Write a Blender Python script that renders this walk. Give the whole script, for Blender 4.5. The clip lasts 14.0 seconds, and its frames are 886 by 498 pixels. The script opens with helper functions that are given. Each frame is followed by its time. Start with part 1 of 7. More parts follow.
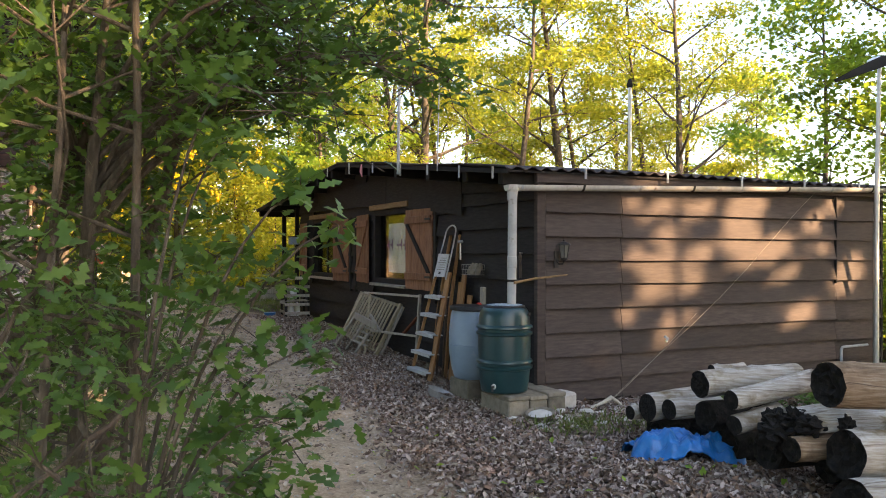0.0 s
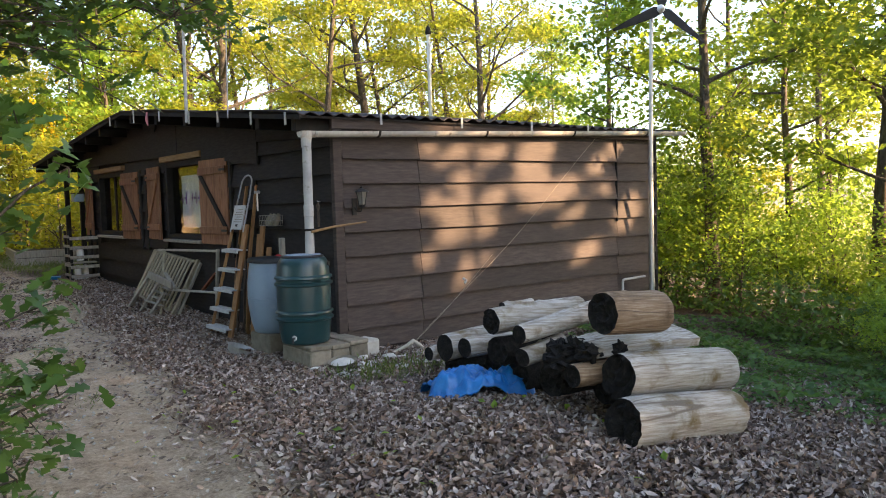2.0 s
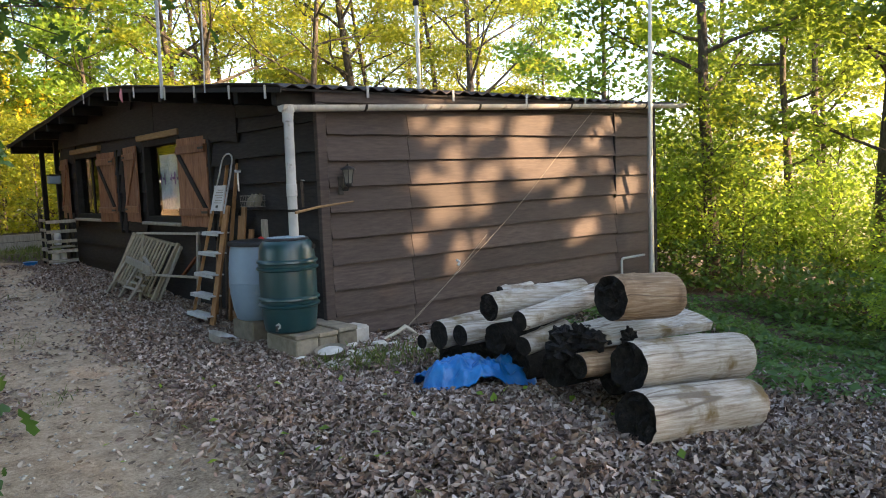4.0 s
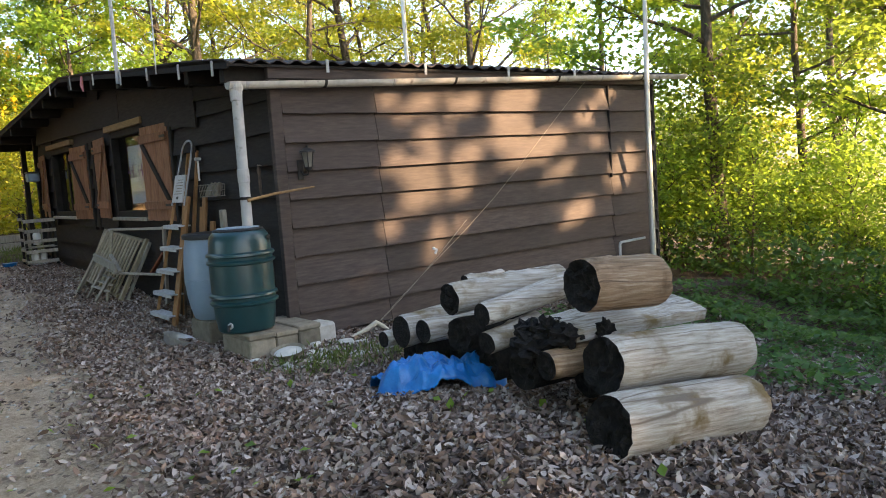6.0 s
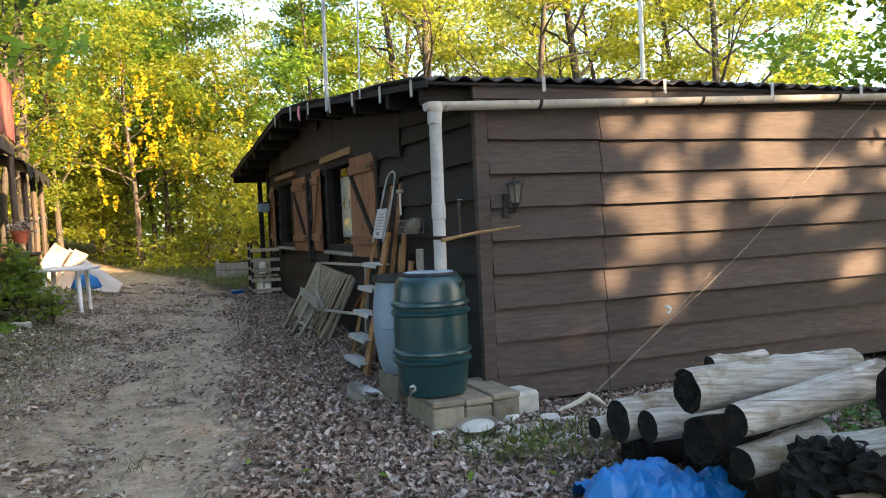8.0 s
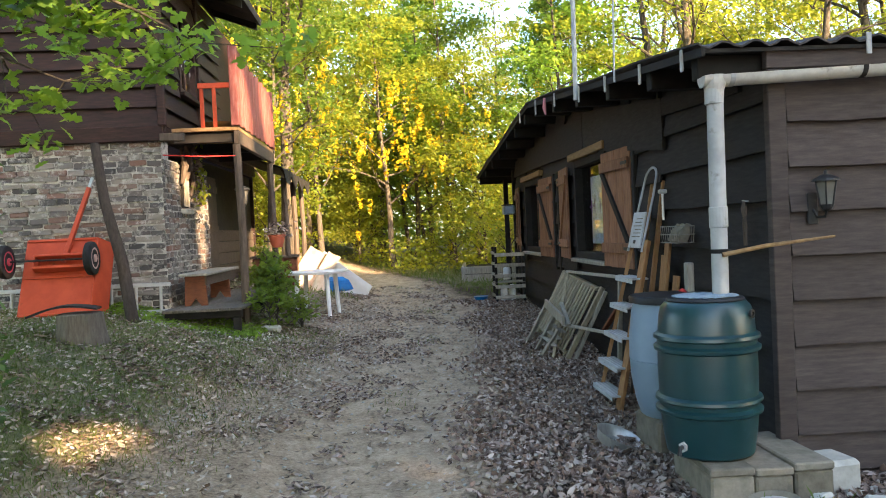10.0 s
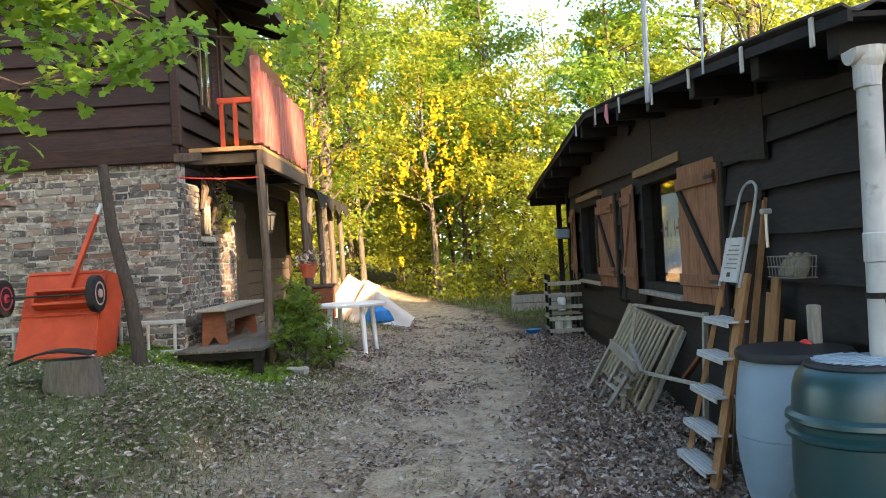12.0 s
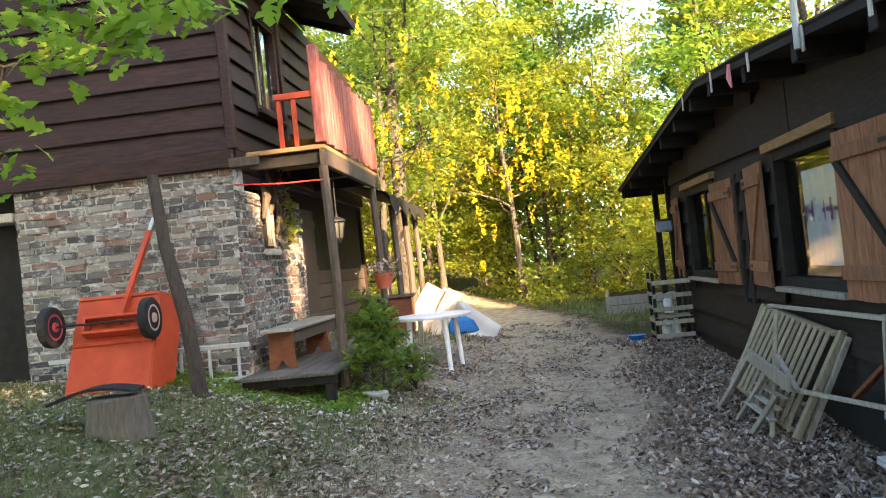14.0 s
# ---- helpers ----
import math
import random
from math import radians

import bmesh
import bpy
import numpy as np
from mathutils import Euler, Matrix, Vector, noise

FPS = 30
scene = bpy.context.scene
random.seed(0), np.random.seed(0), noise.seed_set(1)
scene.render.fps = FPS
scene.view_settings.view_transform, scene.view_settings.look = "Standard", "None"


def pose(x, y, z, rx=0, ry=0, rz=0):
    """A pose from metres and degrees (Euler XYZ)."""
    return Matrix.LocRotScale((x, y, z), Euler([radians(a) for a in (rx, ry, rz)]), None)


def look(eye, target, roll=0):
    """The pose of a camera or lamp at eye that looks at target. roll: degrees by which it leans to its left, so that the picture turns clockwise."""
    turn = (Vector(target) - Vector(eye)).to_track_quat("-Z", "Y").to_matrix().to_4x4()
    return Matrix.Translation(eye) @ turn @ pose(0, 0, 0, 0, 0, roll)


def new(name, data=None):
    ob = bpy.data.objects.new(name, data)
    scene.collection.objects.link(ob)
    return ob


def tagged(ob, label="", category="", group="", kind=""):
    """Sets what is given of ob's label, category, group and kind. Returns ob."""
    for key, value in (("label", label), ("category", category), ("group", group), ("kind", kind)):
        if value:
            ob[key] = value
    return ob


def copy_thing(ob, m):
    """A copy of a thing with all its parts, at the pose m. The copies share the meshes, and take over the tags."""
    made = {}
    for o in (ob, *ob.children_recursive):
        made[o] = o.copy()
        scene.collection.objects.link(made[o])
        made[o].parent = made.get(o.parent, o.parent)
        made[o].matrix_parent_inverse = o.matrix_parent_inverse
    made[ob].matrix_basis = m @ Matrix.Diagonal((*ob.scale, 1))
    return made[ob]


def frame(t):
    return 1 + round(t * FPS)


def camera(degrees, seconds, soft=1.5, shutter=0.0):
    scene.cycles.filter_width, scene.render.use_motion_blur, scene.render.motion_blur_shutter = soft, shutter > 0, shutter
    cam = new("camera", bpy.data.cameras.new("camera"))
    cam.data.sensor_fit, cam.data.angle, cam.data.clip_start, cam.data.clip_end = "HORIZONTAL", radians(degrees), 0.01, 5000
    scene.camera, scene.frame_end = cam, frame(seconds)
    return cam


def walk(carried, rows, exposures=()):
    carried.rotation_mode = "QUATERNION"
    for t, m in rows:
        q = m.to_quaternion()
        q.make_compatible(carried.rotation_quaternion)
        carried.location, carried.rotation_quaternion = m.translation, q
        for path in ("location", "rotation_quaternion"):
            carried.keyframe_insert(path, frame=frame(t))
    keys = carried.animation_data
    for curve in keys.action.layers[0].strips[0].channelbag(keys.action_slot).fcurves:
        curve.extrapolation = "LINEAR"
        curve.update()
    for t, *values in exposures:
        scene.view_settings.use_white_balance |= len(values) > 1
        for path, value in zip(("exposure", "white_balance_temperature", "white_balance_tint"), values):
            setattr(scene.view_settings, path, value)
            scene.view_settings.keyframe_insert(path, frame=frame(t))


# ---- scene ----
cam = camera(58.9, 14.0, soft=1.0)
PATH = [
    (0, (0.066, 0.46, 1.416), (0.914, 2.272, 1.42), 0.1),
    (0.5, (0.122, 0.428, 1.411), (1.191, 2.118, 1.349), -1.2),
    (1, (0.219, 0.45, 1.38), (1.476, 2.003, 1.288), -1.2),
    (1.5, (0.265, 0.437, 1.371), (1.522, 1.989, 1.276), -1.4),
    (2, (0.267, 0.461, 1.373), (1.509, 2.024, 1.247), -1.7),
    (2.2, (0.274, 0.428, 1.414), (1.502, 1.999, 1.259), -1.3),
    (4.3, (0.627, 0.853, 1.33), (1.886, 2.396, 1.148), -2.4),
    (4.5, (0.703, 0.83, 1.289), (1.951, 2.382, 1.104), -2.5),
    (5, (0.865, 0.857, 1.31), (2.121, 2.398, 1.091), -3.0),
    (5.5, (1.052, 0.982, 1.279), (2.289, 2.538, 1.061), -3.4),
    (6, (1.291, 1.107, 1.233), (2.511, 2.679, 1.033), -4.0),
    (6.5, (1.517, 1.3, 1.2), (2.681, 2.912, 0.987), -2.1),
    (7, (1.712, 1.554, 1.219), (2.863, 3.18, 1.04), -2.4),
    (7.5, (1.92, 1.794, 1.241), (2.826, 3.575, 1.172), -2.6),
    (8, (2.043, 2.099, 1.241), (2.771, 3.96, 1.166), -2.6),
    (8.5, (2.128, 2.347, 1.274), (2.758, 4.244, 1.196), -3.3),
    (9, (2.248, 2.591, 1.271), (2.529, 4.57, 1.209), -2.9),
    (9.2, (2.274, 2.689, 1.279), (2.486, 4.676, 1.208), -2.8),
    (11.3, (2.324, 3.909, 1.314), (2.406, 5.907, 1.316), -2.6),
    (11.5, (2.34, 4.031, 1.341), (2.412, 6.03, 1.34), -2.6),
    (12, (2.401, 4.32, 1.36), (2.395, 6.32, 1.378), -3.2),
    (12.5, (2.386, 4.619, 1.34), (2.376, 6.619, 1.37), -2.9),
    (13, (2.361, 4.907, 1.365), (2.339, 6.906, 1.401), -4.4),
    (13.5, (2.353, 5.189, 1.381), (2.188, 7.181, 1.425), -5.1),
    (14, (2.264, 5.462, 1.373), (2.062, 7.451, 1.416), -5.9),
]
walk(cam, [(t, look(eye, target, roll)) for t, eye, target, roll in PATH], exposures=((0.0, 2.50, 7150, 17), (1.0, 2.44, 7000, 16), (1.5, 2.38, 6900, 15), (2.2, 2.52, 6800, 15), (4.0, 2.5, 6700, 13), (4.5, 2.45, 6650, 13), (5.0, 2.68, 6550, 12), (5.5, 2.75, 6600, 12), (6.1, 2.55, 6700, 12), (7.0, 2.75, 6700, 12), (7.5, 2.30, 6750, 12), (8.0, 2.66, 6600, 10), (8.5, 2.8, 6550, 8), (9.0, 2.81, 6500, 8), (11.5, 2.92, 6450, 8), (13.0, 2.92, 6450, 8), (14.0, 3.09, 6400, 8)))

# ---- light ----
SUN = Vector((0.62, -0.76, 0.42)).normalized()
world = bpy.data.worlds.new("sky")
scene.world = world
world.use_nodes = True
wn = world.node_tree
sky = wn.nodes.new("ShaderNodeTexSky")
sky.sky_type = "NISHITA"
sky.sun_disc = False
sky.sun_elevation = math.asin(SUN.z)
sky.sun_rotation = math.atan2(SUN.x, SUN.y)
sky.air_density, sky.dust_density, sky.ozone_density = 1.0, 1.5, 1.0
wn.links.new(sky.outputs[0], wn.nodes["Background"].inputs[0])
wn.nodes["Background"].inputs[1].default_value = 0.13
sun = new("sun", bpy.data.lights.new("sun", "SUN"))
sun.data.energy, sun.data.angle, sun.data.color = 5.0, radians(0.7), (1.0, 0.68, 0.39)
sun.matrix_world = look(SUN * 60, (0, 0, 0))


# ---- materials ----
def nodes_of(name):
    m = bpy.data.materials.new(name)
    m.use_nodes = True
    return m, m.node_tree.nodes, m.node_tree.links, m.node_tree.nodes["Principled BSDF"]


def ramp_node(n, stops):
    r = n.new("ShaderNodeValToRGB")
    e = r.color_ramp.elements
    while len(e) < len(stops):
        e.new(0.5)
    for el, (p, c) in zip(e, stops):
        el.position, el.color = p, (*c, 1)
    return r


def noise_node(n, l, vec, scale, detail=4, rough=0.6, stretch=None):
    t = n.new("ShaderNodeTexNoise")
    t.inputs["Scale"].default_value, t.inputs["Detail"].default_value, t.inputs["Roughness"].default_value = scale, detail, rough
    if stretch:
        mp = n.new("ShaderNodeMapping")
        if len(stretch) > 3:
            mp.vector_type = "TEXTURE"
            mp.inputs["Rotation"].default_value = [radians(a) for a in stretch[3:]]
            mp.inputs["Scale"].default_value = [1 / a for a in stretch[:3]]
        else:
            mp.inputs["Scale"].default_value = stretch
        l.new(vec, mp.inputs[0])
        vec = mp.outputs[0]
    l.new(vec, t.inputs["Vector"])
    return t.outputs["Fac"]


def mixed(n, l, fac, a, b, mode="MIX"):
    x = n.new("ShaderNodeMix")
    x.data_type, x.blend_type = "RGBA", mode
    for sock, v in ((x.inputs[0], fac), (x.inputs[6], a), (x.inputs[7], b)):
        if isinstance(v, (int, float)):
            sock.default_value = v
        elif isinstance(v, tuple):
            sock.default_value = (*v, 1)
        else:
            l.new(v, sock)
    return x.outputs[2]


def bumped(n, l, b, height, strength, distance):
    bp = n.new("ShaderNodeBump")
    bp.inputs["Strength"].default_value, bp.inputs["Distance"].default_value = strength, distance
    l.new(height, bp.inputs["Height"])
    l.new(bp.outputs[0], b.inputs["Normal"])


def place_vec(n, l, shift=True):
    """World place, moved by each object's own random number so that alike pieces differ."""
    g = n.new("ShaderNodeNewGeometry")
    if not shift:
        return g.outputs["Position"]
    oi = n.new("ShaderNodeObjectInfo")
    mul = n.new("ShaderNodeMath")
    mul.operation, mul.inputs[1].default_value = "MULTIPLY", 37.0
    l.new(oi.outputs["Random"], mul.inputs[0])
    add = n.new("ShaderNodeVectorMath")
    add.operation = "ADD"
    l.new(g.outputs["Position"], add.inputs[0])
    l.new(mul.outputs[0], add.inputs[1])
    return add.outputs[0]


def surface(name, colours, scale=6, stretch=None, rough=0.7, metal=0.0, bump=0.3, depth=0.004, blotch=None, piece=0.0, fine=60, spec=0.25, crack=None):
    """A worn surface: two scales of noise between colours, blotches of another colour, and a tint of its own for each piece."""
    m, n, l, b = nodes_of(name)
    v = place_vec(n, l)
    f = noise_node(n, l, v, scale, 6, 0.65, stretch)
    k = len(colours)
    r = ramp_node(n, [(0.32 + 0.36 * i / max(1, k - 1), c) for i, c in enumerate(colours)])
    l.new(f, r.inputs[0])
    c = r.outputs[0]
    if blotch:
        f2 = noise_node(n, l, v, blotch[1], 5, 0.6)
        r2 = ramp_node(n, [(blotch[2], (0, 0, 0)), (blotch[2] + 0.12, (1, 1, 1))])
        l.new(f2, r2.inputs[0])
        c = mixed(n, l, r2.outputs[0], c, blotch[0])
    if crack:
        f4 = noise_node(n, l, v, crack[1], 1.5, 0.4, crack[2])
        r4 = ramp_node(n, [(0.488, (0, 0, 0)), (0.497, (1, 1, 1)), (0.503, (1, 1, 1)), (0.512, (0, 0, 0))])
        l.new(f4, r4.inputs[0])
        c = mixed(n, l, r4.outputs[0], c, crack[0])
    if piece:
        oi = n.new("ShaderNodeObjectInfo")
        hs = n.new("ShaderNodeMapRange")
        hs.inputs[3].default_value, hs.inputs[4].default_value = 1 - piece, 1 + piece
        l.new(oi.outputs["Random"], hs.inputs[0])
        hv = n.new("ShaderNodeHueSaturation")
        l.new(hs.outputs[0], hv.inputs["Value"])
        l.new(c, hv.inputs["Color"])
        c = hv.outputs[0]
    l.new(c, b.inputs["Base Color"])
    b.inputs["Roughness"].default_value, b.inputs["Metallic"].default_value = rough, metal
    b.inputs["Specular IOR Level"].default_value = spec
    if bump:
        f3 = noise_node(n, l, v, fine, 3, 0.6, stretch)
        s = n.new("ShaderNodeMath")
        s.operation = "ADD"
        l.new(f, s.inputs[0])
        l.new(f3, s.inputs[1])
        bumped(n, l, b, s.outputs[0], bump, depth)
    return m


def leafy(name, colours, through_colour, gloss=0.45, share=0.5):
    """Leaves: each island its own colour; light shines through."""
    m, n, l, b = nodes_of(name)
    g = n.new("ShaderNodeNewGeometry")
    r = ramp_node(n, [(i / max(1, len(colours) - 1), c) for i, c in enumerate(colours)])
    l.new(g.outputs["Random Per Island"], r.inputs[0])
    l.new(r.outputs[0], b.inputs["Base Color"])
    b.inputs["Roughness"].default_value = gloss
    b.inputs["Specular IOR Level"].default_value = 0.3
    t = n.new("ShaderNodeBsdfTranslucent")
    l.new(mixed(n, l, 0.75, r.outputs[0], through_colour), t.inputs[0])
    mx = n.new("ShaderNodeMixShader")
    mx.inputs[0].default_value = share
    l.new(b.outputs[0], mx.inputs[1])
    l.new(t.outputs[0], mx.inputs[2])
    l.new(mx.outputs[0], n["Material Output"].inputs[0])
    return m


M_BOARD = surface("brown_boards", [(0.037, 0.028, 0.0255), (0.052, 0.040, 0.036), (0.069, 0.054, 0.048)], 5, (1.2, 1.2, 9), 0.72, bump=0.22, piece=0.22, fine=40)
# darker, greyer tone for all cabin walls but the front boards
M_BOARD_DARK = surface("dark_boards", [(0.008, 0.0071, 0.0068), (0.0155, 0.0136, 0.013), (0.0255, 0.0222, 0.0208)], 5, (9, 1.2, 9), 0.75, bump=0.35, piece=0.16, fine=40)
M_HOUSE_BOARD = surface("red_brown_boards", [(0.011, 0.0055, 0.005), (0.024, 0.0112, 0.0095), (0.044, 0.019, 0.014)], 4, (1.2, 1.2, 10), 0.6, bump=0.35, piece=0.2, fine=40)
M_DARK = surface("dark_timber", [(0.009, 0.008, 0.007), (0.021, 0.018, 0.016)], 8, None, 0.8)
M_SHUTTER = surface("orange_brown_shutter", [(0.12, 0.055, 0.03), (0.19, 0.09, 0.05), (0.25, 0.125, 0.07)], 5, (6, 6, 1.0), 0.65, bump=0.3, piece=0.15)
M_LINTEL = surface("pale_lintel", [(0.17, 0.10, 0.045), (0.27, 0.17, 0.08)], 6, (6, 1, 6), 0.7, piece=0.1)
M_ROOF = surface("roof_sheet", [(0.02, 0.018, 0.018), (0.045, 0.038, 0.036), (0.075, 0.06, 0.055)], 3, None, 0.8)
M_GUTTER = surface("weathered_gutter", [(0.36, 0.34, 0.31), (0.5, 0.48, 0.44)], 9, None, 0.55, bump=0.1, blotch=((0.10, 0.09, 0.08), 7, 0.62))
M_PIPE = surface("grey_pipe", [(0.27, 0.275, 0.275), (0.38, 0.385, 0.38)], 5, None, 0.5, bump=0.1, blotch=((0.19, 0.18, 0.16), 11, 0.60))
M_GREEN = surface("green_plastic", [(0.005, 0.029, 0.034), (0.008, 0.042, 0.048)], 4, None, 0.34, bump=0.06, blotch=((0.04, 0.085, 0.09), 3, 0.64), spec=0.5)
M_BLUE = surface("blue_plastic", [(0.14, 0.20, 0.26), (0.185, 0.255, 0.325)], 3, None, 0.5, bump=0.06, blotch=((0.28, 0.32, 0.36), 5, 0.66), spec=0.5)
M_BLACK = surface("black_plastic", [(0.012, 0.012, 0.013), (0.025, 0.025, 0.026)], 8, None, 0.5, bump=0.1)
M_CONC = surface("concrete", [(0.13, 0.115, 0.085), (0.23, 0.20, 0.155)], 12, None, 0.9, bump=0.5, piece=0.2, blotch=((0.15, 0.14, 0.10), 5, 0.58))
M_STONE = surface("pale_stone", [(0.38, 0.37, 0.33), (0.55, 0.53, 0.48)], 10, None, 0.9, bump=0.5, piece=0.15)
M_LOG = surface("bleached_log", [(0.22, 0.18, 0.14), (0.39, 0.35, 0.295), (0.54, 0.51, 0.46)], 4, (1.0, 15, 15, 0, 5, -6), 0.8, bump=0.6, depth=0.008, piece=0.12, blotch=((0.17, 0.12, 0.055), 3.0, 0.56), crack=((0.17, 0.135, 0.105), 2.0, (0.10, 3.2, 3.2, 0, 5, -6)))
M_LOG_TAN = surface("tan_log", [(0.13, 0.085, 0.05), (0.25, 0.165, 0.10), (0.36, 0.28, 0.20)], 4, (1.0, 15, 15, 0, 5, -6), 0.8, bump=0.6, depth=0.008, blotch=((0.10, 0.06, 0.03), 3.0, 0.56), crack=((0.10, 0.066, 0.042), 2.0, (0.10, 3.2, 3.2, 0, 5, -6)))
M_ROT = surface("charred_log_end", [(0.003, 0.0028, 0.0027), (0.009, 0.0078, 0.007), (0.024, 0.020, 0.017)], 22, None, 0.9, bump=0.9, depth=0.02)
M_TARP = surface("blue_tarp", [(0.002, 0.095, 0.31), (0.005, 0.165, 0.47)], 9, None, 0.3, bump=0.5, depth=0.012, fine=26, spec=0.5)
M_CRATE = surface("grey_weathered_wood", [(0.20, 0.175, 0.14), (0.33, 0.30, 0.25)], 6, (6, 6, 1), 0.8, bump=0.3, piece=0.2)
M_BENCHWOOD = surface("pale_bench_wood", [(0.17, 0.14, 0.092), (0.28, 0.235, 0.16)], 7, (5, 5, 1.2), 0.75, bump=0.3, piece=0.15)
M_LADDER = surface("ladder_wood", [(0.17, 0.085, 0.035), (0.28, 0.15, 0.065)], 7, (6, 6, 1), 0.6, bump=0.2, piece=0.15, blotch=((0.09, 0.05, 0.025), 4, 0.6))
M_ALU = surface("dull_aluminium", [(0.45, 0.45, 0.45), (0.6, 0.6, 0.6)], 12, None, 0.5, 0.5, bump=0.1)
M_STEEL = surface("galvanised_steel", [(0.42, 0.41, 0.38), (0.58, 0.56, 0.52)], 10, (4, 4, 1), 0.42, 0.7, bump=0.1)
M_WIRE = surface("rusty_grey_wire", [(0.13, 0.115, 0.10), (0.22, 0.20, 0.18)], 14, None, 0.6, 0.4, bump=0.1)
M_WHITE = surface("white_plastic", [(0.66, 0.66, 0.66), (0.78, 0.78, 0.77)], 4, None, 0.4, bump=0.04)
M_SHEET = surface("dirty_white_sheet", [(0.50, 0.49, 0.46), (0.72, 0.71, 0.68)], 3, None, 0.7, bump=0.2)
M_TREAD = surface("worn_white_metal", [(0.33, 0.33, 0.32), (0.46, 0.46, 0.45)], 7, None, 0.55, bump=0.1, blotch=((0.20, 0.17, 0.14), 9, 0.62))
M_RED = surface("orange_red_paint", [(0.36, 0.045, 0.018), (0.50, 0.075, 0.03)], 4, None, 0.42, bump=0.1, blotch=((0.20, 0.045, 0.02), 6, 0.62), piece=0.06)
M_REDWOOD = surface("faded_red_wood", [(0.15, 0.035, 0.03), (0.25, 0.075, 0.062), (0.33, 0.15, 0.13)], 4, (6, 6, 1), 0.65, bump=0.2, piece=0.15)
M_TYRE = surface("rubber", [(0.012, 0.012, 0.013), (0.03, 0.03, 0.03)], 20, None, 0.8)
M_RIM = surface("faded_rim", [(0.40, 0.24, 0.22), (0.55, 0.38, 0.35)], 8, None, 0.6)
M_RIM_RED = surface("red_rim", [(0.30, 0.03, 0.05), (0.42, 0.06, 0.08)], 8, None, 0.5)
M_POST = surface("grey_brown_post", [(0.055, 0.04, 0.03), (0.11, 0.082, 0.062)], 6, (6, 6, 1), 0.8, bump=0.4, piece=0.2)
M_STUMP = surface("grey_stump_wood", [(0.09, 0.075, 0.06), (0.17, 0.15, 0.125)], 6, (7, 7, 1), 0.9, bump=0.6, depth=0.01)
M_DECK = surface("grey_brown_deck", [(0.075, 0.062, 0.05), (0.14, 0.12, 0.10)], 6, (7, 1, 7), 0.85, bump=0.4, piece=0.2)
M_POLE = surface("dark_rough_pole", [(0.03, 0.022, 0.018), (0.065, 0.05, 0.04)], 6, (6, 6, 1), 0.85, bump=0.6, depth=0.01)
M_BARK = surface("bark", [(0.045, 0.036, 0.028), (0.085, 0.07, 0.055), (0.14, 0.12, 0.095)], 6, (4, 4, 1.2), 0.9, bump=0.9, depth=0.015, piece=0.15)
M_MORTAR = surface("pale_mortar", [(0.30, 0.28, 0.25), (0.56, 0.53, 0.49)], 9, None, 0.95, bump=0.8, depth=0.015, blotch=((0.075, 0.068, 0.06), 14, 0.52))
M_CARD = surface("stained_tan_foam", [(0.42, 0.32, 0.22), (0.60, 0.50, 0.39)], 4, None, 0.85, bump=0.2)
M_RUST = surface("rust_brown_wood", [(0.10, 0.035, 0.018), (0.18, 0.065, 0.03)], 6, (2, 2, 6), 0.7, piece=0.15)
M_TERRA = surface("terracotta", [(0.32, 0.07, 0.035), (0.42, 0.11, 0.06)], 6, None, 0.75)
M_ROPE = surface("pale_rope", [(0.40, 0.36, 0.28), (0.55, 0.50, 0.40)], 40, None, 0.9)
M_PINK = surface("pink_cloth", [(0.50, 0.16, 0.18), (0.6, 0.25, 0.26)], 10, None, 0.9)
M_REDCORD = surface("red_cord", [(0.45, 0.03, 0.03), (0.55, 0.05, 0.04)], 10, None, 0.7)
M_CURTAIN = surface("white_curtain", [(0.58, 0.64, 0.70), (0.72, 0.77, 0.82)], 3, (1, 14, 1), 0.9, blotch=((0.30, 0.34, 0.40), 5, 0.58))
M_PURPLE = surface("purple_paint", [(0.16, 0.06, 0.28), (0.22, 0.10, 0.34)], 12, None, 0.8, bump=0)
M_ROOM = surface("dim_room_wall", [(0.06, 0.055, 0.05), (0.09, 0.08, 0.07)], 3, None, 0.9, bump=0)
M_LAMPGLASS = surface("frosted_lamp_glass", [(0.09, 0.085, 0.075), (0.15, 0.145, 0.13)], 6, None, 0.2, bump=0)

L_FOREST = leafy("spring_leaves", [(0.035, 0.075, 0.014), (0.075, 0.135, 0.022), (0.15, 0.19, 0.03)], (0.33, 0.43, 0.045), 0.45, 0.55)
# yellow-green of young leaves; on far undergrowth it also stands in for sunlight
L_YELLOW = leafy("yellow_green_leaves", [(0.06, 0.12, 0.02), (0.13, 0.18, 0.028), (0.26, 0.26, 0.035)], (0.54, 0.56, 0.05), 0.45, 0.55)
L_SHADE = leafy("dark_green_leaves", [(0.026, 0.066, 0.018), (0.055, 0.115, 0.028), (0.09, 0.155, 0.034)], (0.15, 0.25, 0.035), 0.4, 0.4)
L_SHRUB = leafy("bright_shrub_leaves", [(0.065, 0.14, 0.022), (0.12, 0.225, 0.032), (0.20, 0.30, 0.048)], (0.42, 0.57, 0.06), 0.45, 0.55)
L_HAZEL = leafy("fresh_green_leaves", [(0.03, 0.08, 0.024), (0.055, 0.12, 0.034), (0.10, 0.175, 0.05)], (0.17, 0.30, 0.055), 0.4, 0.45)
L_BLOSSOM = leafy("yellow_blossom", [(0.58, 0.43, 0.02), (0.74, 0.56, 0.03)], (0.75, 0.55, 0.03))
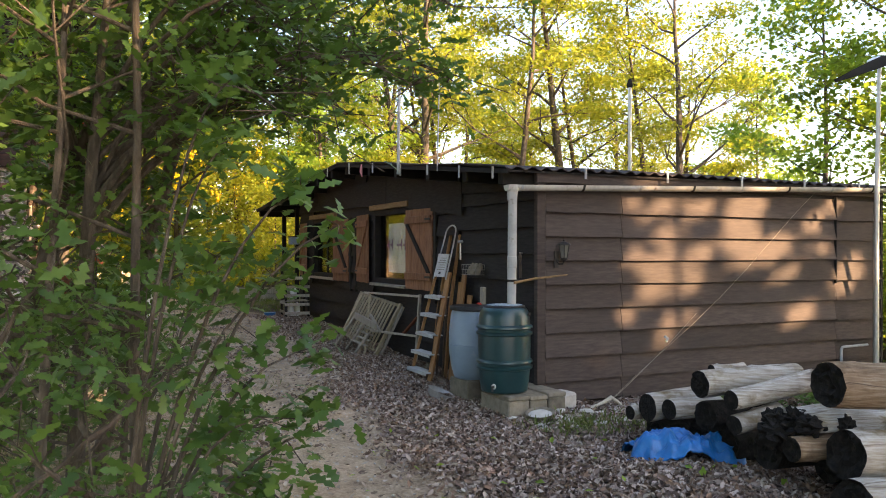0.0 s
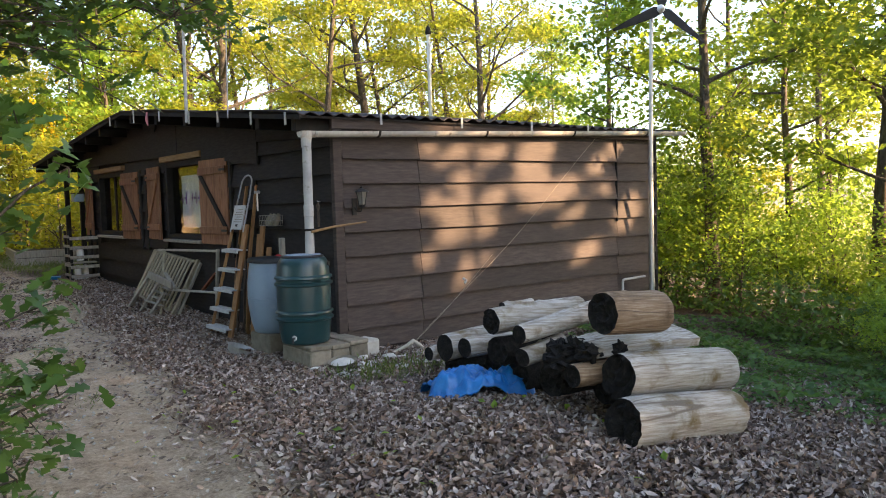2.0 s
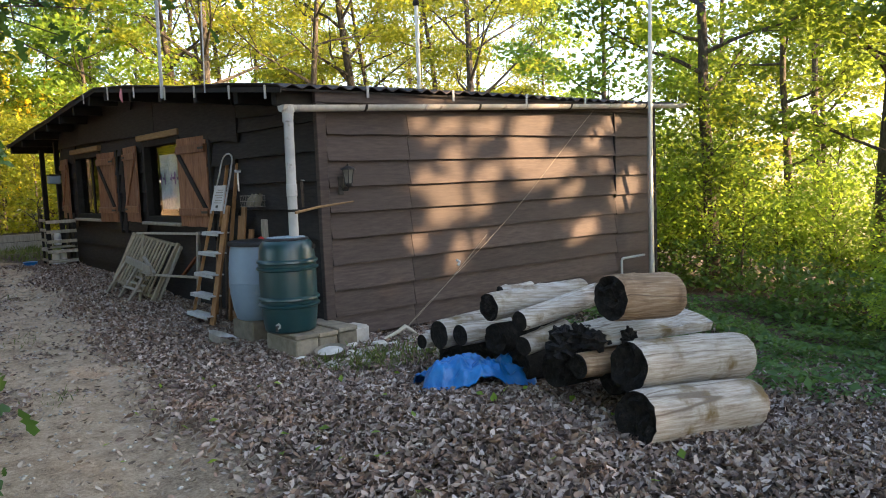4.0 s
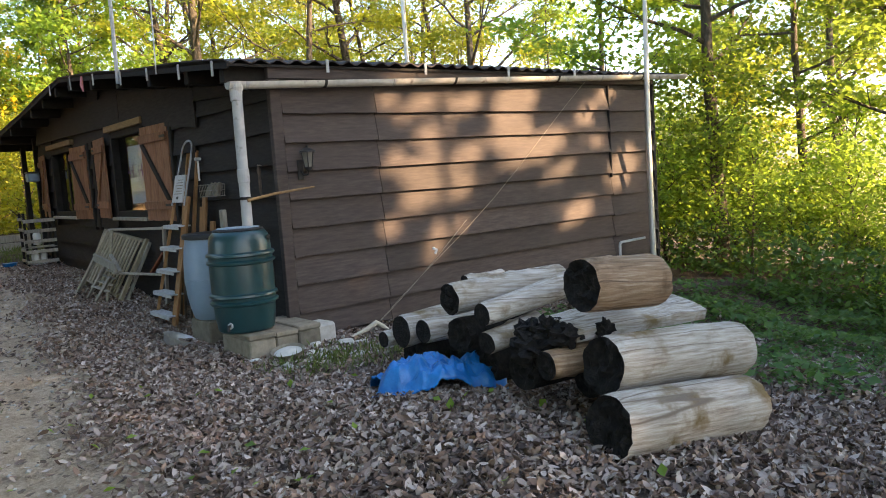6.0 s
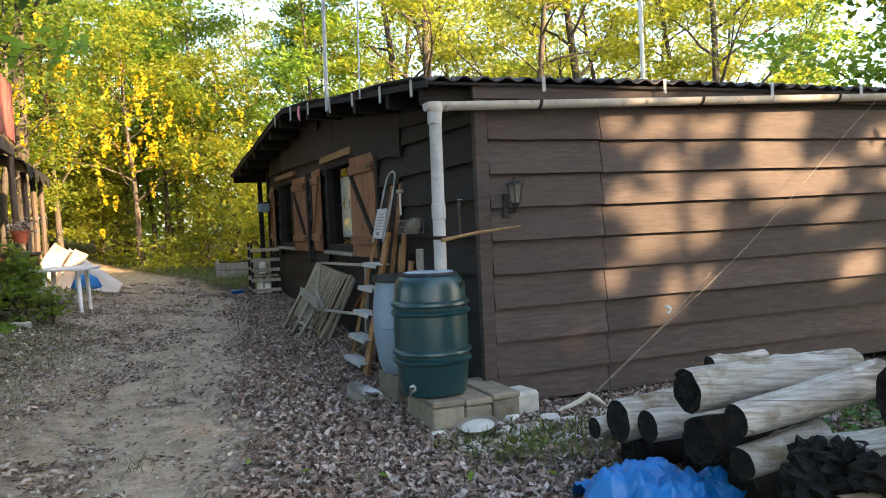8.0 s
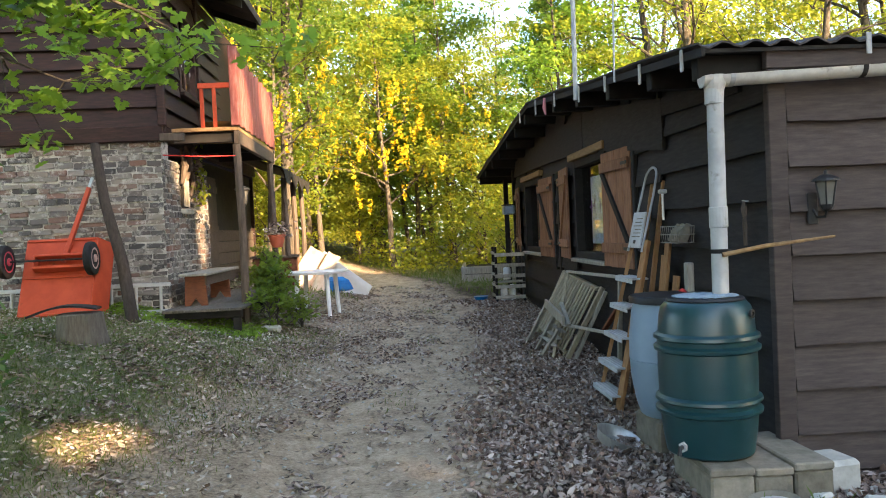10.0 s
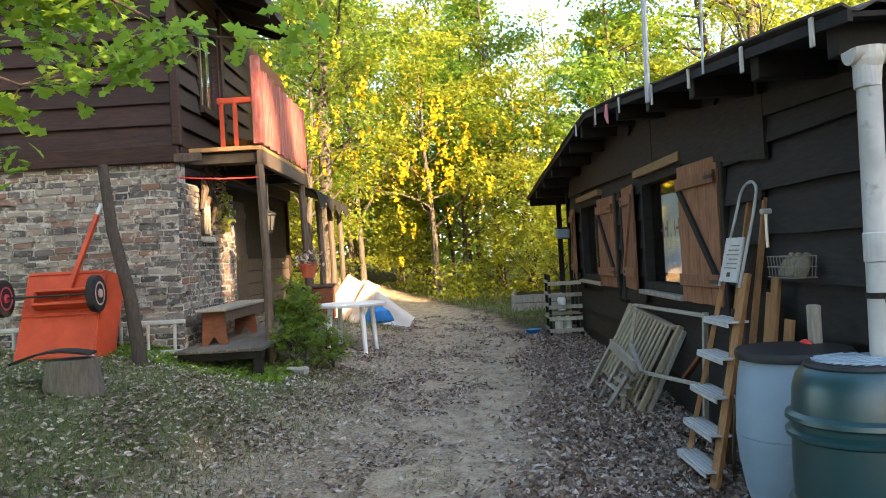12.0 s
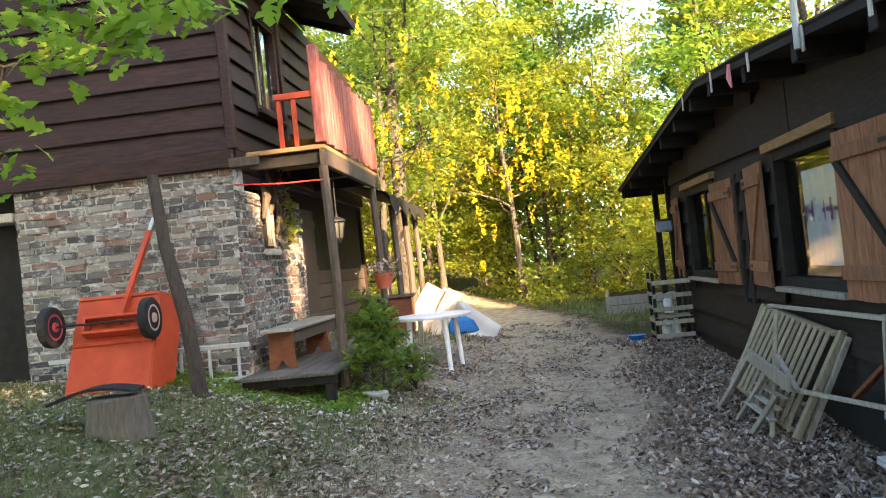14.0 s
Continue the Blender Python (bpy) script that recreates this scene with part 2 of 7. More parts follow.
L_DEAD = leafy("dead_leaves", [(0.05, 0.032, 0.026), (0.21, 0.155, 0.13), (0.50, 0.43, 0.38), (0.13, 0.085, 0.066), (0.32, 0.215, 0.155)], (0.2, 0.12, 0.06), 0.7, 0.08)
L_DRY = leafy("pale_dry_leaves", [(0.12, 0.085, 0.06), (0.30, 0.245, 0.19), (0.50, 0.44, 0.37), (0.22, 0.15, 0.10)], (0.3, 0.22, 0.14), 0.7, 0.08)
L_GRASS = leafy("grass", [(0.05, 0.085, 0.018), (0.09, 0.13, 0.03), (0.16, 0.16, 0.05)], (0.2, 0.26, 0.05), 0.6, 0.35)

# bricks: grey, red-brown and near-black ones side by side
M_BRICK, n, l, b = nodes_of("old_brick")
v = place_vec(n, l)
oi = n.new("ShaderNodeObjectInfo")
r = ramp_node(n, [(0.0, (0.035, 0.032, 0.034)), (0.18, (0.085, 0.076, 0.072)), (0.36, (0.18, 0.16, 0.145)), (0.54, (0.28, 0.25, 0.22)), (0.68, (0.17, 0.11, 0.085)), (0.80, (0.20, 0.10, 0.07)), (0.90, (0.12, 0.10, 0.09)), (1.0, (0.06, 0.055, 0.055))])
l.new(oi.outputs["Random"], r.inputs[0])
f = noise_node(n, l, v, 14, 5)
lime = ramp_node(n, [(0.52, (0, 0, 0)), (0.62, (1, 1, 1))])
l.new(noise_node(n, l, v, 9, 6, 0.75), lime.inputs[0])
l.new(mixed(n, l, lime.outputs[0], mixed(n, l, f, r.outputs[0], mixed(n, l, 0.35, r.outputs[0], (0.03, 0.027, 0.025))), mixed(n, l, 0.55, r.outputs[0], (0.52, 0.50, 0.46))), b.inputs["Base Color"])
b.inputs["Roughness"].default_value = 0.9
bumped(n, l, b, noise_node(n, l, v, 55, 4), 0.6, 0.006)

# glass
M_GLASS, n, l, b = nodes_of("window_glass")
b.inputs["Transmission Weight"].default_value, b.inputs["Roughness"].default_value = 1.0, 0.02
b.inputs["IOR"].default_value = 1.45

# earth: bare track, leaf mould, grass and far fields, laid out by the ground's own attributes
M_GROUND, n, l, b = nodes_of("earth")
v = place_vec(n, l, False)
big, mid, small = noise_node(n, l, v, 0.9, 5), noise_node(n, l, v, 5, 6, 0.7), noise_node(n, l, v, 38, 5, 0.7)


def attr(name_):
    a = n.new("ShaderNodeAttribute")
    a.attribute_name = name_
    return a.outputs["Fac"]


def masked(a, wob, lo=0.78, hi=1.0):
    """The attribute with a ragged edge."""
    m1 = n.new("ShaderNodeMath")
    m1.operation = "MULTIPLY_ADD"
    l.new(wob, m1.inputs[0])
    m1.inputs[1].default_value = 0.9
    l.new(a, m1.inputs[2])
    r_ = ramp_node(n, [(lo, (0, 0, 0)), (hi, (1, 1, 1))])
    l.new(m1.outputs[0], r_.inputs[0])
    return r_.outputs[0]


def tone(fac, *cs):
    r_ = ramp_node(n, [(0.3 + 0.4 * i / (len(cs) - 1), c_) for i, c_ in enumerate(cs)])
    l.new(fac, r_.inputs[0])
    return r_.outputs[0]


mould = tone(small, (0.03, 0.022, 0.018), (0.08, 0.06, 0.05), (0.18, 0.145, 0.12))
dirt = mixed(n, l, 0.5, tone(mid, (0.16, 0.115, 0.078), (0.51, 0.395, 0.275), (0.72, 0.60, 0.455)), tone(small, (0.12, 0.085, 0.055), (0.64, 0.51, 0.375)))
turf = mixed(n, l, 0.5, tone(mid, (0.07, 0.10, 0.034), (0.18, 0.185, 0.082), (0.34, 0.29, 0.20)), tone(small, (0.05, 0.07, 0.022), (0.25, 0.225, 0.145)))
field = tone(big, (0.36, 0.31, 0.13), (0.52, 0.42, 0.22))
yard = mixed(n, l, 0.45, tone(small, (0.065, 0.048, 0.034), (0.26, 0.20, 0.145), (0.48, 0.395, 0.30)), dirt)
c = mixed(n, l, masked(attr("yard"), mid, 0.62, 1.1), mould, yard)
c = mixed(n, l, masked(attr("grass"), mid, 0.70, 1.05), c, turf)
c = mixed(n, l, masked(attr("track"), mid, 0.62, 1.05), c, dirt)
c = mixed(n, l, attr("field"), c, field)
l.new(c, b.inputs["Base Color"])
b.inputs["Roughness"].default_value, b.inputs["Specular IOR Level"].default_value = 0.95, 0.15
s = n.new("ShaderNodeMath")
s.operation = "ADD"
l.new(mid, s.inputs[0])
l.new(small, s.inputs[1])
bumped(n, l, b, s.outputs[0], 1.0, 0.035)


# ---- building helpers ----
class Geo:
    """Collects shapes into one mesh."""

    def __init__(self):
        self.v, self.f = [], []

    def add(self, verts, faces, m=None):
        k = len(self.v)
        self.v += [tuple(m @ Vector(p)) if m else tuple(p) for p in verts]
        self.f += [tuple(i + k for i in q) for q in faces]
        return self

    def box(self, lo, hi, bevel=0.004, m=None):
        """A box between two corners, its edges chamfered."""
        c_, h = [(a + b_) / 2 for a, b_ in zip(lo, hi)], [abs(b_ - a) / 2 for a, b_ in zip(lo, hi)]
        bv = min(bevel, 0.45 * min(h))
        idx, vs = {}, []
        signs = [(x, y, z) for x in (-1, 1) for y in (-1, 1) for z in (-1, 1)]
        for s_ in signs:
            for ax in range(3):
                idx[s_, ax] = len(vs)
                vs.append(tuple(c_[i] + s_[i] * (h[i] - (0 if i == ax else bv)) for i in range(3)))
        fs = []
        for ax in range(3):
            o1, o2 = [i for i in range(3) if i != ax]
            for sg in (-1, 1):
                q = []
                for a, b_ in ((-1, -1), (1, -1), (1, 1), (-1, 1)):
                    s_ = [0, 0, 0]
                    s_[ax], s_[o1], s_[o2] = sg, a, b_
                    q.append(idx[tuple(s_), ax])
                fs.append(q)
            for a in (-1, 1):
                for b_ in (-1, 1):
                    q = []
                    for e_, k in ((-1, o1), (-1, o2), (1, o2), (1, o1)):
                        s_ = [0, 0, 0]
                        s_[ax], s_[o1], s_[o2] = e_, a, b_
                        q.append(idx[tuple(s_), k])
                    fs.append(q)
        fs += [[idx[s_, 0], idx[s_, 1], idx[s_, 2]] for s_ in signs]
        mid_ = Vector(c_)
        out = []
        for q in fs:
            p = [Vector(vs[i]) for i in q]
            nrm = (p[1] - p[0]).cross(p[2] - p[0])
            out.append(q if nrm.dot(sum(p, Vector()) / len(p) - mid_) > 0 else q[::-1])
        return self.add(vs, out, m)

    def tube(self, pts, radii, seg=8, caps=True):
        """A round bar along points."""
        pts = [Vector(p) for p in pts]
        if isinstance(radii, (int, float)):
            radii = [radii] * len(pts)
        k = len(self.v)
        side = None
        for i, p in enumerate(pts):
            d = (pts[min(i + 1, len(pts) - 1)] - pts[max(i - 1, 0)]).normalized()
            if side is None:
                side = d.orthogonal().normalized()
            side = (side - d * side.dot(d)).normalized()
            up = d.cross(side)
            for j in range(seg):
                a = 2 * math.pi * j / seg
                self.v.append(tuple(p + radii[i] * (math.cos(a) * side + math.sin(a) * up)))
        for i in range(len(pts) - 1):
            for j in range(seg):
                a, b_ = k + i * seg + j, k + i * seg + (j + 1) % seg
                self.f.append((a, b_, b_ + seg, a + seg))
        if caps:
            self.f.append(tuple(k + j for j in range(seg))[::-1])
            self.f.append(tuple(k + (len(pts) - 1) * seg + j for j in range(seg)))
        return self

    def lathe(self, profile, seg=24, m=None):
        """A turned shape from (radius, height) rows, bottom to top."""
        vs = [(r_ * math.cos(2 * math.pi * j / seg), r_ * math.sin(2 * math.pi * j / seg), z) for r_, z in profile for j in range(seg)]
        fs = [(i * seg + j, i * seg + (j + 1) % seg, (i + 1) * seg + (j + 1) % seg, (i + 1) * seg + j) for i in range(len(profile) - 1) for j in range(seg)]
        fs.append(tuple(range(seg))[::-1])
        fs.append(tuple((len(profile) - 1) * seg + j for j in range(seg)))
        return self.add(vs, fs, m)

    def prism(self, outline, axis, a, b_):
        """An outline of (p, q) drawn out along an axis from a to b_."""
        def at(p, q, s_):
            return (s_, p, q) if axis == "x" else (p, s_, q) if axis == "y" else (p, q, s_)
        k = len(outline)
        vs = [at(p, q, a) for p, q in outline] + [at(p, q, b_) for p, q in outline]
        fs = [tuple(range(k)), tuple(range(2 * k - 1, k - 1, -1))] + [(i, i + k, (i + 1) % k + k, (i + 1) % k) for i in range(k)]
        return self.add(vs, fs)

    def mesh(self, name, smooth=False):
        me = bpy.data.meshes.new(name)
        me.from_pydata(self.v, [], self.f)
        if smooth:
            me.polygons.foreach_set("use_smooth", [True] * len(me.polygons))
            me.set_sharp_from_angle(angle=radians(40))
        me.update()
        return me


def part(name, geo, material, parent=None, label="", smooth=False, m=None):
    me = geo if isinstance(geo, bpy.types.Mesh) else geo.mesh(name, smooth)
    if material and not me.materials:
        me.materials.append(material)
    ob = new(name, me)
    if parent:
        ob.parent = parent
    if m:
        ob.matrix_basis = m
    if label:
        ob["label"] = label
    return ob


def thing(name, m, label, category, group="", kind=""):
    ob = new(name)
    ob.empty_display_size = 0.1
    ob.matrix_basis = m
    return tagged(ob, label, category, group, kind)


def scatter(name, template, faces, centres, turns, sizes, material, parent=None):
    """One mesh of many small leaves: a template set at many places (numpy)."""
    k = len(centres)
    tv = np.asarray(template, dtype=np.float32)
    vs = np.einsum("kij,vj->kvi", turns, tv) * np.asarray(sizes)[:, None, None] + np.asarray(centres)[:, None, :]
    nv = len(tv)
    me = bpy.data.meshes.new(name)
    me.vertices.add(k * nv)
    me.vertices.foreach_set("co", vs.astype(np.float32).ravel())
    flat = np.concatenate([np.asarray(q) for q in faces])
    lens = np.array([len(q) for q in faces])
    loops = (flat[None, :] + (np.arange(k) * nv)[:, None]).ravel()
    me.loops.add(len(loops))
    me.loops.foreach_set("vertex_index", loops.astype(np.int32))
    alllens = np.tile(lens, k)
    me.polygons.add(len(alllens))
    me.polygons.foreach_set("loop_start", np.concatenate([[0], np.cumsum(alllens)[:-1]]).astype(np.int32))
    me.polygons.foreach_set("loop_total", alllens.astype(np.int32))
    me.update(calc_edges=True)
    me.materials.append(material)
    ob = new(name, me)
    if parent:
        ob.parent = parent
    return ob


def random_turns(k, rng, flat=0.5):
    """Random turns, with normals leaning upward the more the flatter."""
    nrm = rng.normal(size=(k, 3))
    nrm[:, 2] = np.abs(nrm[:, 2]) + flat * 2
    nrm /= np.linalg.norm(nrm, axis=1)[:, None]
    d = rng.normal(size=(k, 3))
    d -= nrm * np.sum(d * nrm, axis=1)[:, None]
    d /= np.linalg.norm(d, axis=1)[:, None]
    s_ = np.cross(nrm, d)
    return np.stack([d, s_, nrm], axis=2)


LEAF_V = [(-0.5, 0, 0), (0, -0.3, 0.06), (0.5, 0, -0.06), (0, 0.3, 0.06)]
LEAF_F = [(0, 1, 2), (0, 2, 3)]
LOBED_V = [(-0.55, 0, 0), (-0.22, -0.20, 0.03), (-0.1, -0.1, 0.02), (0.05, -0.3, 0.05), (0.16, -0.14, 0.02), (0.34, -0.22, 0.0), (0.5, 0, -0.08), (0.34, 0.22, 0.0), (0.16, 0.14, 0.02), (0.05, 0.3, 0.05), (-0.1, 0.1, 0.02), (-0.22, 0.20, 0.03)]
LOBED_F = [(0, 1, 2, 10, 11), (2, 3, 4, 8, 9, 10), (4, 5, 6, 7, 8)]
DEAD_V = [(-0.55, 0, 0.14), (-0.12, -0.24, 0.18), (0.1, 0, 0.0), (-0.1, 0.2, 0.12), (0.55, 0.05, 0.24), (0.2, -0.2, 0.24), (0.25, 0.22, 0.08)]
DEAD_F = [(0, 1, 2), (0, 2, 3), (1, 5, 4, 2), (2, 4, 6, 3)]
BLADE_V = [(-0.05, 0, 0), (0.05, 0, 0), (0.03, 0.12, 0.6), (0.0, 0.38, 1.0)]
BLADE_F = [(0, 1, 2), (0, 2, 3)]


def smooth_step(a, b_, x):
    t = np.clip((x - a) / (b_ - a), 0, 1)
    return t * t * (3 - 2 * t)


# ---- ground ----
TRACK = [(-0.4, -6.0), (0.3, 0.0), (1.3, 4.0), (1.9, 7.0), (2.2, 10.0), (2.6, 13.0), (2.75, 16.0), (2.2, 20.0), (0.5, 25.0), (-3.0, 32.0)]


def track_off(x, y):
    """How far a place lies from the middle of the track (to its right positive)."""
    ys = np.array([p[1] for p in TRACK])
    xs = np.array([p[0] for p in TRACK])
    return x - np.interp(y, ys, xs)


def land(x, y):
    """Height of the ground: a bank up to the stone house, a slow rise ahead, a fall to the valley."""
    x, y = np.asarray(x, dtype=float), np.asarray(y, dtype=float)
    d = np.clip(1.75 - x, 0, 6)
    bank = 0.235 * (d - 0.35 * (1 - np.exp(-d / 0.35))) * smooth_step(4.0, 8.5, y)
    bank = np.minimum(bank, 0.62) + 0.05 * np.clip(bank - 0.62, 0, 3)
    rise = 0.034 * np.clip(y - 9, 0, 26)
    fall = -0.10 * np.clip(x - 4.6, 0, 4) * smooth_step(7.5, 5.0, y) - 0.11 * np.clip(x - 8.0, 0, 40)
    dip = -0.05 * np.clip(4.2 - y, 0, 3) * smooth_step(2.0, 4.0, x)
    far = -0.015 * np.clip(np.hypot(x, y) - 45, 0, 300) * smooth_step(-5, 25, x)
    return -0.22 + bank + rise + fall + dip + far


def gz(x, y):
    return float(land(x, y))


def spread(lo, hi, step, reach):
    """Even steps between lo and hi, then ever longer ones out to the reach."""
    mid_ = list(np.arange(lo, hi + 1e-6, step))
    out, s_ = [], step
    p = hi
    while p < reach:
        s_ *= 1.25
        p += s_
        out.append(p)
    left, s_, p = [], step, lo
    while p > -reach:
        s_ *= 1.25
        p -= s_
        left.append(p)
    return np.array(left[::-1] + mid_ + out)


gx, gy = spread(-5, 11, 0.11, 450), spread(-2, 22, 0.11, 450)
X, Y = np.meshgrid(gx, gy)
Z = land(X, Y)
ruff = np.array([[noise.noise((x * 1.3, y * 1.3, 0)) * 0.03 + noise.noise((x * 4.1, y * 4.1, 3)) * 0.012 for x in gx] for y in gy])
near = smooth_step(30, 14, np.hypot(X - 3, Y - 8))
off = track_off(X, Y)
rut = -0.025 * (np.exp(-((off - 0.38) / 0.16) ** 2) + np.exp(-((off + 0.42) / 0.16) ** 2))
heap = 0.10 * np.exp(-(((X - 3.55) / 0.8) ** 2 + ((Y - 4.3) / 0.9) ** 2))
Z = Z + ruff * near + rut * near + heap
W, H = len(gx), len(gy)
g_me = bpy.data.meshes.new("ground")
g_me.from_pydata(np.stack([X, Y, Z], axis=2).reshape(-1, 3).tolist(), [], [(j * W + i, j * W + i + 1, (j + 1) * W + i + 1, (j + 1) * W + i) for j in range(H - 1) for i in range(W - 1)])
g_me.polygons.foreach_set("use_smooth", [True] * len(g_me.polygons))
track = np.exp(-(off / (0.72 + 0.12 * np.sin(Y * 0.9))) ** 4) * (1 - 0.35 * np.exp(-(off / 0.2) ** 2) * smooth_step(7, 11, Y))
grass = np.maximum(smooth_step(-1.0, -2.4, off) * smooth_step(6.0, 7.5, Y), smooth_step(5.2, 7.5, X) * smooth_step(7.5, 5, Y) * 0.34)
grass = np.maximum(grass, 0.75 * np.exp(-(((X - 4.4) / 0.5) ** 2 + ((Y - 6.5) / 0.35) ** 2)))
grass = np.maximum(grass, 0.8 * smooth_step(17, 20, Y) * smooth_step(0.8, 1.5, np.abs(off)))
fieldm = smooth_step(38, 60, np.hypot(X, Y)) * smooth_step(10, 30, X)
yardm = smooth_step(1.5, 0.55, off) * smooth_step(-3.2, -2.0, off)
for nm, arr in (("track", 0.55 * track), ("yard", 0.7 * yardm), ("grass", 0.72 * grass), ("field", fieldm)):
    at_ = g_me.attributes.new(nm, "FLOAT", "POINT")
    at_.data.foreach_set("value", arr.astype(np.float32).ravel())
g_me.materials.append(M_GROUND)
tagged(new("ground", g_me), "trodden earth, leaf mould and thin grass", "ground", kind="structure")


def surf(x, y):
    """Height of the finished ground sheet."""
    i, j = np.clip(np.searchsorted(gx, x) - 1, 0, W - 2), np.clip(np.searchsorted(gy, y) - 1, 0, H - 2)
    fx, fy = (x - gx[i]) / (gx[i + 1] - gx[i]), (y - gy[j]) / (gy[j + 1] - gy[j])
    return (Z[j, i] * (1 - fx) * (1 - fy) + Z[j, i + 1] * fx * (1 - fy) + Z[j + 1, i] * (1 - fx) * fy + Z[j + 1, i + 1] * fx * fy)


def on(x, y, dz=0.0):
    return float(surf(np.array(x), np.array(y))) + dz


# ---- cabin ----
CX, CY = 4.5, 7.53
LONG, DEEP = 5.33, 9.72
cabin = thing("cabin", pose(CX, CY, 0), "low dark-brown lap-boarded wooden cabin with a shallow gable roof", "cabin")


def roof_z(y):
    """Underside of the cabin's roof, by the distance from the front wall."""
    return 2.235 + 0.108 * y if y < 5.67 else 2.847 - 0.0755 * (y - 5.67)


WINDOWS = [(3.62, 4.97, 0.93, 2.02), (7.17, 8.62, 0.93, 2.0)]
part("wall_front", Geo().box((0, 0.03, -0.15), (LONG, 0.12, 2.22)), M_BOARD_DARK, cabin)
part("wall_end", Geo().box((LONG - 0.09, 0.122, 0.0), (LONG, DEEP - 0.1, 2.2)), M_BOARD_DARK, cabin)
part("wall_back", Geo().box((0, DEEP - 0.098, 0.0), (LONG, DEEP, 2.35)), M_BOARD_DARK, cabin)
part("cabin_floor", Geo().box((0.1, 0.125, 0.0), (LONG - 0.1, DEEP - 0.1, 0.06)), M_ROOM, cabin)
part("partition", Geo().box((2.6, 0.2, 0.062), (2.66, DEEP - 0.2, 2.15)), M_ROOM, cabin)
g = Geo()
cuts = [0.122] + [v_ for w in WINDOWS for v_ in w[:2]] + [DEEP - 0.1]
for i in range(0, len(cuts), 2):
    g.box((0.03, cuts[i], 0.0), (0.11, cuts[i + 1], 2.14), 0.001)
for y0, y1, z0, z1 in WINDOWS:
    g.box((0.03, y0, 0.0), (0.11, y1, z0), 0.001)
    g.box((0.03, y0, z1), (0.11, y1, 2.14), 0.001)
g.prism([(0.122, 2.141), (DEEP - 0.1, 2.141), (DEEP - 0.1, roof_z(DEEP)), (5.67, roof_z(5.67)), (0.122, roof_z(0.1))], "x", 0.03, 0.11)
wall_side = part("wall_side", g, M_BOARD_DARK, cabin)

# lap boards: one shared board, scaled along its length
rb = random.Random(3)


def lap_meshes(name, height, count, material):
    out = []
    for k in range(count):
        r_ = random.Random(k)
        g_ = Geo()
        th = 0.018
        n_ = 9
        low = [0.004 * r_.uniform(-1, 1) for _ in range(n_)]
        vs, fs = [], []
        for i in range(n_):
            x = i / (n_ - 1)
            z0, z1 = low[i], height + 0.012
            vs += [(x, -0.047 - th, z0 + 0.003), (x, -0.047, z0), (x, 0.0, z1), (x, -th, z1)]
        for i in range(n_ - 1):
            a = 4 * i
            fs += [(a + j, a + 4 + j, a + 4 + (j + 1) % 4, a + (j + 1) % 4) for j in range(4)]
        fs += [(0, 1, 2, 3), (4 * n_ - 1, 4 * n_ - 2, 4 * n_ - 3, 4 * n_ - 4)]
        g_.add(vs, [q[::-1] for q in fs])
        me = g_.mesh(name)
        me.materials.append(material)
        out.append(me)
    return out


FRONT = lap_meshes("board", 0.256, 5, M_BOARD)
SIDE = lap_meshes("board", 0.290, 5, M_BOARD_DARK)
wall_front = bpy.data.objects["wall_front"]
for k in range(-1, 8):
    z = max(-0.20, 0.018 + 0.2575 * k)
    for a, b_, dz in ((0.062, 1.055, 0.004), (1.062, 4.485, 0.0), (4.492, LONG + 0.012, -0.012)):
        o = part("board", rb.choice(FRONT), None, wall_front)
        o.matrix_basis = Matrix.Translation((a, 0.028, z + dz + rb.uniform(-0.003, 0.003))) @ Matrix.Diagonal((b_ - a, 1, 1, 1))
part("corner_trim", Geo().box((-0.05, -0.036, -0.21), (0.055, 0.028, 2.13), 0.005), M_BOARD, cabin)
part("corner_trim", Geo().box((LONG + 0.014, -0.03, -0.21), (LONG + 0.06, 0.13, 2.16), 0.005), M_BOARD_DARK, cabin)
part("joint_cover", Geo().box((4.478, -0.034, 1.0), (4.496, 0.0, 2.12), 0.003), M_BOARD_DARK, cabin)
part("fascia", Geo().box((-0.05, -0.03, 2.135), (LONG + 0.06, 0.028, 2.255), 0.005), M_BOARD, cabin)
# side wall boards, turned to run along y
for k in range(10):
    z = -0.13 + 0.29 * k
    top = z + 0.29
    lo, hi = (0.01, DEEP)
    if top > 2.3:
        lo = max(0.0, (top + 0.05 - 2.235) / 0.108)
        hi = min(DEEP, 5.67 + (2.847 - top - 0.05) / 0.0755)
    if hi - lo < 0.6:
        continue
    spans = [(lo, min(1.87, hi)), (max(lo, 1.88), hi)] if lo < 1.8 else [(lo, hi)]
    for y0, y1, z0, z1 in WINDOWS:
        if z < z1 - 0.02 and top > z0 + 0.02:
            nxt = []
            for a, b_ in spans:
                if a < y0 - 0.05:
                    nxt.append((a, min(b_, y0 - 0.05)))
                if b_ > y1 + 0.05:
                    nxt.append((max(a, y1 + 0.05), b_))
            spans = nxt
    for a, b_ in spans:
        if b_ - a < 0.1:
            continue
        dz = 0.06 if a < 1.8 and b_ < 1.9 else 0.0
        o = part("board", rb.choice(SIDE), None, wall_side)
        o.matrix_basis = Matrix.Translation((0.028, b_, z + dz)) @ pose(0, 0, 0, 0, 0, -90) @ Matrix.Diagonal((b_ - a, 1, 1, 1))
part("joint_cover", Geo().box((-0.036, 1.85, 1.95), (0.0, 1.90, 2.40), 0.003), M_BOARD_DARK, cabin)

